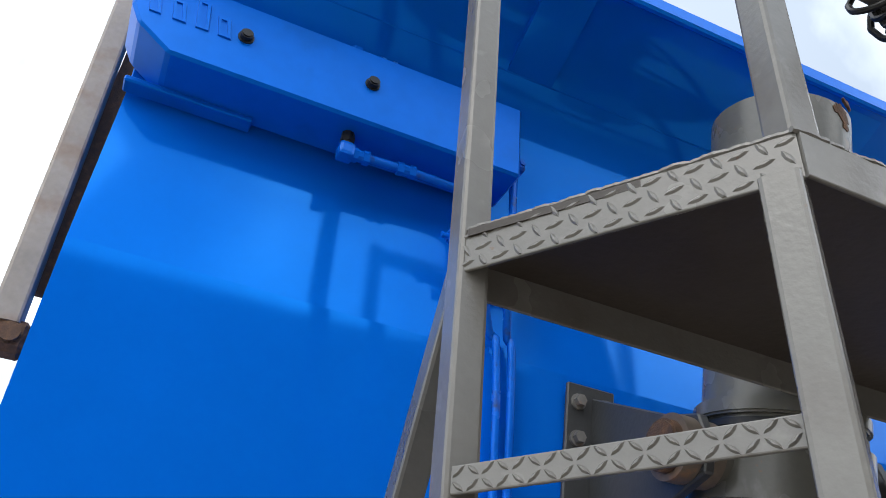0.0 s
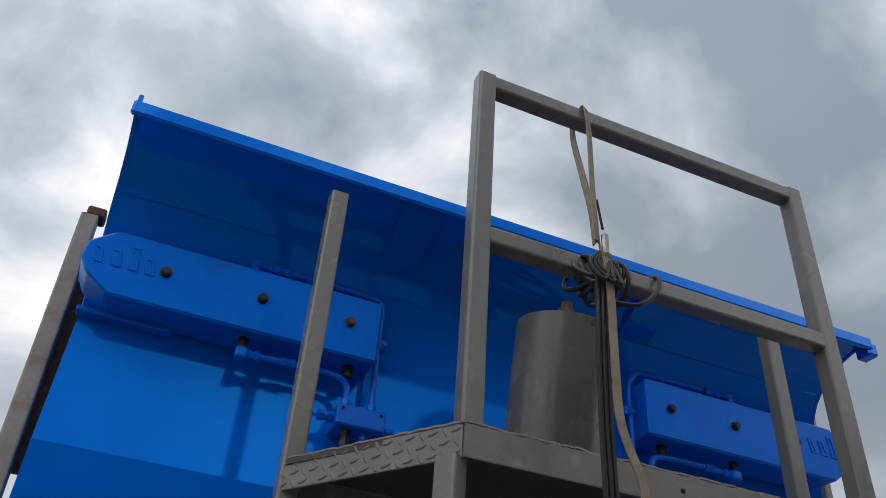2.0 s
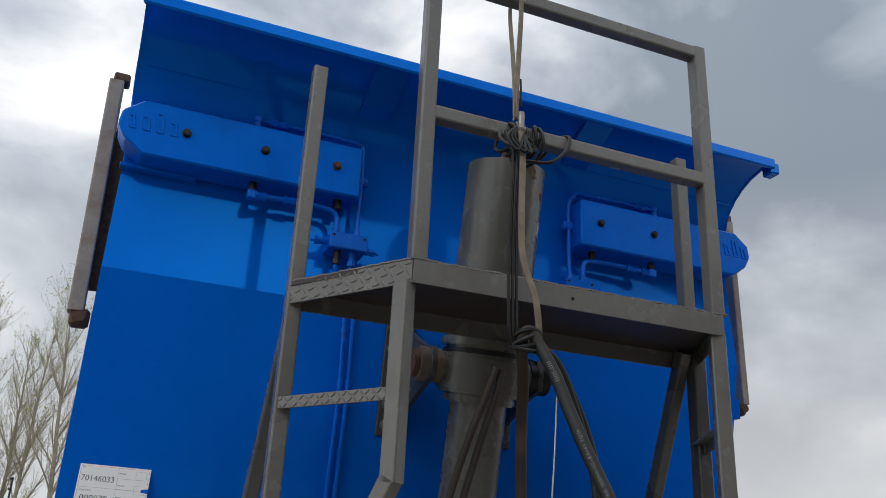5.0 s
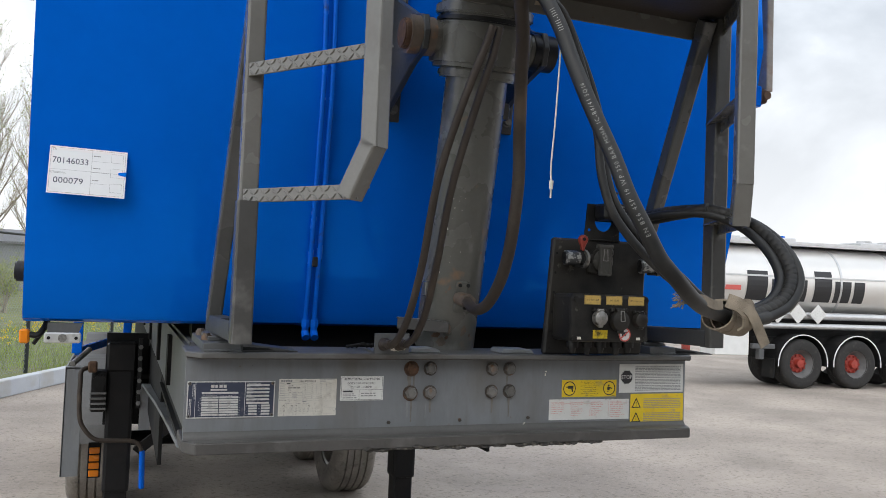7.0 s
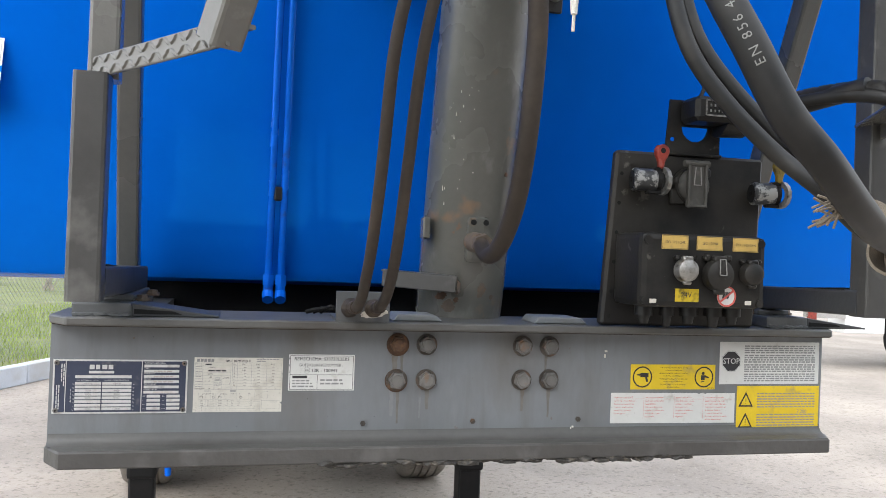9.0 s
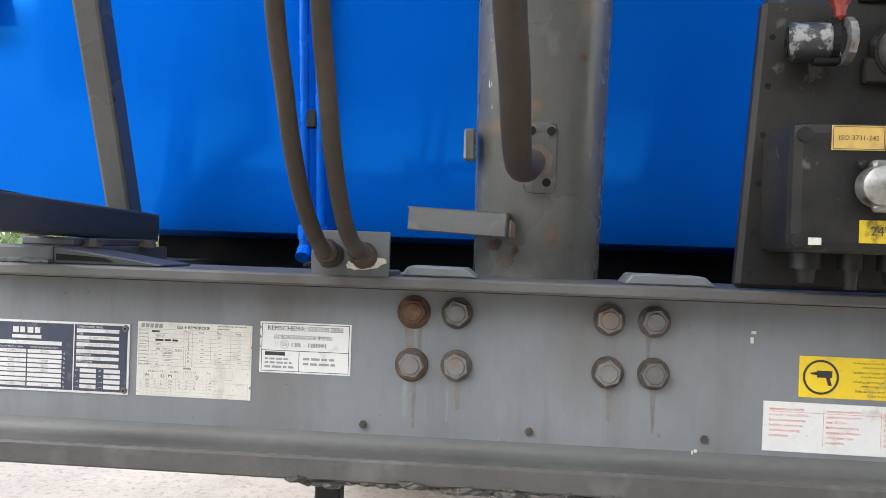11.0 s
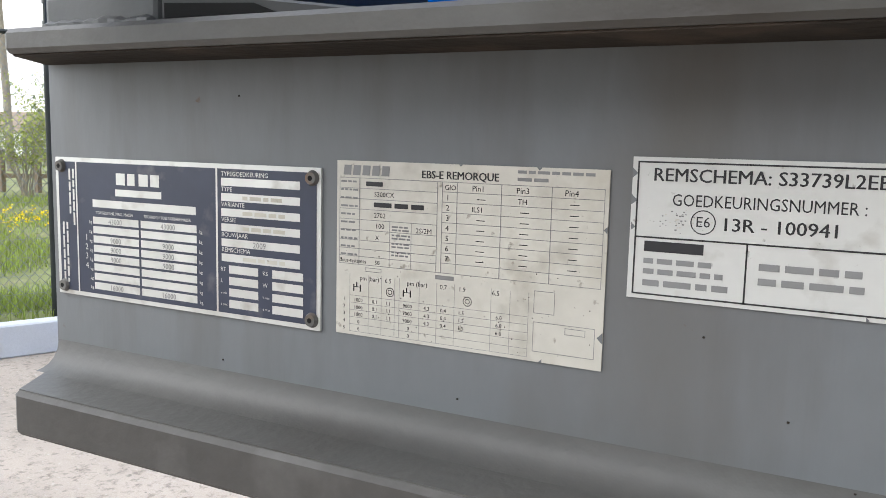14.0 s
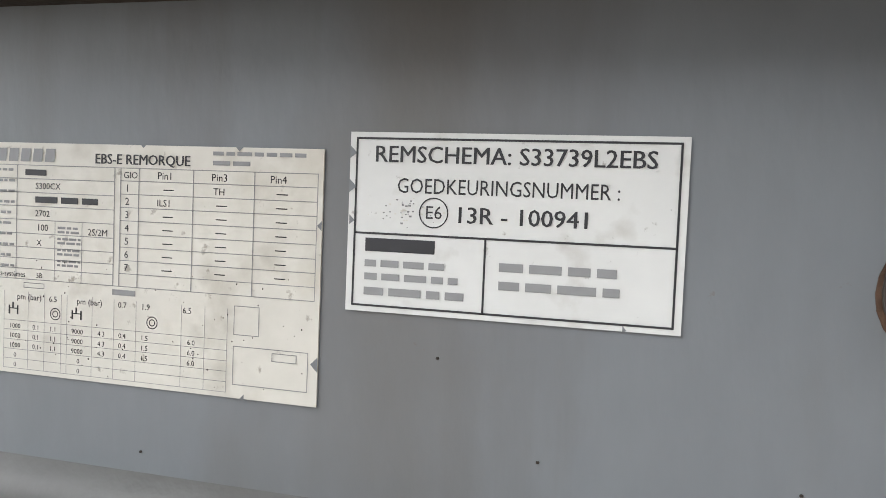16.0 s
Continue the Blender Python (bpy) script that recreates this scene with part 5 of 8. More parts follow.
alu(0.0208, 0.003, 0.0222, 0.095)
alu(0.1500, 0.003, 0.1515, 0.095)
for k, w in enumerate((0.0085, 0.007, 0.0085, 0.008)):     # maker's mark as blocks
    alu(0.0610 + k * 0.0107, 0.0095, 0.0610 + k * 0.0107 + w, 0.0175)
alu(0.060, 0.0205, 0.103, 0.0252)
alu(0.0375, 0.0285, 0.1330, 0.0338)
for c, (a, b) in enumerate(((0.0375, 0.0815), (0.0835, 0.1335))):
    T.text("TOEGESTANE MAX. MASSA" if c == 0 else "TECHNISCH TOELAATBARE MASSA", a + 0.003, 0.0385, 0.0020, PA, width=b - a - 0.008, key="bare_lettering", level=2)
    for k in range(8):
        alu(a, 0.0405 + k * 0.0066, b, 0.0455 + k * 0.0066)
    for k, s in enumerate(("43000", "", "9000", "9000", "9000", "", "", "16000") if c == 0 else ("43000", "", "9000", "9000", "9000", "", "", "16000")):
        if s:
            T.text(s, (a + b) / 2, 0.0450 + k * 0.0066, 0.0036, INK_GREY, align='CENTER', level=3)
for k in range(4):
    T.text(str(k + 1), 0.0290, 0.0575 + k * 0.0066, 0.0042, PA, key="bare_lettering", level=2)
for k in range(8):
    for u in (0.0335, 0.1355):
        T.text("kg", u, 0.0455 + k * 0.0066, 0.0022, PA, key="bare_lettering", level=2)
for k, s in enumerate(("TYPEGOEDKEURING", "TYPE", "VARIANTE", "VERSIE", "BOUWJAAR", "REMSCHEMA")):
    v = 0.0075 + k * 0.0096
    T.text(s, 0.1545, v, 0.0028, PA, key="bare_lettering", level=2)
    alu(0.1545, v + 0.0012, 0.2160, v + 0.0062)
    if s == "BOUWJAAR":
        T.text("2009", 0.1800, v + 0.0056, 0.0036, INK_GREY, level=3)
    elif k:
        T.bars(0.172, v + 0.0050, 0.205, 0.0024, 1, 0, STICKER_GREY, 3)
for k, (a, b) in enumerate((("RT", "KS"), ("L", "W"), ("a min", "b min"), ("a max", "b max"))):
    v = 0.0640 + k * 0.0074
    for s, u in ((a, 0.1535), (b, 0.1875)):
        T.text(s, u, v + 0.0040, 0.0026 if k < 2 else 0.0016, PA, key="bare_lettering", level=2)
    alu(0.1605, v, 0.1840, v + 0.0052)
    alu(0.1950, v, 0.2185, v + 0.0052)
for k in range(4):
    u = 0.0062 + k * 0.0038
    v = 0.008 if k > 1 else 0.046
    while v < (0.040 if k > 1 else 0.090):
        w = random.uniform(0.003, 0.009)
        T.rect(u, v, u + 0.0018, min(v + w, 0.091), PA, "bar_print", 2)
        v += w + 0.0012
for u in (0.0062, 0.2248):
    for v in (0.0062, 0.0918):
        p = T.m @ Vector((u, -v, 0.001))
        rv = part("rivet", rod(p, p + Vector((0, -0.0032, 0)), 0.0050, 18, 0.0036), BOLT_MAT, T.t, "dull grey blind rivet", smooth=False)
        part("rivet_hole", rod(p + Vector((0, -0.0031, 0)), p + Vector((0, -0.0034, 0)), 0.0016, 10), UNDER_BLACK, rv)
T.done()

# drilling and welding warning
Y = Sheet("warning_sticker", 0.303, 1.645, 0.199, 0.053, STICKER_YELLOW, "yellow no-drilling and no-welding warning sticker", "sticker")
for u in (0.027, 0.172):
    Y.circle(u, 0.0265, 0.0195, 0.0225)
Y.poly([(0.014, 0.021), (0.022, 0.020), (0.022, 0.018), (0.041, 0.018), (0.041, 0.027), (0.038, 0.027), (0.041, 0.037), (0.036, 0.037), (0.033, 0.027), (0.022, 0.027), (0.022, 0.024), (0.014, 0.023)], INK, ("pictogram", 0))
Y.circle(0.170, 0.0185, 0.0, 0.0035, INK, ("pictogram", 1), 12)
Y.poly([(0.165, 0.0225), (0.175, 0.0225), (0.184, 0.0265), (0.183, 0.029), (0.174, 0.027), (0.174, 0.033), (0.165, 0.033)], INK, ("pictogram", 1))
Y.poly([(0.165, 0.036), (0.173, 0.0345), (0.173, 0.036), (0.165, 0.0385)], INK, ("pictogram", 1))
for k, s in enumerate(("Verboden te boren of te lassen aan het", "chassis en het onderstel.", "Verboten zu bohren oder zu schweißen", "am Rahmen und Fahrgestell.", "Welding and drilling of the chassis and", "undercarriage is prohibited.", "Defendu de percer et de souder au", "chassis et au hub.")):
    Y.text(s, 0.0995, 0.0078 + k * 0.0054 + (k // 2) * 0.0012, 0.0029, align='CENTER')
Y.bars(0.181, 0.0508, 0.196, 0.0012)
Y.done()

# service instructions in four languages
A = Sheet("instruction_sticker", 0.260, 1.585, 0.292, 0.064, STICKER_WHITE, "white service instruction sticker with red print", "sticker", skew=-0.3)
A.rect(0.007, 0.0125, 0.286, 0.0129, INK_RED)
for u in (0.075, 0.146, 0.215):
    A.rect(u, 0.006, u + 0.0004, 0.054, INK_RED)
cols = (("algemeen voorschrift", "na 1e rit - max. 300 km -", "bouten en moeren na-", "trekken, wielmoeren", "natrekken, sporing", "kontroleren."),
        ("wartungsvorschriften", "nach der ersten fahrt", "max 300 km -", "bolzen und muttern", "anziehen, radmuttern", "überprüfen, spur", "nachprüfen."),
        ("general instruction", "after first drive - max.", "300 km - retighten", "bolts and nuts,", "retighten wheelnuts,", "check tandem", "alignment."),
        ("instructions generales", "après la première mise", "en route - max. 300 km -", "resserrer les boulons et", "écrous de fixation,", "resserrer les écrous", "de roues, vérifier le paral-", "lélisme des essieux."))
for c, lines in enumerate(cols):
    for k, s in enumerate(lines):
        A.text(s, 0.0075 + c * 0.0710, 0.0108 + k * 0.0066 + (0.001 if k else 0), 0.0035, INK_RED)
for u in (0.20, 0.215):
    A.poly([(u, 0.0), (u + 0.008, 0.0), (u + 0.006, 0.0016), (u + 0.002, 0.0012)], BEAM_GREY, "chipped_edge")
A.done()

# stop sticker and yellow caution sticker
P = Sheet("stop_sticker", 0.512, 1.695, 0.248, 0.092, STICKER_WHITE, "white coupling instruction sticker with a black stop octagon", "sticker", skew=0.3)
oc = [(0.0275 + 0.0245 * math.cos(radians(22.5 + 45 * k)), 0.042 + 0.0245 * math.sin(radians(22.5 + 45 * k))) for k in range(8)]
oi = [(0.0275 + 0.0225 * math.cos(radians(22.5 + 45 * k)), 0.042 + 0.0225 * math.sin(radians(22.5 + 45 * k))) for k in range(8)]
P.poly(oc, INK_GREY, "octagon", 1)
P.poly([(0.0275 + (u - 0.0275) * 0.975, 0.042 + (v - 0.042) * 0.975) for u, v in oc], STICKER_WHITE, "octagon_rim", 2)
P.poly(oi, INK, "octagon_field", 3)
P.text("STOP", 0.0275, 0.0475, 0.0120, STICKER_WHITE, width=0.040, bold=0.0002, align='CENTER', level=4)
for b in range(4):
    P.bars(0.060, 0.0105 + b * 0.0205, 0.238, 0.0030, 4, 0.0047, INK_GREY)
P.done()
Q = Sheet("caution_sticker", 0.557, 1.599, 0.206, 0.101, STICKER_YELLOW, "yellow caution sticker with two warning triangles", "sticker")
for k in range(2):
    v = 0.012 + k * 0.046
    Q.poly([(0.022, v), (0.040, v + 0.033), (0.004, v + 0.033)], INK, ("pictogram", v), 1)
    Q.poly([(0.022, v + 0.007), (0.0345, v + 0.0298), (0.0095, v + 0.0298)], STICKER_YELLOW, ("pictogram_field", v), 2)
    Q.rect(0.0212, v + 0.0135, 0.0228, v + 0.0225, INK, ("exclamation_stroke", v), 3)
    Q.rect(0.0212, v + 0.0245, 0.0228, v + 0.0265, INK, ("exclamation_dot", v), 3)
    Q.bars(0.050, v + 0.006, 0.196, 0.0026, 6, 0.0058, INK_GREY)
Q.text("7.200", 0.150, 0.060, 0.0080, INK_GREY, level=2)
Q.done()

# handwritten paper label on the body
zt = 2.282
N = Sheet("paper_label", -1.208, zt, 0.206, 0.139, PAPER, "white paper stock label with handwritten numbers taped to the body", "paper label",
          at=Vector((-1.208, wall_y(zt) - 0.004, zt)), tilt=-8.5, skew=-1.0, thick=0.0006)
N.hollow(0.004, 0.004, 0.202, 0.135, 0.0006, INK_GREY)
N.rect(0.004, 0.068, 0.112, 0.0686, INK_GREY)
N.rect(0.112, 0.004, 0.1126, 0.135, INK_GREY)
for k in range(3):
    N.rect(0.1126, 0.036 + k * 0.033, 0.160, 0.0365 + k * 0.033, INK_GREY)
    N.bars(0.116, 0.022 + k * 0.036, 0.136, 0.0025, 1, 0, INK_GREY)
    N.hollow(0.164, 0.010 + k * 0.044, 0.196, 0.036 + k * 0.044, 0.0005, INK_GREY)
N.rect(0.1126, 0.068, 0.202, 0.0686, INK_GREY)
N.text("TR", 0.006, 0.013, 0.0068, INK_GREY)
N.text("Chassisnr.", 0.006, 0.080, 0.0068, INK_GREY)
N.text("70146033", 0.008, 0.050, 0.0175, INK_PEN, width=0.094)
N.text("000079", 0.014, 0.108, 0.0175, INK_PEN, width=0.078)
N.poly([(0.2065, 0.060), (0.185, 0.064), (0.185, 0.071), (0.2065, 0.074)], BLUE, "torn_notch", 2)
N.done()

# ---- beam bolts and small marks ----
for i, (x, z) in enumerate(((-0.198, 1.682), (-0.140, 1.682), (0.060, 1.681), (0.118, 1.681), (-0.199, 1.611), (-0.139, 1.612), (0.060, 1.612), (0.119, 1.613))):
    b = part("beam_bolt", merge(moved(rod((0, -0.004, 0), (0, -0.015, 0), 0.0178, 6, 0.0168), Matrix.Translation((x, 0, z)) @ pose(0, 0, 0, 0, 17 * i, 0)), rod((x, -0.014, z), (x, -0.0172, z), 0.0130, 18, 0.011)), RUST if i == 0 else BOLT_MAT, beam, "rusty hexagon bolt" if i == 0 else "painted hexagon bolt with washer")
    part("washer", rod((x, 0.0, z), (x, -0.0045, z), 0.0212, 22, bev=0.0012), RUST if i == 0 else WASHER, b, smooth=True)
    if i in (0, 4):
        part("rust_halo", ring((x, -0.0004, z - 0.001), (0, 1, 0), 0.018, 0.0228, 0.0008, 24), RUST, b)
for x, z in ((-0.262, 1.527), (-0.040, 1.529), (0.187, 1.531)):
    part("small_screw", merge(rod((x, 0.0, z), (x, -0.004, z), 0.0055, 6), rod((x, -0.004, z), (x, -0.007, z), 0.0032, 10)), WASHER, beam)
for x, z, w, h in ((0.245, 1.672, 0.006, 0.004), (0.243, 1.662, 0.004, 0.008), (0.132, 1.602, 0.008, 0.006), (0.176, 1.515, 0.004, 0.004), (0.172, 1.512, 0.002, 0.006), (-0.680, 1.5025, 0.004, 0.003), (-0.3, 1.5025, 0.005, 0.003)):
    part("paint_chip", box((x, -0.0003, z), (w, 0.0012, h), 0.0003), STICKER_GREY, beam)
for x, z in ((-0.67, 1.521), (-0.50, 1.523), (-0.30, 1.512), (-0.33, 1.54), (-0.24, 1.54), (-0.20, 1.575), (-0.655, 1.69), (-0.37, 1.575), (-0.21, 1.66)):
    part("dark_speck", box((x, -0.0002, z), (0.0013, 0.001, 0.0010), 0.0003), GRIME_AND_SHADE, beam)
# stains that have run down from the bolts
RUN_BROWN = material("rust_run", (0.148, 0.138, 0.124), rough=0.6, var=0.25, scale=30, stain=(0.135, 0.105, 0.08), stain_amount=0.25, stain_scale=40)
RUN_PALE = material("washed_pale_run", (0.192, 0.198, 0.202), rough=0.6, var=0.15, scale=30)
run_rand = random.Random(17)
for x, z, w, ln, m in ((-0.203, 1.664, 0.013, 0.050, RUN_BROWN), (-0.189, 1.665, 0.006, 0.072, RUN_BROWN), (-0.207, 1.592, 0.010, 0.052, RUN_PALE), (-0.195, 1.592, 0.007, 0.066, RUN_BROWN), (-0.136, 1.593, 0.010, 0.040, RUN_BROWN), (-0.150, 1.592, 0.005, 0.056, RUN_PALE), (0.063, 1.592, 0.009, 0.044, RUN_BROWN), (0.120, 1.593, 0.008, 0.058, RUN_BROWN), (0.112, 1.663, 0.007, 0.040, RUN_BROWN)):
    edge = [(x - w / 2 * (1 - 0.5 * k / 6) * run_rand.uniform(0.7, 1.2), z - ln * k / 6) for k in range(7)]
    back = [(x + w / 2 * (1 - 0.5 * k / 6) * run_rand.uniform(0.7, 1.2), z - ln * k / 6) for k in range(6, -1, -1)]
    part("stain_run", prism(edge + back, -0.0005, 0.0005, "y"), m, beam)
# grease clot along the lower flange
random.seed(5)
bm = bmesh.new()
for k in range(190):
    x = random.uniform(-0.34, 0.42)
    s = random.uniform(0.005, 0.015)
    q = bmesh.new()
    bmesh.ops.create_icosphere(q, subdivisions=1, radius=s)
    for v in q.verts:
        v.co *= random.uniform(0.7, 1.25)
    q.transform(Matrix.Translation((x, -0.050 + random.uniform(-0.006, 0.03), 1.462 + random.uniform(-0.004, 0.004))) @ Matrix.Diagonal((1.5, 0.8, 0.5, 1)))
    bm = merge(bm, q)
GREASE = material("old_grease", (0.035, 0.032, 0.028), rough=0.6, var=0.4, scale=60, bump=0.5, stain=(0.16, 0.14, 0.11), stain_amount=0.4, stain_scale=50)
part("grease_clot", bm, GREASE, beam, "lumps of dried dark grease", kind="stuff")

# parts that stand on the beam
hx = thing("hose_bracket", (-0.277, -0.02, 1.73), "grey angle bracket holding two hydraulic hose ends", "bracket")
part("angle_plate", merge(span(-0.328, -0.226, -0.052, -0.045, 1.727, 1.786, 0.001), span(-0.328, -0.226, -0.05, 0.05, 1.7295, 1.735)), DARK_GREY, hx)
rag = random.Random(12)
rim = []
for k in range(26):
    a = 2 * math.pi * k / 26
    q = rag.uniform(0.88, 1.06)
    rim.append((-0.256 + 0.027 * q * math.cos(a), 1.7450 + 0.0085 * q * math.sin(a) + 0.12 * (0.027 * q * math.cos(a))))
part("bare_patch", prism(rim, -0.0535, -0.0515, "y"), STICKER_GREY, hx, "ragged patch of bare bright metal")
for x in (-0.302, -0.258):
    cuff = lathe([(0.010, 0.0), (0.0165, 0.002), (0.0175, 0.012), (0.0150, 0.022), (0.0165, 0.028), (0.0135, 0.036), (0.0105, 0.040), (0.010, 0.041)], 18)
    for vert in cuff.verts:
        vert.co.x += rag.uniform(-0.0012, 0.0012)
        vert.co.y += rag.uniform(-0.0012, 0.0012)
    part("hose_end", moved(cuff, Matrix.Translation((x, -0.046, 1.7535)) @ pose(0, 0, 0, 82, 0, 0)), HOSE_BROWN, hx, "ragged rubber cuff on the hose end", smooth=True)
st = thing("stub_arm", (-0.15, 0.05, 1.79), "grey welded flat stub arm with rusty end on the hoist foot", "bracket")
part("arm", merge(moved(box((0, 0, 0), (0.155, 0.012, 0.034), 0.002), Matrix.Translation((-0.148, 0.055, 1.805)) @ pose(0, 0, 0, 0, 3, -22)), moved(box((0, 0, 0), (0.150, 0.028, 0.005), 0.001), Matrix.Translation((-0.148, 0.070, 1.8205)) @ pose(0, 0, 0, 0, 3, -22))), SHADE_GREY, st)
part("rust_end", moved(box((0, 0, 0), (0.014, 0.024, 0.030), 0.006), Matrix.Translation((-0.074, 0.037, 1.795))), PIN_BROWN, st)
part("side_clip", box((-0.135, 0.075, 1.915), (0.016, 0.03, 0.045), 0.003), CYL_GREY, st)
for x0, x1 in ((-0.215, -0.115), (0.075, 0.19)):
    w = thing("hold_down_plate", ((x0 + x1) / 2, 0.0, 1.73), "grey hold-down plate clamped on the beam", "clamp plate", "hold-down plates")
    part("plate", prism([(x0, 1.7295), (x1, 1.7295), (x1 - 0.014, 1.742), (x0 + 0.01, 1.743)], -0.025, 0.06, "y", bev=0.002), BEAM_GREY, w)
part("port_flange", merge(moved(box((0, 0, 0), (0.046, 0.03, 0.098), 0.013, seg=2), Matrix.Translation((-0.036, 0.035, 1.895)) @ pose(0, 0, 0, 12, 0, 0))), CYL_GREY, hoist)
# black discs stand in for the dark open holes of the flange
for dx, dz in ((-0.004, 0.034), (0.022, 0.034), (0.018, -0.034)):
    part("flange_screw", rod((-0.045 + dx, 0.022 - dz * 0.2, 1.895 + dz), (-0.045 + dx, 0.0185 - dz * 0.2, 1.895 + dz), 0.006, 12), UNDER_BLACK, hoist)
part("port_elbow", merge(rod((-0.045, 0.03, 1.89), (-0.042, -0.03, 1.885), 0.0205, 20, bev=0.003), rod((-0.042, -0.026, 1.885), (-0.0425, -0.044, 1.882), 0.0225, 6)), PIN_BROWN, hoist, smooth=True)
part("side_lug", box((0.075, axis_at(2.47).y + 0.02, 2.47), (0.03, 0.03, 0.05), 0.004), CYL_GREY, hoist)


def patch(dx, z, w, h, r, mat, name, label="", seed=1, parent=hoist):
    """A ragged flake lying on the hoist's round skin."""
    rr = random.Random(seed)
    rim = []
    for k in range(30):
        a = 2 * math.pi * k / 30
        q = 0.8 + 0.25 * math.sin(2 * a + seed) * rr.random() + rr.uniform(-0.16, 0.14)
        rim.append((dx + w / 2 * q * math.cos(a), z + h / 2 * q * math.sin(a)))

    def lay(u, zz, lift):
        return axis_at(zz) + Vector((u, -1.025 * math.sqrt(max(r * r - u * u, 0)) - lift, 0))
    bm = bmesh.new()
    top = [bm.verts.new(lay(u, zz, 0.0012)) for u, zz in rim]
    low = [bm.verts.new(lay(u, zz, -0.004)) for u, zz in rim]
    mid_v = bm.verts.new(lay(dx, z, 0.0016))
    for k in range(30):
        bm.faces.new((top[k], top[(k + 1) % 30], mid_v))
        bm.faces.new((top[k], low[k], low[(k + 1) % 30], top[(k + 1) % 30]))
    return part(name, bm, mat, parent, label)


patch(0.030, 3.285, 0.052, 0.040, 0.132, RUST, "rust_patch", "patch of flaking rust", 3)
patch(0.045, 3.262, 0.030, 0.016, 0.132, RUST, "rust_patch", "patch of flaking rust", 5)
patch(0.055, 3.322, 0.045, 0.012, 0.132, RUST, "rust_patch", "patch of flaking rust", 7)
patch(0.092, 3.215, 0.016, 0.030, 0.132, RUST, "rust_patch", "patch of flaking rust", 9)
patch(0.100, 3.11, 0.016, 0.05, 0.132, STICKER_GREY, "paint_flake", "pale edge of flaking paint", 11)
patch(-0.045, 1.755, 0.034, 0.028, 0.094, PIN_BROWN, "rust_patch", "patch of rust stain", 17)
patch(0.02, 1.79, 0.022, 0.04, 0.094, PIN_BROWN, "rust_patch", "patch of flaking rust", 13)
patch(0.045, 1.775, 0.010, 0.016, 0.094, PIN_BROWN, "rust_patch", "patch of flaking rust", 14)
patch(0.052, 2.03, 0.010, 0.012, 0.094, RUST, "rust_patch", "patch of flaking rust", 15)
part("paint_scuff", merge(*[moved(box((0, 0, 0), (random.uniform(0.001, 0.003), 0.002, random.uniform(0.004, 0.016)), 0.0004), Matrix.Translation(axis_at(z) + Vector((dx, -math.sqrt(0.094 ** 2 - dx * dx) + 0.0002, 0)))) for dx, z in [(random.uniform(-0.075, -0.02), random.uniform(1.95, 2.2)) for _ in range(40)]]), STICKER_GREY, hoist, kind="stuff")

patch(-0.060, 1.775, 0.026, 0.020, 0.094, RUST, "rust_flake", "rust flake at the hoist foot", seed=31)
patch(-0.032, 1.768, 0.014, 0.012, 0.094, RUST, "rust_flake", "rust flake at the hoist foot", seed=37)
patch(-0.068, 1.812, 0.016, 0.026, 0.094, PIN_BROWN, "rust_flake", "brown rust stain beside the stub arm", seed=41)

# loose oily cables and rubbish behind the beam
lc = thing("loose_cables", (-0.36, 0.1, 1.73), "short tangle of black cables lying behind the beam", "cables")
for k in range(3):
    x = -0.372 + 0.014 * k
    part("cable", sweep([(x, 0.09, 1.735), (x + 0.02, 0.08, 1.741 + 0.003 * k), (x + 0.035, 0.09, 1.739), (x + 0.05, 0.08, 1.743), (x + 0.065, 0.10, 1.736)], 0.0045, 7, 4), UNDER_BLACK, lc, smooth=True)

# ---- connection panel fittings ----
def gland(x, z0, z1, r=0.016, y=-0.115):
    return merge(rod((x, y, z0), (x, y, z0 - 0.02), r, 12), rod((x, y, z0 - 0.02), (x, y, z1), r * 0.7, 10, r * 0.5))


for k, x in enumerate((0.268, 0.318, 0.365, 0.42, 0.462)):
    part("cable_gland", gland(x, 1.778, 1.742 - 0.006 * (k % 2), 0.018 if k != 1 else 0.014), RUBBER, panel, smooth=True)
for x, s in ((0.300, "ISO 3731-24S"), (0.374, "ISO 12098"), (0.452, "ISO 1185-24N")):
    lab = part("socket_label", box((x, -0.1708, 1.902), (0.056, 0.0015, 0.027), 0.0004), LABEL_OCHRE, panel, "worn gold socket label")
    tm = text_mesh(s, 0.0052, 'CENTER')
    tm.transform(Matrix.Translation((x, -0.1720, 1.8995)) @ pose(0, 0, 0, 90, 0, 0))
    part("label_text", tm, INK, lab)
    rim = [(x - 0.0265, 1.890), (x + 0.0265, 1.890), (x + 0.0265, 1.914), (x - 0.0265, 1.914)]
    fr = merge(*[box(((a[0] + b[0]) / 2, -0.1716, (a[1] + b[1]) / 2), (max(abs(a[0] - b[0]), 0.0006), 0.0004, max(abs(a[1] - b[1]), 0.0006))) for a, b in zip(rim, rim[1:] + rim[:1])])
    part("label_rim", fr, INK, lab)


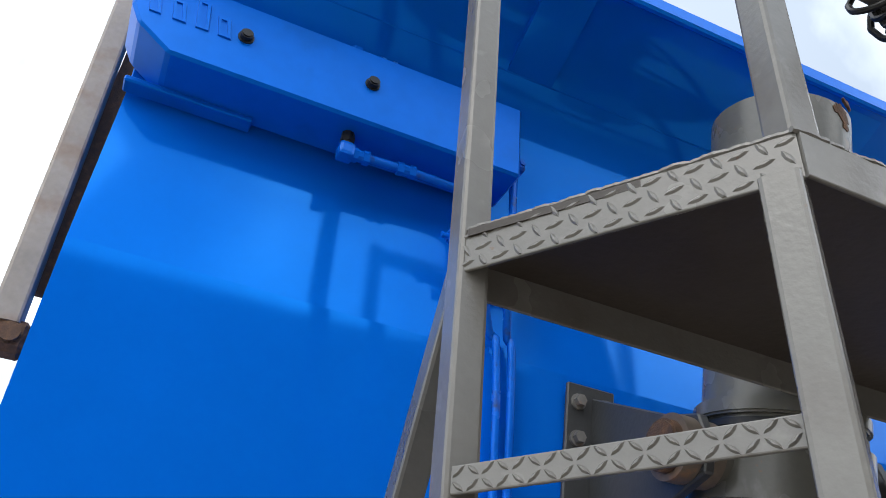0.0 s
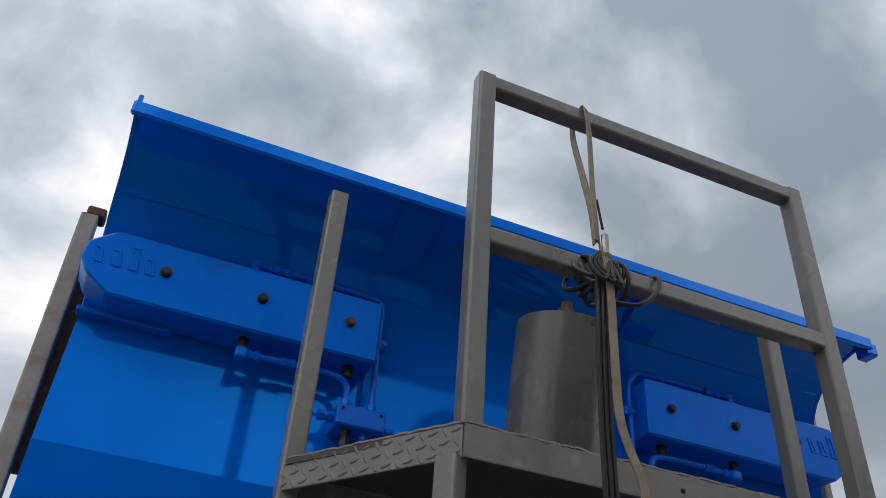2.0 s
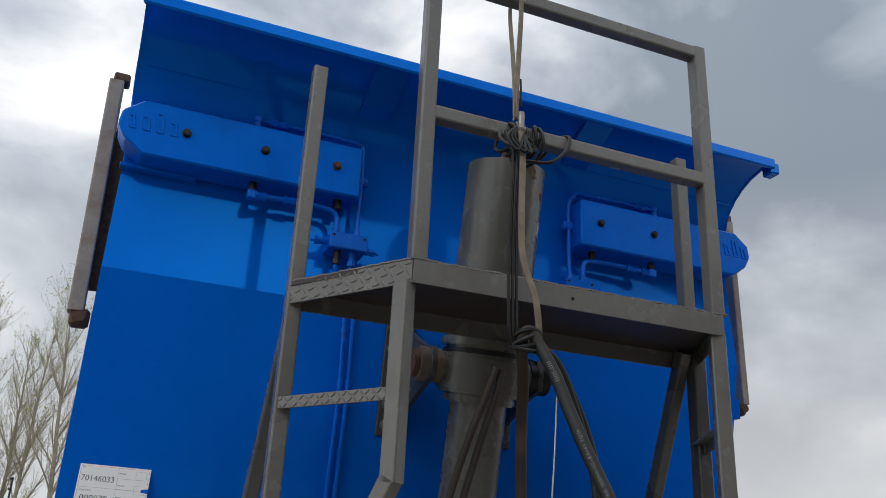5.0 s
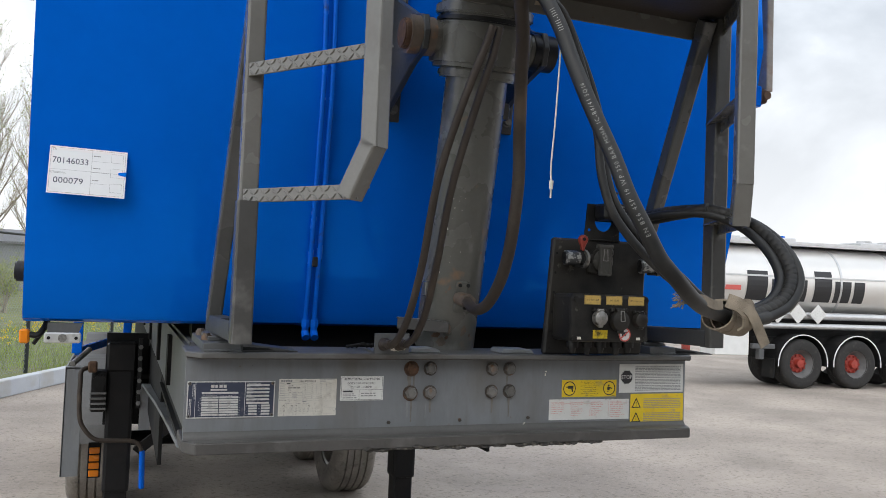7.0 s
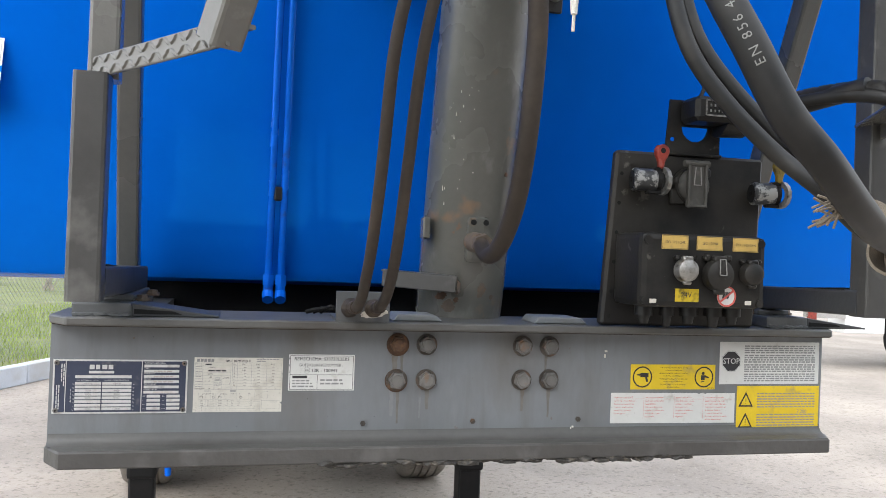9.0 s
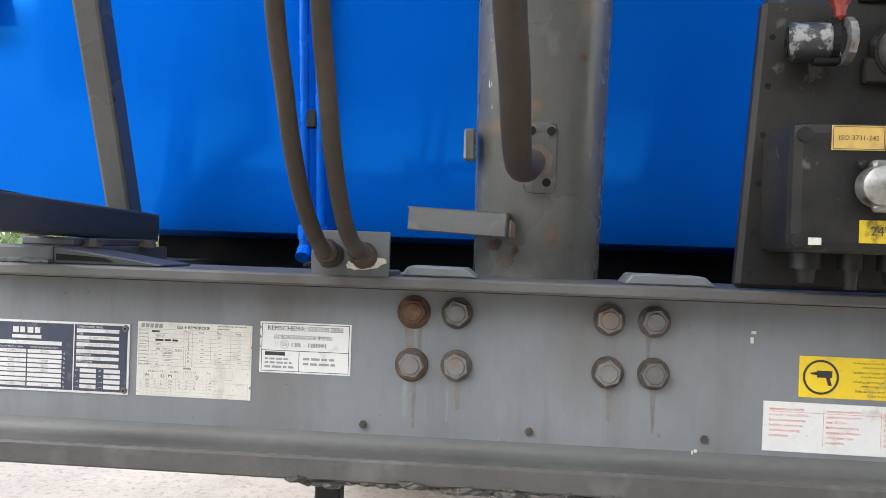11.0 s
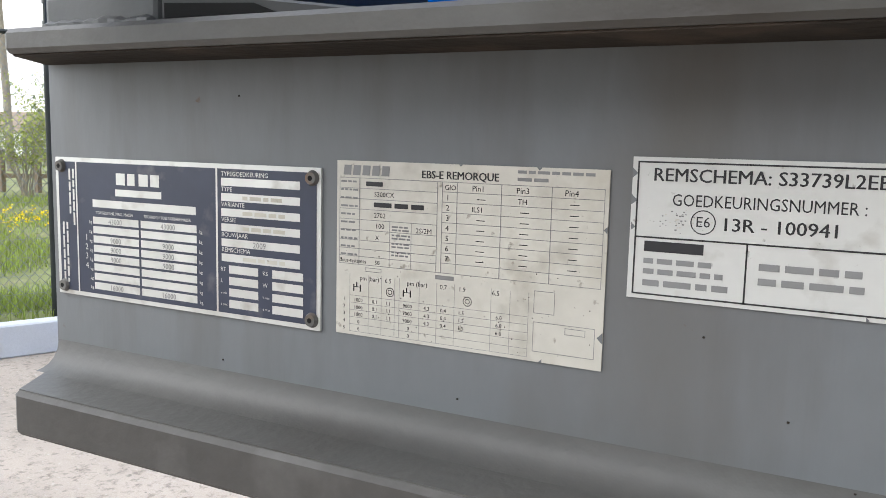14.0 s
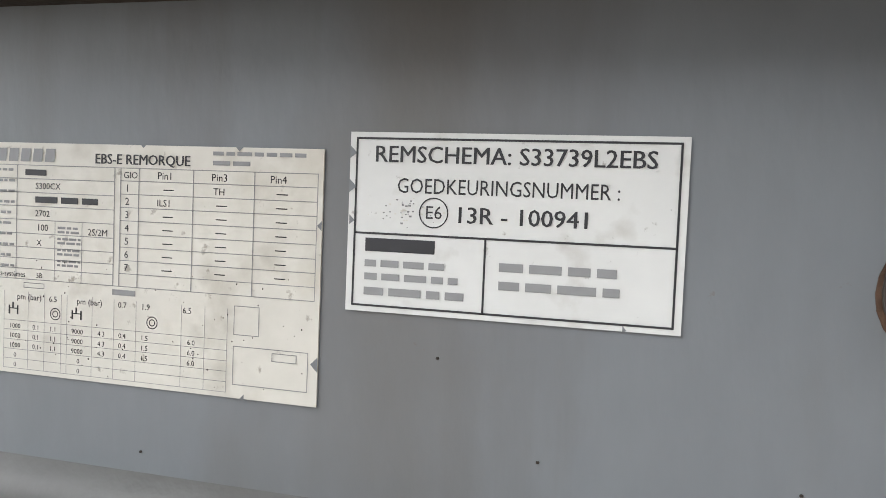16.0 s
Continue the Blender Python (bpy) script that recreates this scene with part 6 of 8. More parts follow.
def flap(x, z, r, mat, name, label):
    f = part(name, merge(moved(lathe([(0, 0.016), (r * 0.55, 0.015), (r * 0.9, 0.010), (r, 0.0), (r, -0.008), (0, -0.008)], 26), Matrix.Translation((x, -0.185, z)) @ pose(0, 0, 0, 90, 0, 0)),
                         box((x, -0.186, z + r * 0.95), (r * 0.9, 0.016, r * 0.5), 0.003), box((x, -0.188, z - r * 1.0), (r * 0.75, 0.01, r * 0.4), 0.003)), mat, panel, label, smooth=True)
    for s in (-1, 1):
        part("hinge_ear", box((x + s * r * 0.75, -0.178, z + r * 1.05), (r * 0.4, 0.016, r * 0.4), 0.003), BLACK_PLASTIC, f)
    return f


flap(0.318, 1.849, 0.023, CHROME, "socket_flap", "bare worn aluminium socket flap")
f2 = flap(0.386, 1.842, 0.031, BLACK_PLASTIC, "socket_flap", "black socket flap with wire clip")
part("wire_clip", merge(*[rod(a, b, 0.0012, 6) for a, b in (((0.380, -0.200, 1.872), (0.379, -0.203, 1.842)), ((0.392, -0.200, 1.872), (0.393, -0.203, 1.842)), ((0.379, -0.203, 1.842), (0.393, -0.203, 1.842)), ((0.380, -0.200, 1.872), (0.392, -0.200, 1.872)))]), PLATE_DULL, f2)
flap(0.458, 1.846, 0.023, BLACK_PLASTIC, "socket_flap", "black plastic socket flap")
v24 = part("voltage_label", box((0.329, -0.1705, 1.801), (0.050, 0.0012, 0.025), 0.0003), LABEL_DIRTY, panel, "worn dirty yellow voltage label")
tm = text_mesh("24V", 0.010, 'CENTER')
tm.transform(Matrix.Translation((0.327, -0.1715, 1.797)) @ pose(0, 0, 0, 90, 0, 0))
part("label_text", tm, INK, v24)
nr = part("no_entry_label", moved(lathe([(0, 0.001), (0.0205, 0.001), (0.0205, 0)], 26), Matrix.Translation((0.414, -0.1702, 1.801)) @ pose(0, 0, 0, 90, 0, 0)), STICKER_WHITE, panel, "round red and white prohibition label")
part("red_ring", merge(ring((0.414, -0.1715, 1.801), (0, 1, 0), 0.0170, 0.0205, 0.0006, 26), moved(box((0, 0, 0), (0.036, 0.0006, 0.0036)), Matrix.Translation((0.414, -0.1717, 1.801)) @ pose(0, 0, 0, 0, -38, 0))), INK_RED, nr)
part("palm_sign", merge(*[moved(box((0, 0, 0), (0.004, 0.0004, 0.014)), Matrix.Translation((0.408 + 0.005 * k, -0.1713, 1.803)) @ pose(0, 0, 0, 0, 20, 0)) for k in range(3)]), INK, nr)
for x in (0.258, 0.462):
    part("white_tag", box((x, -0.1703, 1.789), (0.014, 0.001, 0.008), 0.0003), STICKER_GREY, panel)
for x, z in ((0.244, 1.905), (0.487, 1.905), (0.240, 1.790), (0.487, 1.788)):
    part("box_screw", rod((x, -0.168, z), (x, -0.1725, z), 0.008, 12), BLACK_PLASTIC, panel)
for z in (1.75, 1.80, 1.86, 1.92, 1.98, 2.04):
    part("edge_hole", rod((0.221 + (z - 1.73) * 0.06, -0.0555, z), (0.221 + (z - 1.73) * 0.06, -0.0545, z), 0.004, 8), UNDER_BLACK, panel)


COUPLING = material("chipped_coupling_paint", (0.030, 0.031, 0.033), rough=0.45, var=0.25, scale=40)
weather(COUPLING, (0.30, 0.30, 0.285), 42, 0.52, 0.58, 0.85)
DUSTY_LID = material("dusty_grey_lid", (0.060, 0.058, 0.052), rough=0.6, spec=0.3, var=0.2, scale=30, fine=160, stain=(0.10, 0.095, 0.085), stain_amount=0.25, stain_scale=40)


def air_coupling(x, z, knob):
    c = part("air_coupling", merge(rod((x - 0.040, -0.085, z), (x + 0.004, -0.094, z), 0.0225, 22, bev=0.003), rod((x - 0.043, -0.084, z), (x - 0.030, -0.087, z), 0.0235, 22, bev=0.002), rod((x, -0.055, z), (x, -0.09, z), 0.017, 12)), COUPLING, panel, "chipped black and bare metal air coupling head", smooth=True)
    part("coupling_face", merge(rod((x - 0.0445, -0.0838, z), (x - 0.0425, -0.0842, z), 0.019, 18), rod((x - 0.0465, -0.0838, z), (x - 0.0440, -0.0840, z), 0.005, 8)), UNDER_BLACK, c)
    part("collar", merge(rod((x + 0.004, -0.094, z), (x + 0.012, -0.096, z), 0.0205, 16), box((x + 0.004, -0.094, z + 0.020), (0.018, 0.022, 0.010), 0.002), box((x - 0.002, -0.094, z - 0.024), (0.030, 0.016, 0.008), 0.002)), UNDER_BLACK, c)
    part("coupling_seal", ring((x + 0.0165, -0.0965, z - 0.001), (1, 0.1, 0), 0.018, 0.0285, 0.009, 14), CHROME, c, "ragged bare metal seal ring")
    k = x + 0.008
    kn = prism([(k - 0.004, z + 0.022), (k + 0.006, z + 0.022), (k + 0.007, z + 0.036), (k + 0.017, z + 0.052), (k + 0.018, z + 0.062), (k + 0.010, z + 0.071), (k - 0.002, z + 0.072), (k - 0.011, z + 0.066), (k - 0.013, z + 0.054), (k - 0.005, z + 0.038)], -0.110, -0.092, "y", bev=0.004)
    kb = part("coupling_knob", kn, knob, c, "red plastic release knob" if knob is RED else "dirty yellow release knob")
    part("knob_hollow", rod((k + 0.001, -0.1105, z + 0.058), (k + 0.001, -0.1095, z + 0.058), 0.0055, 12), UNDER_BLACK, kb)


air_coupling(0.292, 2.026, RED)
air_coupling(0.562, 2.012, DIRTY_YELLOW)
fl = part("socket_housing", merge(moved(lathe([(0, 0.016), (0.036, 0.016), (0.038, 0.012), (0.038, 0.0), (0, 0.0)], 26), Matrix.Translation((0.390, -0.055, 2.022)) @ pose(0, 0, 0, 90, 0, 0)), box((0.360, -0.062, 1.998), (0.032, 0.014, 0.032), 0.003), box((0.424, -0.064, 2.050), (0.020, 0.016, 0.020), 0.005), box((0.357, -0.064, 2.030), (0.014, 0.016, 0.022), 0.005)), BLACK_PLASTIC, panel, smooth=True)
part("lid", moved(lathe([(0, 0.008), (0.030, 0.007), (0.0345, 0.003), (0.035, 0.0), (0, 0.0)], 28), Matrix.Translation((0.393, -0.071, 2.022)) @ pose(0, 0, 0, 88, 0, 0)), DUSTY_LID, fl, "dusty grey round socket lid", smooth=True)
part("latch_tongue", prism([(0.369, 1.977), (0.411, 1.975), (0.413, 2.062), (0.373, 2.064)], -0.086, -0.0795, "y", bev=0.002), DUSTY_LID, fl)
part("latch_frame", merge(box((0.3725, -0.088, 2.020), (0.006, 0.009, 0.086), 0.002), box((0.4105, -0.088, 2.020), (0.006, 0.009, 0.086), 0.002), box((0.390, -0.0875, 1.979), (0.040, 0.008, 0.007), 0.002), rod((0.364, -0.082, 2.066), (0.420, -0.082, 2.066), 0.007, 12)), DUSTY_LID, fl)
part("latch_wire", merge(*[rod(a, b, 0.0011, 6) for a, b in (((0.386, -0.090, 2.058), (0.383, -0.091, 2.022)), ((0.397, -0.090, 2.058), (0.399, -0.091, 2.022)), ((0.383, -0.091, 2.022), (0.399, -0.091, 2.022)))]), PLATE_DULL, fl)
# cable plug parked above the panel
half = [(0.404 + 0.031 * math.cos(radians(-180 * k / 14)), 2.146 + 0.031 * math.sin(radians(-180 * k / 14))) for k in range(15)]
part("plug_plate", merge(prism([(0.337, 2.088), (0.462, 2.088), (0.462, 2.146)] + half + [(0.342, 2.146)], -0.05, -0.044, "y"),
                         prism([(0.342, 2.146), (0.462, 2.146), (0.462, 2.20), (0.346, 2.20)], -0.05, -0.044, "y"),
                         span(0.340, 0.462, -0.062, -0.044, 2.084, 2.090, 0.002)), BLACK_PLASTIC, panel, "bent black plate with a half-round opening")
part("plate_hole", rod((0.352, -0.0503, 2.118), (0.352, -0.0497, 2.118), 0.0045, 12), BLUE_DULL, panel)
plug = part("plug_body", merge(box((0.412, -0.085, 2.174), (0.092, 0.07, 0.050), 0.008), rod((0.445, -0.075, 2.158), (0.50, -0.075, 2.15), 0.034, 18, 0.024)), BLACK_PLASTIC, panel)
part("plug_frame", merge(box((0.418, -0.121, 2.190), (0.062, 0.003, 0.003)), box((0.418, -0.121, 2.160), (0.062, 0.003, 0.003)), box((0.386, -0.121, 2.175), (0.003, 0.003, 0.03)), box((0.450, -0.121, 2.175), (0.003, 0.003, 0.03))), CHROME, plug)
part("plug_pins", merge(*[box((0.396 + 0.0088 * i, -0.1215, 2.169 + 0.011 * j), (0.003, 0.003, 0.005)) for i in range(6) for j in range(2)]), CHROME, plug)
part("plug_clip", merge(*[rod(a, b, 0.004, 6) for a, b in (((0.385, -0.10, 2.20), (0.395, -0.10, 2.225)), ((0.395, -0.10, 2.225), (0.410, -0.10, 2.215)), ((0.41, -0.10, 2.215), (0.418, -0.10, 2.235)))]), BLACK_PLASTIC, plug)

# ---- hoses ----
main_hose = thing("hydraulic_hose", (-0.05, 0.0, 1.9), "thick dusty black hydraulic hose tied to the platform and looped", "hose")
HP = [(-0.045, -0.03, 1.886), (-0.054, -0.09, 1.868), (-0.064, -0.165, 1.864), (-0.068, -0.235, 1.884), (-0.071, -0.30, 1.93), (-0.077, -0.355, 1.985), (-0.082, -0.40, 2.07), (-0.085, -0.43, 2.20), (-0.099, -0.455, 2.30), (-0.137, -0.53, 2.42), (-0.180, -0.62, 2.50), (-0.222, -0.69, 2.555), (-0.230, -0.71, 2.590), (-0.212, -0.72, 2.602), (-0.192, -0.73, 2.565)]
HQ = [(-0.192, -0.73, 2.565), (-0.168, -0.765, 2.49), (-0.15, -0.80, 2.40), (-0.132, -0.848, 2.30), (-0.108, -0.894, 2.20), (-0.092, -0.928, 2.12), (-0.068, -0.947, 2.06), (-0.036, -0.956, 2.0), (0.006, -0.955, 1.96), (0.075, -0.915, 1.925), (0.15, -0.86, 1.904), (0.240, -0.80, 1.89)]
HL = [(0.240, -0.80, 1.89), (0.33, -0.765, 1.874), (0.432, -0.735, 1.884), (0.520, -0.715, 1.916), (0.574, -0.69, 1.970), (0.592, -0.65, 2.028), (0.596, -0.585, 2.084), (0.576, -0.515, 2.130), (0.526, -0.445, 2.158), (0.476, -0.33, 2.160), (0.455, -0.20, 2.148)]
part("riser", sweep(HP, 0.0158, 14, 6), HOSE_BROWN, main_hose, "brown dusty riser hose", smooth=True)
part("hanging_run", sweep(HQ + HL[1:3], 0.0163, 16, 7), RUBBER, main_hose, smooth=True)


def hose_text(s, pts, u0, size, r, lift, mat, owner):
    """Lettering along a hose, letter by letter, on the side that faces the yard."""
    path = smooth_path(pts, 12)
    ds = [0.0]
    for a, b in zip(path, path[1:]):
        ds.append(ds[-1] + (b - a).length)
    pos = u0
    out = bmesh.new()
    for ch in s:
        if ch == " ":
            pos += size * 0.6
            continue
        tm = text_mesh(ch, size)
        if not tm.verts:
            tm.free()
            continue
        w = max(v.co.x for v in tm.verts)
        k = 0
        while k < len(ds) - 2 and ds[k + 1] < pos + w / 2:
            k += 1
        f = (pos + w / 2 - ds[k]) / max(ds[k + 1] - ds[k], 1e-6)
        c = path[k].lerp(path[k + 1], min(max(f, 0), 1))
        tang = (path[k] - path[k + 1]).normalized()
        out_dir = (Vector((-0.55, -1, -0.05)) - tang * Vector((-0.55, -1, -0.05)).dot(tang)).normalized()
        up = out_dir.cross(tang).normalized()
        m = Matrix((tang, up, out_dir)).transposed().to_4x4()
        m.translation = c
        # bend the glyph round the hose
        for v in tm.verts:
            a = (v.co.y - size * 0.35) / r
            v.co = Vector((v.co.x - w / 2, math.sin(a) * (r + lift), math.cos(a) * (r + lift)))
        tm.transform(m)
        out = merge(out, tm)
        pos += w + size * 0.30
    return part("hose_print", out, mat, owner)


# the print reads from below upwards
hose_text("EN 856 4SP 19 WP 350 BAR MSHA IC-84/41 3Q16"[::-1], HQ, 0.245, 0.0086, 0.0163, 0.0006, HOSE_INK, main_hose)
hose_text("IIIII-IIII"[::-1], HQ, 0.055, 0.0105, 0.0163, 0.0006, HOSE_INK, main_hose)

loop = thing("cable_loop", (0.3, -0.8, 1.9), "coil of black spiral-wrapped cables and hoses tied with webbing", "cable coil")


def shifted(pts, dx, dy, dz, grow=0.0):
    return [(x + dx + grow * (x - 0.40), y + dy, z + dz + grow * (z - 2.01) * (0.9 if z < 2.01 else 0.15)) for x, y, z in pts]


part("loop_hose", sweep(HL[1:], 0.0125, 14, 6), RUBBER, loop, smooth=True)
wrapped = smooth_path(shifted(HL, -0.008, 0.012, 0.004, -0.05), 30)
part("wrapped_cable", sweep(wrapped, 0.0185, 14, 0, wrap=7), BLACK_PLASTIC, loop, "spiral-wrapped cable", smooth=True)
part("inner_cable", sweep(shifted(HL, -0.016, 0.024, 0.000, -0.14), 0.0125, 12, 6), RUBBER, loop, smooth=True)
part("plug_cable", sweep([(0.49, -0.075, 2.152), (0.495, -0.12, 2.15), (0.462, -0.22, 2.148), (0.466, -0.33, 2.156), (0.50, -0.43, 2.168)], 0.017, 12, 6), RUBBER, loop, smooth=True)
TC = [(-0.188, -0.715, 2.575), (-0.128, -0.710, 2.535), (-0.088, -0.705, 2.46), (-0.054, -0.705, 2.37), (-0.032, -0.712, 2.28), (-0.026, -0.72, 2.20), (-0.008, -0.735, 2.12), (0.030, -0.75, 2.06), (0.085, -0.77, 2.0), (0.128, -0.80, 1.955), (0.19, -0.79, 1.915), (0.25, -0.79, 1.89), (0.33, -0.75, 1.88)]
for dx, dy, dz in ((0.0, 0.0, -0.006), (0.016, 0.012, 0.012)):
    part("thin_cable", sweep([(x + dx * min(1, (2.6 - z) * 4), y + dy, z + dz * min(1, (2.6 - z) * 4)) for x, y, z in TC], 0.0098, 10, 6), RUBBER, loop, smooth=True)
tie = thing("webbing_tie", (0.27, -0.83, 1.88), "frayed dirty webbing strap knotted round the hoses", "strap")
random.seed(9)
hose_dir = (Vector(HL[1]) - Vector(HL[0])).normalized()
across_a = hose_dir.cross(Vector((0, 0, 1))).normalized()
across_b = across_a.cross(hose_dir)
for k, (off, lean, w, r) in enumerate(((-0.020, 0.40, 0.034, 0.0345), (0.004, -0.30, 0.034, 0.036), (0.026, 0.35, 0.034, 0.036), (0.044, -0.2, 0.030, 0.033))):
    c = Vector(HL[0]) + hose_dir * (off + 0.036) + Vector((0, 0.006, 0.0))
    pts = [c + across_a * (r * math.cos(a) * 0.95) + across_b * (r * math.sin(a)) + hose_dir * (lean * r * math.sin(a + 0.6)) for a in [math.pi * 2 * j / 12 for j in range(13)]]
    part("wrap", band(pts, w, 0.0035, hose_dir), WEBBING, tie)
part("knot", strap([(0.232, -0.832, 1.922), (0.254, -0.846, 1.912), (0.274, -0.849, 1.894), (0.282, -0.842, 1.868), (0.276, -0.828, 1.855)], 0.032, 0.005), WEBBING, tie)
part("tail", strap([(0.252, -0.842, 1.918), (0.274, -0.853, 1.902), (0.289, -0.856, 1.880), (0.304, -0.855, 1.855), (0.322, -0.852, 1.826)], 0.025, 0.003), WEBBING, tie)
part("short_tail", strap([(0.262, -0.838, 1.912), (0.295, -0.832, 1.912), (0.318, -0.816, 1.897), (0.326, -0.806, 1.872)], 0.028, 0.003), WEBBING, tie)
part("lead_end", strap([(0.215, -0.838, 1.912), (0.165, -0.872, 1.912), (0.115, -0.900, 1.922), (0.085, -0.908, 1.924)], 0.020, 0.003), WEBBING, tie)
part("frayed_end", merge(*[sweep([(0.088, -0.908, 1.924 + random.uniform(-0.008, 0.008)), (0.070, -0.905, 1.924 + random.uniform(-0.012, 0.012)), (0.05 + random.uniform(-0.012, 0.012), -0.898 + random.uniform(-0.01, 0.01), 1.920 + random.uniform(-0.018, 0.014))], 0.0013, 5, 3) for _ in range(16)]), WEBBING, tie, "frayed pale webbing end")

for k, (x, pts) in enumerate(((-0.302, [(-0.302, -0.06, 1.756), (-0.298, -0.11, 1.760), (-0.297, -0.165, 1.780), (-0.298, -0.215, 1.815), (-0.298, -0.26, 1.86), (-0.298, -0.30, 1.92), (-0.298, -0.345, 2.0), (-0.294, -0.41, 2.18), (-0.262, -0.46, 2.35), (-0.220, -0.50, 2.50), (-0.208, -0.515, 2.55)]),
                              (-0.258, [(-0.258, -0.06, 1.756), (-0.256, -0.115, 1.762), (-0.256, -0.18, 1.785), (-0.256, -0.225, 1.82), (-0.256, -0.26, 1.86), (-0.256, -0.295, 1.92), (-0.256, -0.335, 2.0), (-0.250, -0.40, 2.18), (-0.222, -0.45, 2.35), (-0.196, -0.49, 2.48), (-0.188, -0.51, 2.55)]))):
    hz = thing("brake_hose", (x, -0.04, 1.75), "brown dusty rubber hydraulic hose rising beside the hoist", "hose", "brake hoses")
    part("hose_run", sweep(pts, 0.0098, 12, 6), HOSE_BROWN, hz, smooth=True)
    part("hose_collar", merge(rod(pts[0], pts[1], 0.0125, 12)), HOSE_BROWN, hz)

# ---- ratchet strap, cables and cord at the guard rail ----
rs = thing("ratchet_strap", (-0.2, -0.6, 3.7), "beige ratchet strap hung over the guard rail with a steel buckle", "strap")
RX = -0.209
part("front_web", strap([(RX + 0.012, FY + 0.0, 3.742), (RX + 0.010, FY - 0.028, 3.735), (RX + 0.006, FY - 0.045, 3.64), (RX - 0.02, FY - 0.085, 3.45), (RX - 0.045, FY - 0.125, 3.30), (RX - 0.055, FY - 0.145, 3.20)], 0.020, 0.003), WEBBING, rs)
part("rear_web", strap([(RX + 0.012, FY + 0.0, 3.740), (RX + 0.006, FY + 0.026, 3.735), (RX + 0.0, FY + 0.02, 3.66), (RX - 0.022, FY - 0.05, 3.47), (RX - 0.046, FY - 0.115, 3.31), (RX - 0.056, FY - 0.14, 3.20)], 0.020, 0.003), WEBBING, rs)
part("buckle", merge(box((RX - 0.044, FY - 0.157, 3.190), (0.016, 0.012, 0.056), 0.004), rod((RX - 0.056, FY - 0.153, 3.165), (RX - 0.032, FY - 0.153, 3.165), 0.008, 10)), CHROME, rs, "steel ratchet buckle")
part("pull_cord", rod((RX - 0.02, FY - 0.10, 3.36), (RX - 0.04, FY - 0.145, 3.24), 0.003, 6), UNDER_BLACK, rs)
part("lower_web", strap([(RX - 0.050, FY - 0.155, 3.185), (RX - 0.040, FY - 0.158, 3.10), (RX - 0.040, FY - 0.158, 2.95), (RX - 0.036, FY - 0.154, 2.82), (RX - 0.020, FY - 0.150, 2.76), (RX + 0.008, FY - 0.148, 2.69), (RX + 0.030, FY - 0.128, 2.60), (RX + 0.034, FY - 0.105, 2.555)], 0.018, 0.003), WEBBING, rs)
cb = thing("cable_bundle", (-0.2, -0.62, 3.2), "tangled grey cables looped over the middle rail", "cables")
random.seed(21)
for k in range(9):
    c = Vector((RX - 0.015 + 0.012 * k + random.uniform(-0.006, 0.006), FY - 0.012 + random.uniform(-0.008, 0.006), 3.212 + random.uniform(-0.012, 0.010)))
    rr, rz = random.uniform(0.034, 0.056), random.uniform(0.036, 0.062)
    tilt, skew_a = random.uniform(-0.45, 0.45), random.uniform(0, 6.28)
    pts = [c + Vector((tilt * rr * math.sin(a + skew_a) + 0.006 * math.sin(2 * a + k), rr * math.cos(a), rz * math.sin(a))) for a in [2 * math.pi * j / 9 for j in range(10)]]
    part("cable_turn", sweep(pts, 0.0054, 8, 4), RUBBER, cb, smooth=True)
part("cable_turn", sweep([(RX + 0.02, FY - 0.05, 3.13), (RX + 0.10, FY - 0.06, 3.14), (RX + 0.16, FY - 0.05, 3.20), (RX + 0.180, FY - 0.03, 3.255), (RX + 0.165, FY + 0.02, 3.265), (RX + 0.12, FY + 0.04, 3.20)], 0.0055, 8, 6), RUBBER, cb, smooth=True)
for k in range(3):
    a = k * 0.018
    part("cable_turn", sweep([(RX - 0.055 + a, FY - 0.045, 3.215), (RX - 0.075 + a * 1.5, FY - 0.09, 3.160 - a), (RX - 0.06 + a, FY - 0.125, 3.125 - a * 0.5), (RX - 0.01, FY - 0.12, 3.13 + a), (RX + 0.04, FY - 0.09, 3.15)], 0.0048, 8, 5), RUBBER, cb, smooth=True)
part("cable_knot", merge(*[sweep([(RX - 0.045, FY - 0.15, 3.18), (RX - 0.085 + 0.01 * k, FY - 0.16, 3.13), (RX - 0.06 + 0.02 * k, FY - 0.17, 3.09), (RX - 0.035, FY - 0.155, 3.15)], 0.0048, 7, 5) for k in range(3)]), RUBBER, cb)
for k in range(3):
    dx = 0.011 * k - 0.018
    part("hanging_cable", sweep([(RX - 0.045 + dx, FY - 0.150, 3.12), (RX - 0.050 + dx, FY - 0.148, 2.95), (RX - 0.048 + dx, FY - 0.140, 2.78), (RX - 0.042 + dx, FY - 0.135, 2.62), (RX - 0.036 + dx * 0.5, FY - 0.125, 2.57)], 0.0046, 8, 6), RUBBER, cb, smooth=True)
part("binding", merge(*[sweep([Vector((-0.215, -0.70, 2.565)) + Vector((0.03 * math.cos(a) * 1.2, 0.034 * math.sin(a), 0.016 * math.sin(a + k) + 0.008 * k)) for a in [2 * math.pi * j / 10 for j in range(11)]], 0.006, 7, 3) for k in range(4)]), RUBBER, cb, "black cable wound round the hose bend")
cord = thing("hanging_cord", (-0.12, -0.69, 2.5), "thin white knotted cord hanging from the hose", "cord")
part("cord_line", sweep([(-0.125, -0.70, 2.50), (-0.128, -0.70, 2.42), (-0.131, -0.695, 2.30), (-0.136, -0.692, 2.20), (-0.134, -0.692, 2.165)], 0.0019, 7, 6), ROPE_MAT, cord, smooth=True)
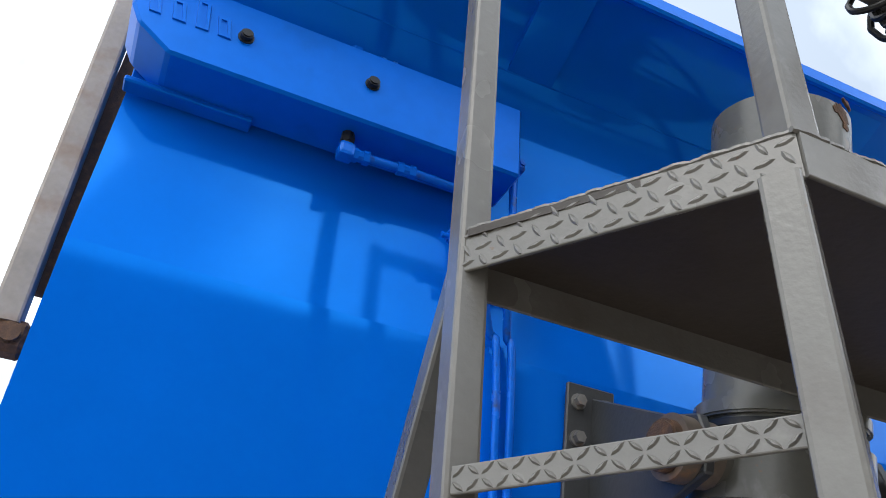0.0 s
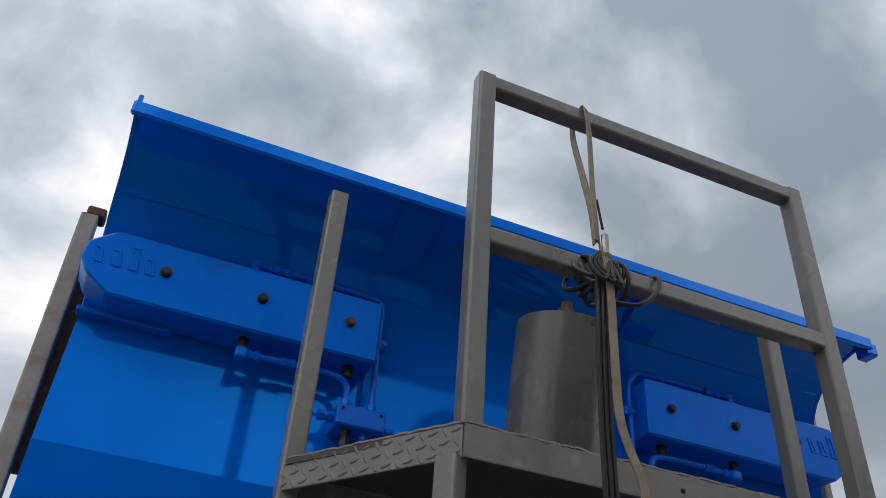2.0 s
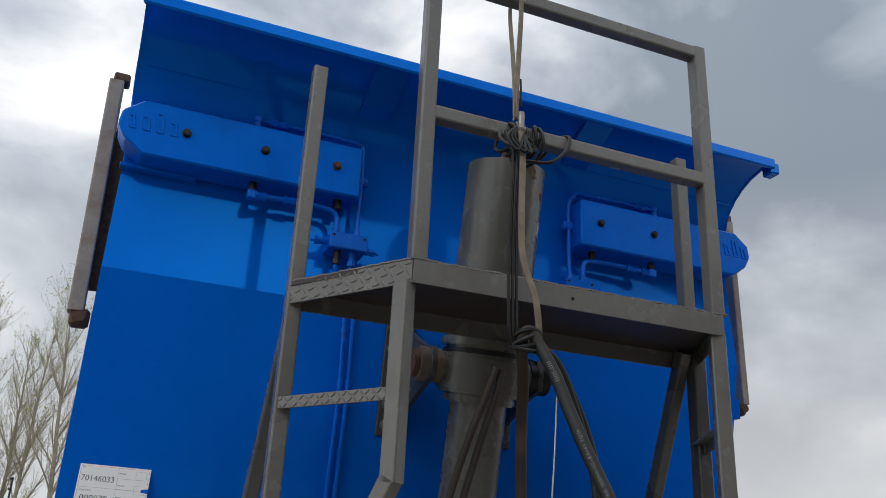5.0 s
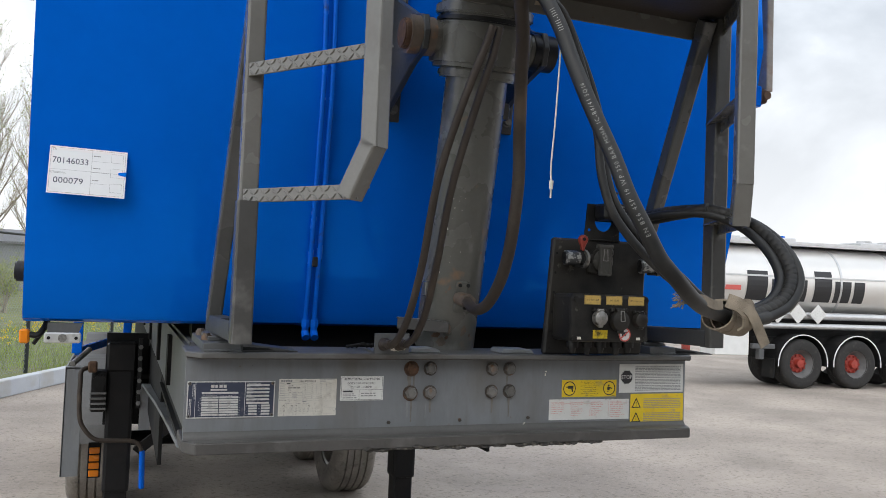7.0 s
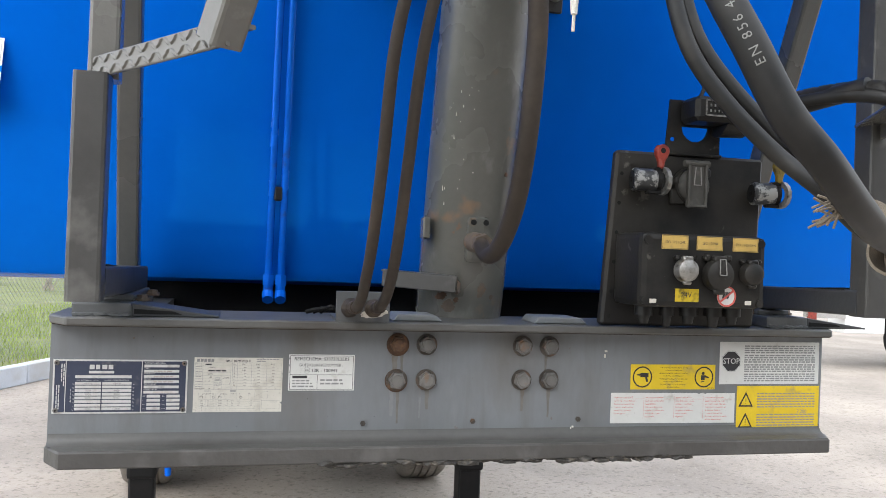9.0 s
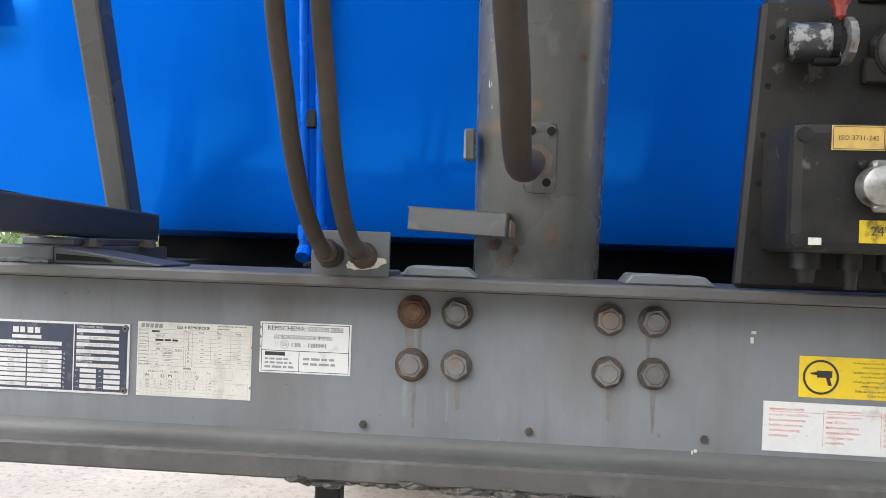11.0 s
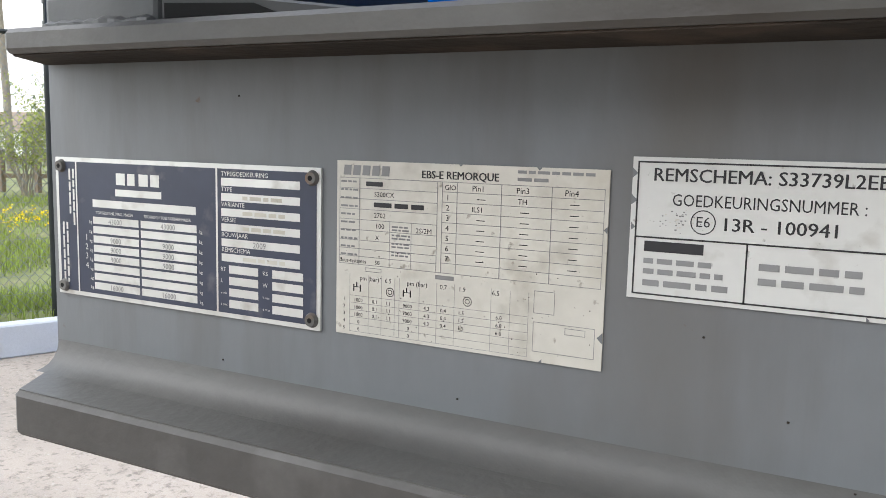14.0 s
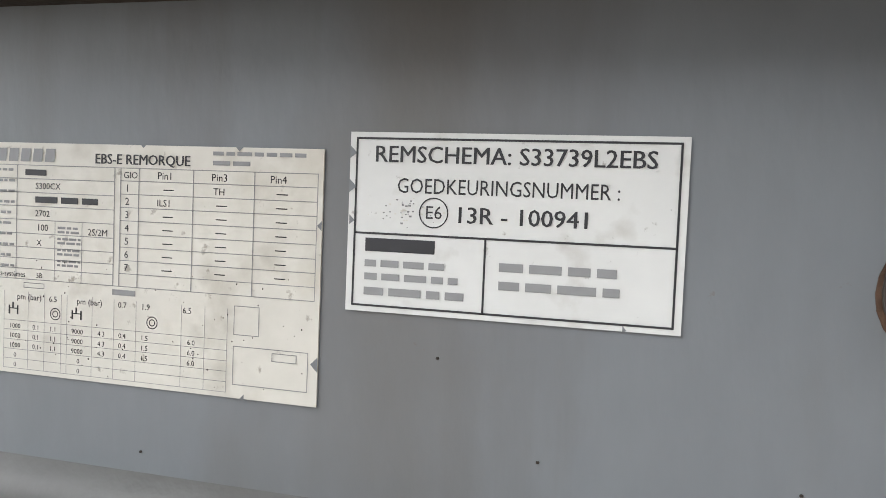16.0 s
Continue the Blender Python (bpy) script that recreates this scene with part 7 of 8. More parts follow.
part("cord_knot", merge(rod((-0.134, -0.692, 2.168), (-0.134, -0.692, 2.150), 0.0055, 8, 0.004), rod((-0.134, -0.692, 2.152), (-0.134, -0.691, 2.130), 0.002, 6)), ROPE_MAT, cord)

# ---- kerb, fence ----
CONCRETE = material("kerb_concrete", (0.55, 0.572, 0.60), rough=0.9, var=0.1, scale=3, fine=60, bump=0.3, bump_scale=120, stain=(0.46, 0.44, 0.40), stain_amount=0.25, stain_scale=2.5, per_object=0.05)
kd = Vector((KS, 1, 0)).normalized()
kn = Vector((-kd.y, kd.x, 0))
kerb = thing("kerb", (kerb_x(4), 4, 0), "grey concrete kerb blocks along the yard edge", "kerb", kind="structure")
kblock = None
k0 = Vector((kerb_x(-14.21), -14.21, 0))
for i in range(38):
    p = k0 + kd * (1.25 * i) + kn * 0.08
    if kblock is None:
        m, ln = frame_of(p, p + kd * 1.244, (0, 0, 1))
        bm = box((0, 0, 0), (0.16, 0.25, 1.244), 0.012)
        bm.transform(m)
        bm.transform(Matrix.Translation((0, 0, 0.125)))
        kblock = part("kerb_block", bm, CONCRETE, kerb)
    else:
        o = new("kerb_block", kblock.data)
        o.parent = kerb
        o.location = kd * (1.25 * i)
for y, w, h in ((4.75, 0.09, 0.022), (4.05, 0.085, 0.028)):
    p = Vector((kerb_x(y), y, 0.032)) - kn * 0.0005
    m, ln = frame_of(p - kd * w / 2, p + kd * w / 2, (0, 0, 1))
    part("paint_mark", moved(box((0, 0, 0), (0.003, h, w), 0.0008), m), PAPER, kerb, "small white paint mark")
FENCE_MAT = material("fence_black_green", (0.012, 0.017, 0.015), rough=0.5, var=0.2)
WIRE = material("fence_wire", (0.22, 0.235, 0.23), rough=0.5, metal=0.3, var=0.1)
fence = thing("fence", (-6.05, 4.0, 0.2), "black steel posts with wire mesh along the verge", "fence")
f0 = Vector((-6.05, 4.0, 0.0))
fd = Vector((KS, 1, 0)).normalized()
FH0, FH1 = 0.24, 2.42
for i in range(-5, 14):
    p = f0 + fd * (3.1 * i)
    post = part("fence_post", rod(p + Vector((0, 0, 0.15)), p + Vector((0, 0, FH1 + 0.02)), 0.032, 12), FENCE_MAT, fence, smooth=True)
    part("extension_arm", merge(rod(p + kn * 0.02 + Vector((0, 0, FH1 - 0.2)), p + kn * 0.02 + Vector((0, 0, 3.02)), 0.016, 8), *[box(p + kn * 0.045 + Vector((0, 0, FH1 + 0.10 + 0.16 * k)), (0.03, 0.03, 0.035), 0.005) for k in range(4)]), FENCE_MAT, post)
    part("wire_clips", merge(*[box(p + kn * 0.034 + Vector((0, 0, FH0 + 0.02 + 0.145 * k)), (0.022, 0.022, 0.03), 0.004) for k in range(16)]), FENCE_MAT, fence, kind="stuff")
part("top_rail", rod(f0 - fd * 15.5 + Vector((0, 0, FH1)), f0 + fd * 41 + Vector((0, 0, FH1)), 0.018, 8), FENCE_MAT, fence)
bm = bmesh.new()


def thin(bm, p, q, r):
    t = (q - p).normalized()
    a = t.cross(Vector((0.3, 0.9, 0.31))).normalized()
    b = t.cross(a)
    lo = [bm.verts.new(p + (a * math.cos(k * 2.0944) + b * math.sin(k * 2.0944)) * r) for k in range(3)]
    hi = [bm.verts.new(q + (a * math.cos(k * 2.0944) + b * math.sin(k * 2.0944)) * r) for k in range(3)]
    for k in range(3):
        bm.faces.new((lo[k], lo[(k + 1) % 3], hi[(k + 1) % 3], hi[k]))


h = FH1 - FH0
s = -12.0
while s < 24:
    for sg in (1, -1):
        a = f0 + fd * s + Vector((0, 0, FH0))
        b = f0 + fd * (s + sg * h * 0.9) + Vector((0, 0, FH1))
        thin(bm, a, b, 0.0026)
    s += 0.075
for k in range(16):
    z = FH0 + 0.02 + k * 0.145
    thin(bm, f0 - fd * 15.5 + kn * 0.03 + Vector((0, 0, z)), f0 + fd * 41 + kn * 0.03 + Vector((0, 0, z)), 0.0016)
part("wire_mesh", bm, WIRE, fence, kind="stuff")

# ---- tank trailer across the yard ----
TANK_MAT = material("polished_tank_steel", (0.70, 0.68, 0.65), rough=0.34, metal=0.55, var=0.05, scale=1.5, rough_var=0.06)
TANK_BAND = material("tank_band_steel", (0.55, 0.55, 0.55), rough=0.35, metal=0.7, var=0.1)
tank_eye = (13.0, 12.9, 0.0)
tanker = thing("tank_trailer", tank_eye, "polished steel tank trailer with dark lettering and red hubs", "tank trailer")
TY, TZ = 12.95, 2.22
bm = bmesh.new()
bm = lathe([(0.0, -0.18), (0.45, -0.15), (0.72, -0.06), (0.80, 0.0), (0.80, 11.0), (0.72, 11.06), (0.0, 11.18)], 48)
bm.transform(Matrix.Translation((10.6, TY, TZ)) @ pose(0, 0, 0, 0, 90, 0))
part("tank_shell", bm, TANK_MAT, tanker, smooth=True)
for k in range(7):
    x = 11.2 + 1.45 * k
    bm = ring((x, TY, TZ), (1, 0, 0), 0.80, 0.815, 0.05, 40)
    part("tank_band", bm, TANK_BAND, tanker, smooth=True)
part("side_trim", bar((10.7, TY - 0.795, TZ + 0.12), (21.5, TY - 0.795, TZ + 0.12), 0.035, bev=0), TANK_BAND, tanker)
part("lower_pipe", rod((10.6, TY - 0.72, 1.52), (21.5, TY - 0.72, 1.52), 0.08, 16), TANK_BAND, tanker, smooth=True)
part("lower_pipe", rod((11.0, TY - 0.8, 1.30), (21.5, TY - 0.8, 1.30), 0.065, 16), TANK_BAND, tanker, smooth=True)
part("frame", span(10.9, 21.5, TY - 0.5, TY + 0.5, 1.05, 1.5), UNDER_BLACK, tanker)
part("walkway", merge(span(10.8, 21.5, TY - 0.5, TY + 0.5, TZ + 0.80, TZ + 0.84), span(10.8, 21.5, TY - 0.52, TY - 0.48, TZ + 0.84, TZ + 0.89)), TANK_BAND, tanker)
for x in (11.3, 12.7, 15.5, 18.2):
    part("hatch_box", span(x - 0.55, x + 0.55, TY - 0.4, TY + 0.3, TZ + 0.84, TZ + 0.97, 0.02), TANK_BAND, tanker)
    part("hatch_lid", merge(rod((x - 0.28, TY - 0.2, TZ + 0.97), (x - 0.28, TY - 0.2, TZ + 1.02), 0.16, 18, bev=0.01), rod((x + 0.25, TY - 0.2, TZ + 0.97), (x + 0.25, TY - 0.2, TZ + 1.01), 0.13, 18, bev=0.01)), BLUE_DULL if x < 13 else TANK_BAND, tanker, "round hatch lids on the walkway")
HUB = material("red_hub_paint", (0.30, 0.035, 0.022), rough=0.5, var=0.2)
WHITE_PAINT = material("white_paint", (0.72, 0.72, 0.70), rough=0.45, var=0.06)
for k in range(3):
    x = 13.0 + 1.37 * k
    c = Vector((x, 12.15, 0.52))
    turn = Matrix.Translation(c) @ pose(0, 0, 0, 90, 0, 0)
    wp = part("wheel", moved(wheel_bm(), turn), TYRE, tanker, smooth=True)
    part("rim", moved(lathe([(0.0, 0.02), (0.2, 0.02), (0.27, 0.1), (0.3, 0.17), (0.3, -0.15)], 32), turn), GUARD_GREY, wp, smooth=True)
    part("hub", moved(lathe([(0.0, 0.14), (0.085, 0.13), (0.10, 0.05), (0.2, 0.03)], 16), turn), HUB, wp)
    for j in range(10):
        a = 2 * math.pi * j / 10
        part("wheel_nut", moved(rod((0.165 * math.cos(a), 0.165 * math.sin(a), 0.02), (0.165 * math.cos(a), 0.165 * math.sin(a), 0.075), 0.022, 6), turn), HUB, wp)
    arch = []
    for j in range(17):
        a = radians(-5 + 190 * j / 16)
        arch.append((x + 0.62 * math.cos(a), 0.52 + 0.62 * math.sin(a)))
    arch2 = [(x + 0.59 * math.cos(radians(-5 + 190 * j / 16)), 0.52 + 0.59 * math.sin(radians(-5 + 190 * j / 16))) for j in range(16, -1, -1)]
    guard_part = part("mudguard", prism(arch + arch2, 11.95, 12.4, "y"), UNDER_BLACK, tanker)
    part("edge_strip", prism(arch + [(x + (px - x) * 0.965, 0.52 + (pz - 0.52) * 0.965) for px, pz in arch[::-1]], 11.935, 11.947, "y"), WHITE_PAINT, guard_part, "white edge strip")
for k in range(3):
    part("far_wheel", moved(wheel_bm(), Matrix.Translation((13.0 + 1.37 * k, 12.95, 0.52)) @ pose(0, 0, 0, 90, 0, 0)), TYRE, tanker, smooth=True)
part("bogie_frame", merge(span(12.1, 16.6, TY - 0.55, TY - 0.40, 0.62, 1.05), span(12.1, 16.6, TY + 0.40, TY + 0.55, 0.62, 1.05), *[span(12.94 + 1.37 * k, 13.06 + 1.37 * k, TY - 0.6, TY + 0.6, 0.44, 0.60) for k in range(3)]), UNDER_BLACK, tanker)
part("bumper", merge(span(11.8, 12.35, TY - 0.95, TY - 0.85, 0.82, 0.92, 0.01), span(11.98, 12.10, TY - 0.93, TY - 0.80, 0.60, 0.82, 0.01)), DARK_GREY, tanker)
part("mud_flap", span(12.30, 12.33, 11.97, 12.36, 0.22, 0.62), UNDER_BLACK, tanker)
part("side_box", span(10.95, 11.75, 12.05, 12.6, 0.68, 1.28, 0.01), WHITE_PAINT, tanker)
tanker.location = (12.45, 12.1, 0.0)
tanker.rotation_euler = (0, 0, radians(-5.5))
# lettering on the tank as plain dark bars, and blank hazard diamonds
DARK_LETTER = material("dark_vinyl", (0.02, 0.02, 0.022), rough=0.4, var=0.1)
for k, (x, w, hgt) in enumerate(((11.75, 0.50, 0.62), (12.35, 0.40, 0.46), (12.83, 0.40, 0.46), (13.42, 0.44, 0.66), (13.94, 0.42, 0.46), (14.44, 0.28, 0.46))):
    bm = bmesh.new()
    z0 = TZ - 0.40
    n = 6
    cols = []
    for j in range(n + 1):
        z = z0 + hgt * j / n
        y = TY - math.sqrt(max(0.803 ** 2 - (z - TZ) ** 2, 0)) - 0.004
        cols.append((bm.verts.new((x, y, z)), bm.verts.new((x + w, y, z))))
    for a, b in zip(cols, cols[1:]):
        bm.faces.new((a[0], a[1], b[1], b[0]))
    o = part("dark_bar", bm, DARK_LETTER, tanker)
for x in (12.45, 12.95, 13.45):
    part("hazard_diamond", moved(box((0, 0, 0), (0.30, 0.01, 0.30), 0.002), Matrix.Translation((x, TY - 0.88, 1.56)) @ pose(0, 0, 0, 0, 45, 0)), PLATE_ALU, tanker)
part("red_stripe", span(10.9, 11.6, TY - 0.80, TY - 0.795, TZ - 0.20, TZ - 0.10), INK_RED, tanker)
part("tail_lamp", merge(span(10.2, 10.35, 12.0, 12.1, 0.75, 1.1, 0.01)), RED, tanker)
part("tail_beam", span(10.2, 10.95, 12.05, 12.2, 0.95, 1.1), STEEL, tanker)
part("marker", span(10.9, 11.0, 12.0, 12.05, 1.12, 1.2), ORANGE, tanker)


# ---- verge plants ----
def pol(deg, d):
    """A place seen under that many degrees to the left of +y from the trailer's nose."""
    a = radians(deg)
    return Vector((-0.3 - d * math.sin(a), -0.6 + d * math.cos(a), 0.0))


def leafy(name, color, var=0.3, trans=0.25, rough=0.6):
    m = material(name, color, rough=rough, var=var, scale=3.0, fine=25, rough_var=0.05, spec=0.3)
    nt = m.node_tree
    n, l = nt.nodes, nt.links
    g = n.new("ShaderNodeNewGeometry")
    mr = n.new("ShaderNodeMapRange")
    mr.inputs["To Min"].default_value, mr.inputs["To Max"].default_value = 0.6, 1.45
    l.new(g.outputs["Random Per Island"], mr.inputs["Value"])
    p = n["Principled BSDF"]
    src = p.inputs["Base Color"].links[0].from_socket
    sc = n.new("ShaderNodeVectorMath")
    sc.operation = 'SCALE'
    l.new(src, sc.inputs[0])
    l.new(mr.outputs[0], sc.inputs["Scale"])
    l.new(sc.outputs[0], p.inputs["Base Color"])
    tr = n.new("ShaderNodeBsdfTranslucent")
    l.new(sc.outputs[0], tr.inputs["Color"])
    mix = n.new("ShaderNodeMixShader")
    mix.inputs[0].default_value = trans
    out = n["Material Output"]
    l.new(p.outputs[0], mix.inputs[1])
    l.new(tr.outputs[0], mix.inputs[2])
    l.new(mix.outputs[0], out.inputs["Surface"])
    return m


GRASS = leafy("grass_blades", (0.25, 0.315, 0.07))
LEAF = leafy("spring_leaves", (0.29, 0.335, 0.085))
LEAF_DARK = leafy("bush_leaves", (0.15, 0.21, 0.05))
PETAL = leafy("yellow_petals", (0.80, 0.60, 0.01), var=0.1, trans=0.3)
BARK = material("grey_bark", (0.27, 0.235, 0.19), rough=0.9, var=0.3, scale=4, fine=30, bump=0.6, bump_scale=30)
TWIG = material("bare_twigs", (0.33, 0.285, 0.23), rough=0.9, var=0.25, scale=6)


def from_arrays(name, verts, faces, mat, parent=None, kind="", label="", category=""):
    me = bpy.data.meshes.new(name)
    me.from_pydata(verts, [], faces)
    me.materials.append(mat)
    ob = new(name, me)
    if parent is not None:
        me.transform(Matrix.Translation(-ORIGIN[parent.name]))
        ob.parent = parent
    ORIGIN[ob.name] = ORIGIN[parent.name] if parent is not None else Vector((0, 0, 0))
    return tagged(ob, label, category, "", kind)


rng = random.Random(4)


def blades(spots, hmin, hmax):
    vs, fs = [], []
    for x, y, z in spots:
        h = rng.uniform(hmin, hmax)
        a = rng.uniform(0, 6.283)
        w = rng.uniform(0.003, 0.007)
        dx, dy = math.cos(a), math.sin(a)
        b = rng.uniform(0.1, 0.6) * h
        i = len(vs)
        vs += [(x - dy * w, y + dx * w, z), (x + dy * w, y - dx * w, z), (x + dy * w * 0.7 + dx * b * 0.35, y - dx * w * 0.7 + dy * b * 0.35, z + h * 0.6),
               (x - dy * w * 0.7 + dx * b * 0.35, y + dx * w * 0.7 + dy * b * 0.35, z + h * 0.6), (x + dx * b, y + dy * b, z + h)]
        fs += [(i, i + 1, i + 2, i + 3), (i + 3, i + 2, i + 4)]
    return vs, fs


spots = []
for k in range(52000):
    d = 6.6 + 16 * rng.random() ** 1.7
    p = pol(rng.uniform(38, 64), d)
    if p.x < kerb_x(p.y) - 0.30:
        patch = noise.noise(Vector((p.x * 0.6, p.y * 0.6, 0)))
        if patch > -0.25 + 0.3 * rng.random() and (p.x < kerb_x(p.y) - 0.75 or rng.random() < 0.25):
            spots.append((p.x, p.y, 0.205))
for k in range(26000):
    y = 8.0 + 24 * rng.random() ** 1.4
    x = kerb_x(y) - 0.3 - 6 * rng.random()
    if noise.noise(Vector((x * 0.6, y * 0.6, 0))) > -0.3:
        spots.append((x, y, 0.205))
v, f = blades(spots, 0.05, 0.19)
from_arrays("grass", v, f, GRASS, kind="stuff", label="rough green grass on the verge", category="grass")


def rape_plants(count, place, name):
    """Yellow flowering rape: stalks and heads of small petals."""
    sv, sf, pv, pf = [], [], [], []
    for _ in range(count):
        p, h = place()
        lean = Vector((rng.uniform(-0.12, 0.12), rng.uniform(-0.12, 0.12), 0))
        top = p + lean + Vector((0, 0, h))
        i = len(sv)
        w = 0.005
        sv += [(p.x - w, p.y, 0.2), (p.x + w, p.y, 0.2), (top.x + w * 0.5, top.y, top.z + 0.2), (top.x - w * 0.5, top.y, top.z + 0.2)]
        sf.append((i, i + 1, i + 2, i + 3))
        for _k in range(3):
            c = p.lerp(top, rng.uniform(0.2, 0.7)) + Vector((0, 0, 0.2))
            a = rng.uniform(0, 6.283)
            d = Vector((math.cos(a), math.sin(a), 0.3)) * rng.uniform(0.05, 0.11)
            e = Vector((-math.sin(a), math.cos(a), 0)) * 0.016
            i = len(sv)
            sv += [tuple(c), tuple(c + d * 0.5 + e), tuple(c + d), tuple(c + d * 0.5 - e)]
            sf.append((i, i + 1, i + 2, i + 3))
        for _k in range(rng.randint(2, 4)):
            hc = top + Vector((rng.uniform(-0.07, 0.07), rng.uniform(-0.07, 0.07), 0.2 + rng.uniform(-0.10, 0.05)))
            for _j in range(rng.randint(6, 11)):
                c = hc + Vector((rng.uniform(-0.03, 0.03), rng.uniform(-0.03, 0.03), rng.uniform(-0.04, 0.03)))
                u = Vector((rng.uniform(-1, 1), rng.uniform(-1, 1), rng.uniform(-1, 1))).normalized() * rng.uniform(0.010, 0.017)
                t = u.cross(Vector((0.3, 0.5, 0.8))).normalized() * 0.013
                i = len(pv)
                pv += [tuple(c - u), tuple(c - t), tuple(c + u), tuple(c + t)]
                pf.append((i, i + 1, i + 2, i + 3))
    o = thing(name, (0, 0, 0), "yellow flowering rape plants in the rough grass", "wildflowers", kind="stuff")
    from_arrays("stalks", sv, sf, GRASS, o, "stuff")
    from_arrays("flower_heads", pv, pf, PETAL, o, "stuff")


def rape_spot():
    r = rng.random()
    if r < 0.62:
        a = rng.uniform(41, 46.5)
        d = rng.uniform(10.8, 13.5)
        h = rng.uniform(0.35, 0.5) + 0.6 * max(0, (46.0 - a) / 5.0) * rng.uniform(0.6, 1.0)
    elif r < 0.92:
        a = rng.uniform(45, 51.5)
        d = rng.uniform(11.3, 13.5)
        h = rng.uniform(0.25, 0.5)
    else:
        a = rng.uniform(52, 58)
        d = rng.uniform(11.5, 14)
        h = rng.uniform(0.25, 0.5)
    return pol(a, d), h


rape_plants(260, rape_spot, "rape_flowers")


def rape_far():
    y = rng.uniform(14, 19)
    return Vector((kerb_x(y) - rng.uniform(0.8, 2.5), y, 0)), rng.uniform(0.3, 0.7)


rape_plants(50, rape_far, "rape_flowers")


def limb(vs, fs, p, q, r0, r1, n=5):
    d = (q - p).normalized()
    a = d.cross(Vector((0.31, 0.87, 0.38))).normalized()
    b = d.cross(a)
    i = len(vs)
    for c, r in ((p, r0), (q, r1)):
        for k in range(n):
            t = 6.28319 * k / n
            vs.append(tuple(c + (a * math.cos(t) + b * math.sin(t)) * r))
    for k in range(n):
        fs.append((i + k, i + (k + 1) % n, i + n + (k + 1) % n, i + n + k))


def bare_tree(at, height, spread, name="bare_tree", leaf=0, seed=1, clear=2, stout=1.0):
    r = random.Random(seed)
    tv, tf, bv, bf, wv, wf, lv, lf = [], [], [], [], [], [], [], []
    base = Vector(at)

    def grow(p, d, ln, rad, level):
        steps = 4
        for k in range(steps):
            q = p + d * (ln / steps)
            r1 = rad * (1 - 0.62 * (k + 1) / steps)
            r0 = rad * (1 - 0.62 * k / steps)
            tgt = (bv, bf) if level < 2 else (wv, wf)
            limb(*tgt, p, q, r0, r1, 5 if level < 2 else 3)
            if level < 3:
                for _ in range(2):
                    out = Vector((r.uniform(-1, 1), r.uniform(-1, 1), r.uniform(0.1, 0.9))).normalized()
                    nd = (d * 0.75 + out * 0.75 * spread).normalized()
                    grow(q.lerp(p, r.random()), nd, ln * r.uniform(0.35, 0.6), max(r1 * 0.55, 0.0035), level + 1)
            elif leaf and r.random() < leaf:
                for _ in range(4):
                    c = q + Vector((r.uniform(-1, 1), r.uniform(-1, 1), r.uniform(-1, 1))) * 0.16
                    u = Vector((r.uniform(-1, 1), r.uniform(-1, 1), r.uniform(-1, 1))).normalized() * 0.045
                    t = u.cross(Vector((0.4, 0.3, 0.86))).normalized() * 0.03
                    i = len(lv)
                    lv.extend([tuple(c - u), tuple(c - t), tuple(c + u), tuple(c + t)])
                    lf.append((i, i + 1, i + 2, i + 3))
            d = (d + Vector((r.uniform(-1, 1), r.uniform(-1, 1), r.uniform(-0.2, 0.6))) * 0.12).normalized()
            p = q
    # trunk
    p, d = base, Vector((r.uniform(-0.04, 0.04), r.uniform(-0.04, 0.04), 1)).normalized()
    n = 9
    rad = height * 0.0098 * stout
    for k in range(n):
        q = p + d * (height / n)
        limb(tv, tf, p, q, rad * (1 - 0.85 * (k / n) ** 1.5), rad * (1 - 0.85 * ((k + 1) / n) ** 1.5), 8)
        if k >= clear:
            for _ in range(4):
                a = r.uniform(0, 6.283)
                nd = Vector((math.cos(a) * spread, math.sin(a) * spread, r.uniform(0.7, 1.4))).normalized()
                grow(p.lerp(q, r.random()), nd, height * r.uniform(0.20, 0.34) * (1 - 0.55 * k / n), rad * 0.42 * (1 - 0.75 * k / n), 1)
        d = (d + Vector((r.uniform(-1, 1), r.uniform(-1, 1), 0.6)) * 0.04).normalized()
        p = q
    t = thing(name, at, "tall leafless poplar with fine upright twigs" if not leaf else "tall poplar just coming into leaf", "tree", "roadside trees")
    from_arrays("trunk", tv, tf, BARK, t)
    from_arrays("branchwork", bv, bf, BARK, t, "stuff")
    from_arrays("twig_crown", wv, wf, TWIG, t, "stuff")
    if lv:
        from_arrays("bud_mass", lv, lf, LEAF, t, "stuff")
    return t


t1 = bare_tree((-4.6, 44.0, 0.0), 12.3, 0.6, seed=3, leaf=0.05)
t2 = bare_tree((-7.2, 47.0, 0.0), 13.4, 0.55, seed=8, leaf=0.04)
for k, (x, y, rz) in enumerate(((-2.9, 43.0, 70), (-5.9, 50.0, 160), (-9.6, 46.0, 250), (-1.2, 52.0, 20), (-12.0, 52.0, 100), (2.5, 55.0, 300))):
    o = copy_thing(t1 if k % 2 else t2, pose(x, y, 0.0, 0, 0, rz))
for k, (a, d, rz) in enumerate(((47.2, 25.0, 30), (54.5, 36.0, 130), (57.0, 30.0, 210), (52.0, 45.0, 300), (44.0, 42.0, 75))):
    p = pol(a, d)
    if k == 0:
        t3 = bare_tree((p.x, p.y, 0.0), 14.0, 0.5, seed=21, leaf=0.04, clear=4, stout=1.15)
    else:
        copy_thing(t3, pose(p.x, p.y, 0.0, 0, 0, rz))


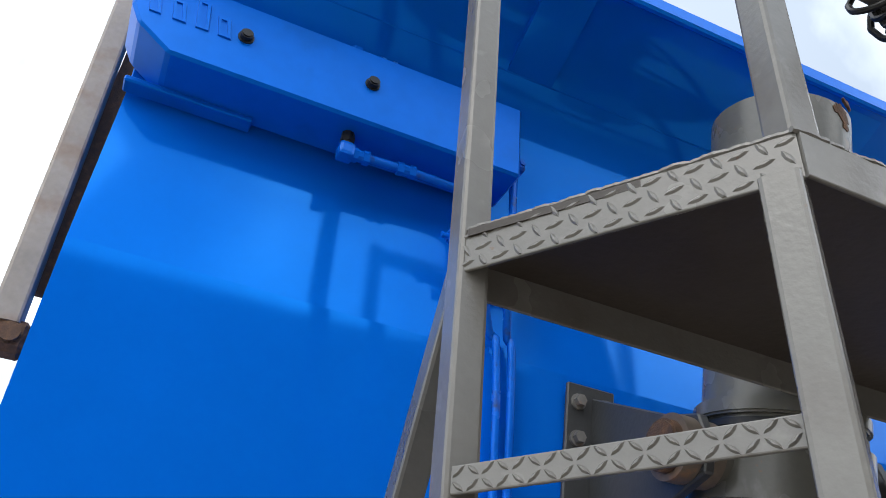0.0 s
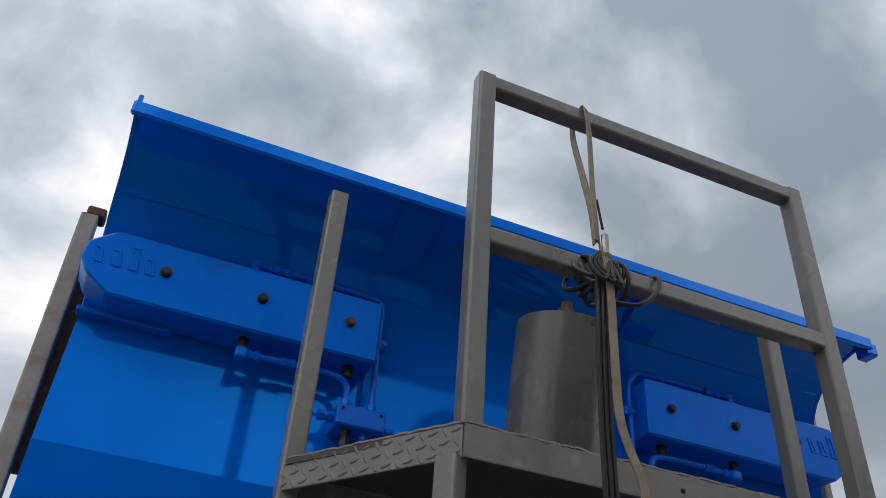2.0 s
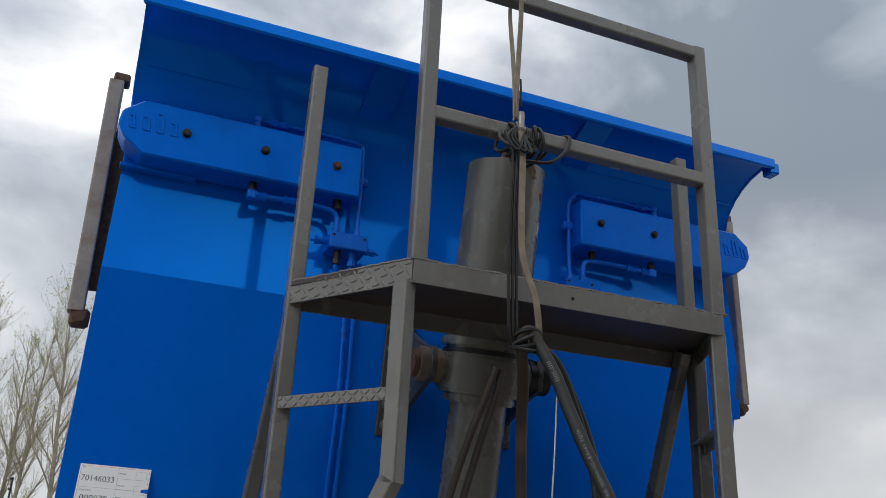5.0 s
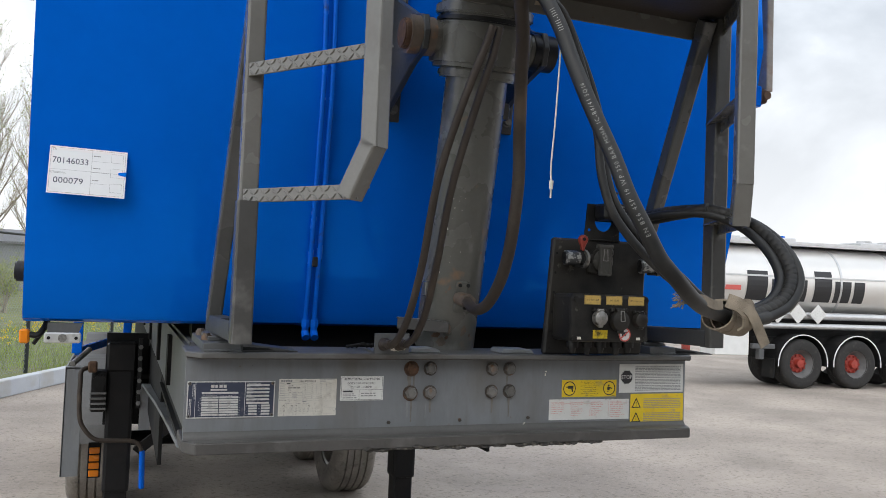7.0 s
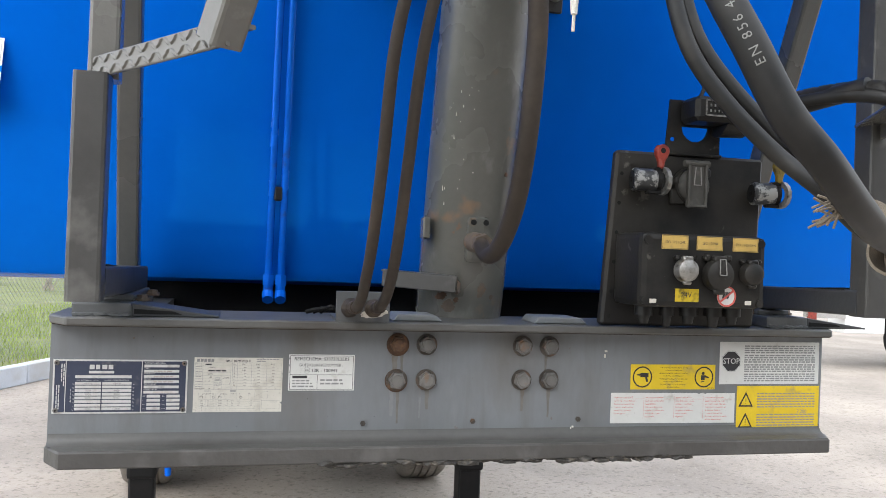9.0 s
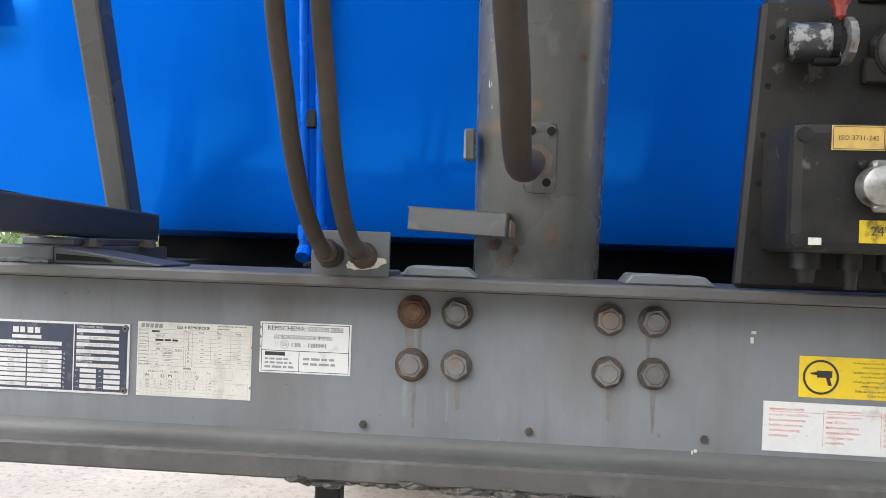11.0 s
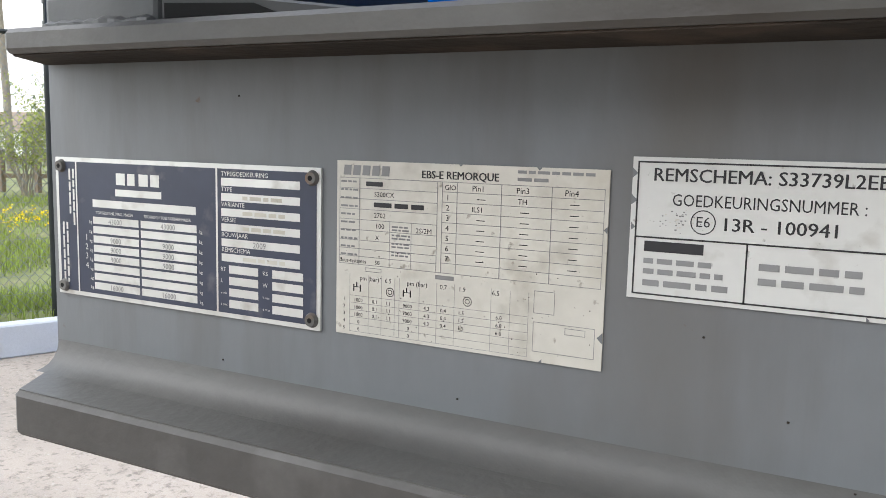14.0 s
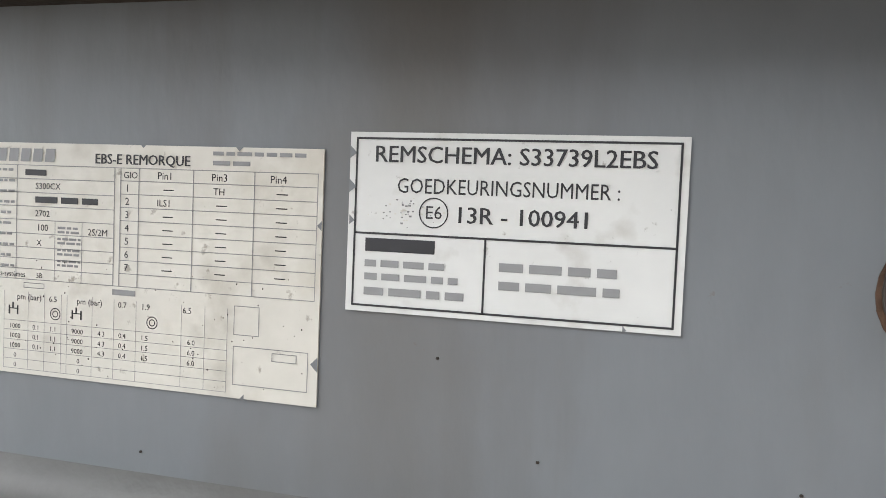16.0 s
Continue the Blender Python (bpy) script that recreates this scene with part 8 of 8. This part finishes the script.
def shrub(at, w, h, mat, seed, count=2600):
    r = random.Random(seed)
    base = Vector(at)
    vs, fs, lv, lf = [], [], [], []
    tips = []
    for _ in range(16):
        a = r.uniform(0, 6.283)
        top = base + Vector((math.cos(a) * w * r.uniform(0.1, 0.95) * 0.5, math.sin(a) * w * r.uniform(0.1, 0.95) * 0.5, h * r.uniform(0.5, 1.0)))
        mid_p = base.lerp(top, 0.5) + Vector((r.uniform(-0.1, 0.1), r.uniform(-0.1, 0.1), 0.15))
        st = base + Vector((r.uniform(-0.15, 0.15), r.uniform(-0.15, 0.15), 0))
        limb(vs, fs, st, mid_p, 0.018, 0.012, 4)
        limb(vs, fs, mid_p, top, 0.012, 0.004, 4)
        for _k in range(5):
            s = mid_p.lerp(top, r.uniform(-0.4, 1.0))
            e = s + Vector((r.uniform(-1, 1), r.uniform(-1, 1), r.uniform(0.1, 1.0))).normalized() * h * 0.22
            limb(vs, fs, s, e, 0.006, 0.002, 3)
            tips.append((s, e))
    for _ in range(count):
        s, e = tips[r.randrange(len(tips))]
        c = s.lerp(e, r.uniform(0.0, 1.1)) + Vector((r.gauss(0, 1), r.gauss(0, 1), r.gauss(0, 1))) * 0.085
        u = Vector((r.uniform(-1, 1), r.uniform(-1, 1), r.uniform(-0.6, 1))).normalized() * r.uniform(0.022, 0.045)
        t = u.cross(Vector((r.uniform(-1, 1), r.uniform(-1, 1), r.uniform(-1, 1)))).normalized() * 0.020
        i = len(lv)
        lv.extend([tuple(c - u), tuple(c - t), tuple(c + u), tuple(c + t)])
        lf.append((i, i + 1, i + 2, i + 3))
    t = thing("shrub", at, "loose spring-green hawthorn shrub behind the fence" if mat is LEAF else "dense darker green shrub behind the fence", "shrub", "verge shrubs")
    from_arrays("stem_clump", vs, fs, TWIG, t, "stuff")
    from_arrays("leaves", lv, lf, mat, t, "stuff")
    return t


for k, (a, d, w, h) in enumerate(((41.0, 16.5, 2.6, 2.2), (43.4, 17.5, 2.6, 2.3), (45.6, 17.0, 2.4, 2.1), (48.6, 16.0, 2.6, 2.7), (51.2, 17.5, 2.4, 2.5), (50.0, 20.0, 3.0, 2.8), (53.6, 22.0, 2.5, 2.2), (56.5, 21.0, 3.0, 2.4), (46.9, 20.0, 2.6, 2.4), (42.0, 21.0, 3.2, 2.6))):
    p = pol(a, d)
    shrub((p.x, p.y, 0.2), w, h, LEAF_DARK if k in (3, 5) else LEAF, 30 + k)
for k, (x, y) in enumerate(((-6.5, 27.0), (-9.0, 30.0), (-4.9, 31.0))):
    shrub((x, y, 0.2), 2.6, 2.0, LEAF, 60 + k)
# hedge line far off
hv, hf = [], []
for _ in range(9000):
    a = rng.uniform(-25, 75)
    d = rng.uniform(75, 85)
    p = pol(a, d)
    z = 0.2 + 3.4 * rng.random() ** 1.3 * (0.65 + 0.5 * noise.noise(Vector((a * 0.25, 0, 0))))
    u = Vector((rng.uniform(-1, 1), rng.uniform(-1, 1), rng.uniform(-1, 1))).normalized() * 0.36
    t = u.cross(Vector((rng.uniform(-1, 1), rng.uniform(-1, 1), 1))).normalized() * 0.25
    c = Vector((p.x, p.y, z))
    i = len(hv)
    hv += [tuple(c - u), tuple(c - t), tuple(c + u), tuple(c + t)]
    hf.append((i, i + 1, i + 2, i + 3))
from_arrays("far_hedge", hv, hf, LEAF_DARK, kind="stuff", label="distant green hedge at the edge of the fields", category="hedge")

# post and rail fence in the field
pr = thing("wooden_fence", pol(50, 23), "weathered wooden post-and-rail paddock fence", "fence")
q0, q1 = pol(64, 25.0), pol(36, 22.0)
for k in range(15):
    p = q0.lerp(q1, k / 14)
    part("fence_post", span(p.x - 0.06, p.x + 0.06, p.y - 0.06, p.y + 0.06, 0.0, 1.25), WOOD, pr)
for z in (0.62, 1.05):
    part("fence_rail", bar(q0 + Vector((0, 0, z)), q1 + Vector((0, 0, z)), 0.05, 0.11, 0, (0, 0, 1)), WOOD, pr)

# ---- far buildings ----
CLAD = material("grey_cladding", (0.24, 0.25, 0.27), rough=0.6, var=0.08, scale=0.3)
ROOF = material("dark_roof", (0.13, 0.13, 0.14), rough=0.7, var=0.1)
shed = thing("warehouse", (-9, 62, 0), "long low grey clad warehouse beyond the verge", "building")
part("wall", span(-24, 4, 60, 75, 0, 3.5), CLAD, shed)
part("roof", prism([(60 - 0.4, 3.5), (67.5, 4.6), (75.4, 3.5), (75.4, 3.35), (60 - 0.4, 3.35)], -24.3, 4.3, "x"), ROOF, shed)
for k in range(5):
    part("door", span(-22 + 5 * k, -19 + 5 * k, 59.93, 59.99, 0, 3.0), PLATE_ALU, shed)
hp = pol(56, 62)
house = thing("farmhouse", (hp.x, hp.y, 0), "low farm building with a brown roof and pale walls", "building")
part("wall", span(hp.x - 8, hp.x + 8, hp.y - 3, hp.y + 3, 0, 1.7), WHITE_PAINT, house)
part("roof", prism([(hp.y - 3.4, 1.7), (hp.y, 3.0), (hp.y + 3.4, 1.7)], hp.x - 8.3, hp.x + 8.3, "x"), WOOD, house)

# ---- loose stones and a twig on the yard ----
STONE = material("loose_stones", (0.33, 0.295, 0.25), rough=0.95, var=0.3, scale=8, bump=0.4)
sv, sf = [], []
for _ in range(9000):
    if rng.random() < 0.75:
        p = pol(rng.uniform(30, 62), rng.uniform(1.8, 6.9))
    else:
        p = Vector((rng.uniform(-6, 12), rng.uniform(-1, 12), 0))
    if p.x > kerb_x(p.y) - 0.02:
        s = rng.uniform(0.002, 0.007) * (2.6 if rng.random() < 0.04 else 1)
        i = len(sv)
        for dx, dy, dz in ((1, 0, 0), (-0.3, 0.9, 0), (-0.8, -0.7, 0), (0.5, -0.8, 0), (0.1, 0.1, 0.8), (-0.3, -0.2, 0.7)):
            sv.append((p.x + s * dx * rng.uniform(0.7, 1.3), p.y + s * dy * rng.uniform(0.7, 1.3), s * dz * 0.62))
        sf += [(i, i + 1, i + 4), (i + 1, i + 2, i + 5), (i + 2, i + 3, i + 5), (i + 3, i, i + 4), (i + 1, i + 5, i + 4), (i + 3, i + 4, i + 5)]
from_arrays("loose_stones", sv, sf, STONE, kind="stuff", label="small loose stones scattered over the yard", category="stones")
twig_bm = merge(sweep([(-3.75, 1.69, 0.010), (-3.71, 1.75, 0.014), (-3.665, 1.80, 0.012), (-3.63, 1.885, 0.010)], 0.0035, 6, 4), sweep([(-3.71, 1.75, 0.014), (-3.725, 1.79, 0.02), (-3.73, 1.81, 0.014)], 0.0025, 5, 4))
solo("twig", twig_bm, WOOD, "dry brown twig lying on the gravel", "twig")

# ---- unseen plain walls, added to block low light and darken reflections ----
BLOCK_WALL = material("yard_wall_render", (0.10, 0.10, 0.10), rough=0.85, var=0.12, scale=0.4, fine=12)
solo("yard_wall", prism([(-9.0, -13.2), (20, -11.4), (20, -11.7), (-9.0, -13.5)], 0.0, 7.5, "z"), BLOCK_WALL, "unseen plain grey wall added to block low light", "wall", kind="structure")
# second unseen wall, added to weaken light from the off side
solo("yard_wall_side", prism([(9.0, -12.0), (9.3, -12.0), (9.9, -5.0), (9.6, -5.0)], 0.0, 7.5, "z"), BLOCK_WALL, "unseen plain grey side wall added to dim the off side", "wall", kind="structure")
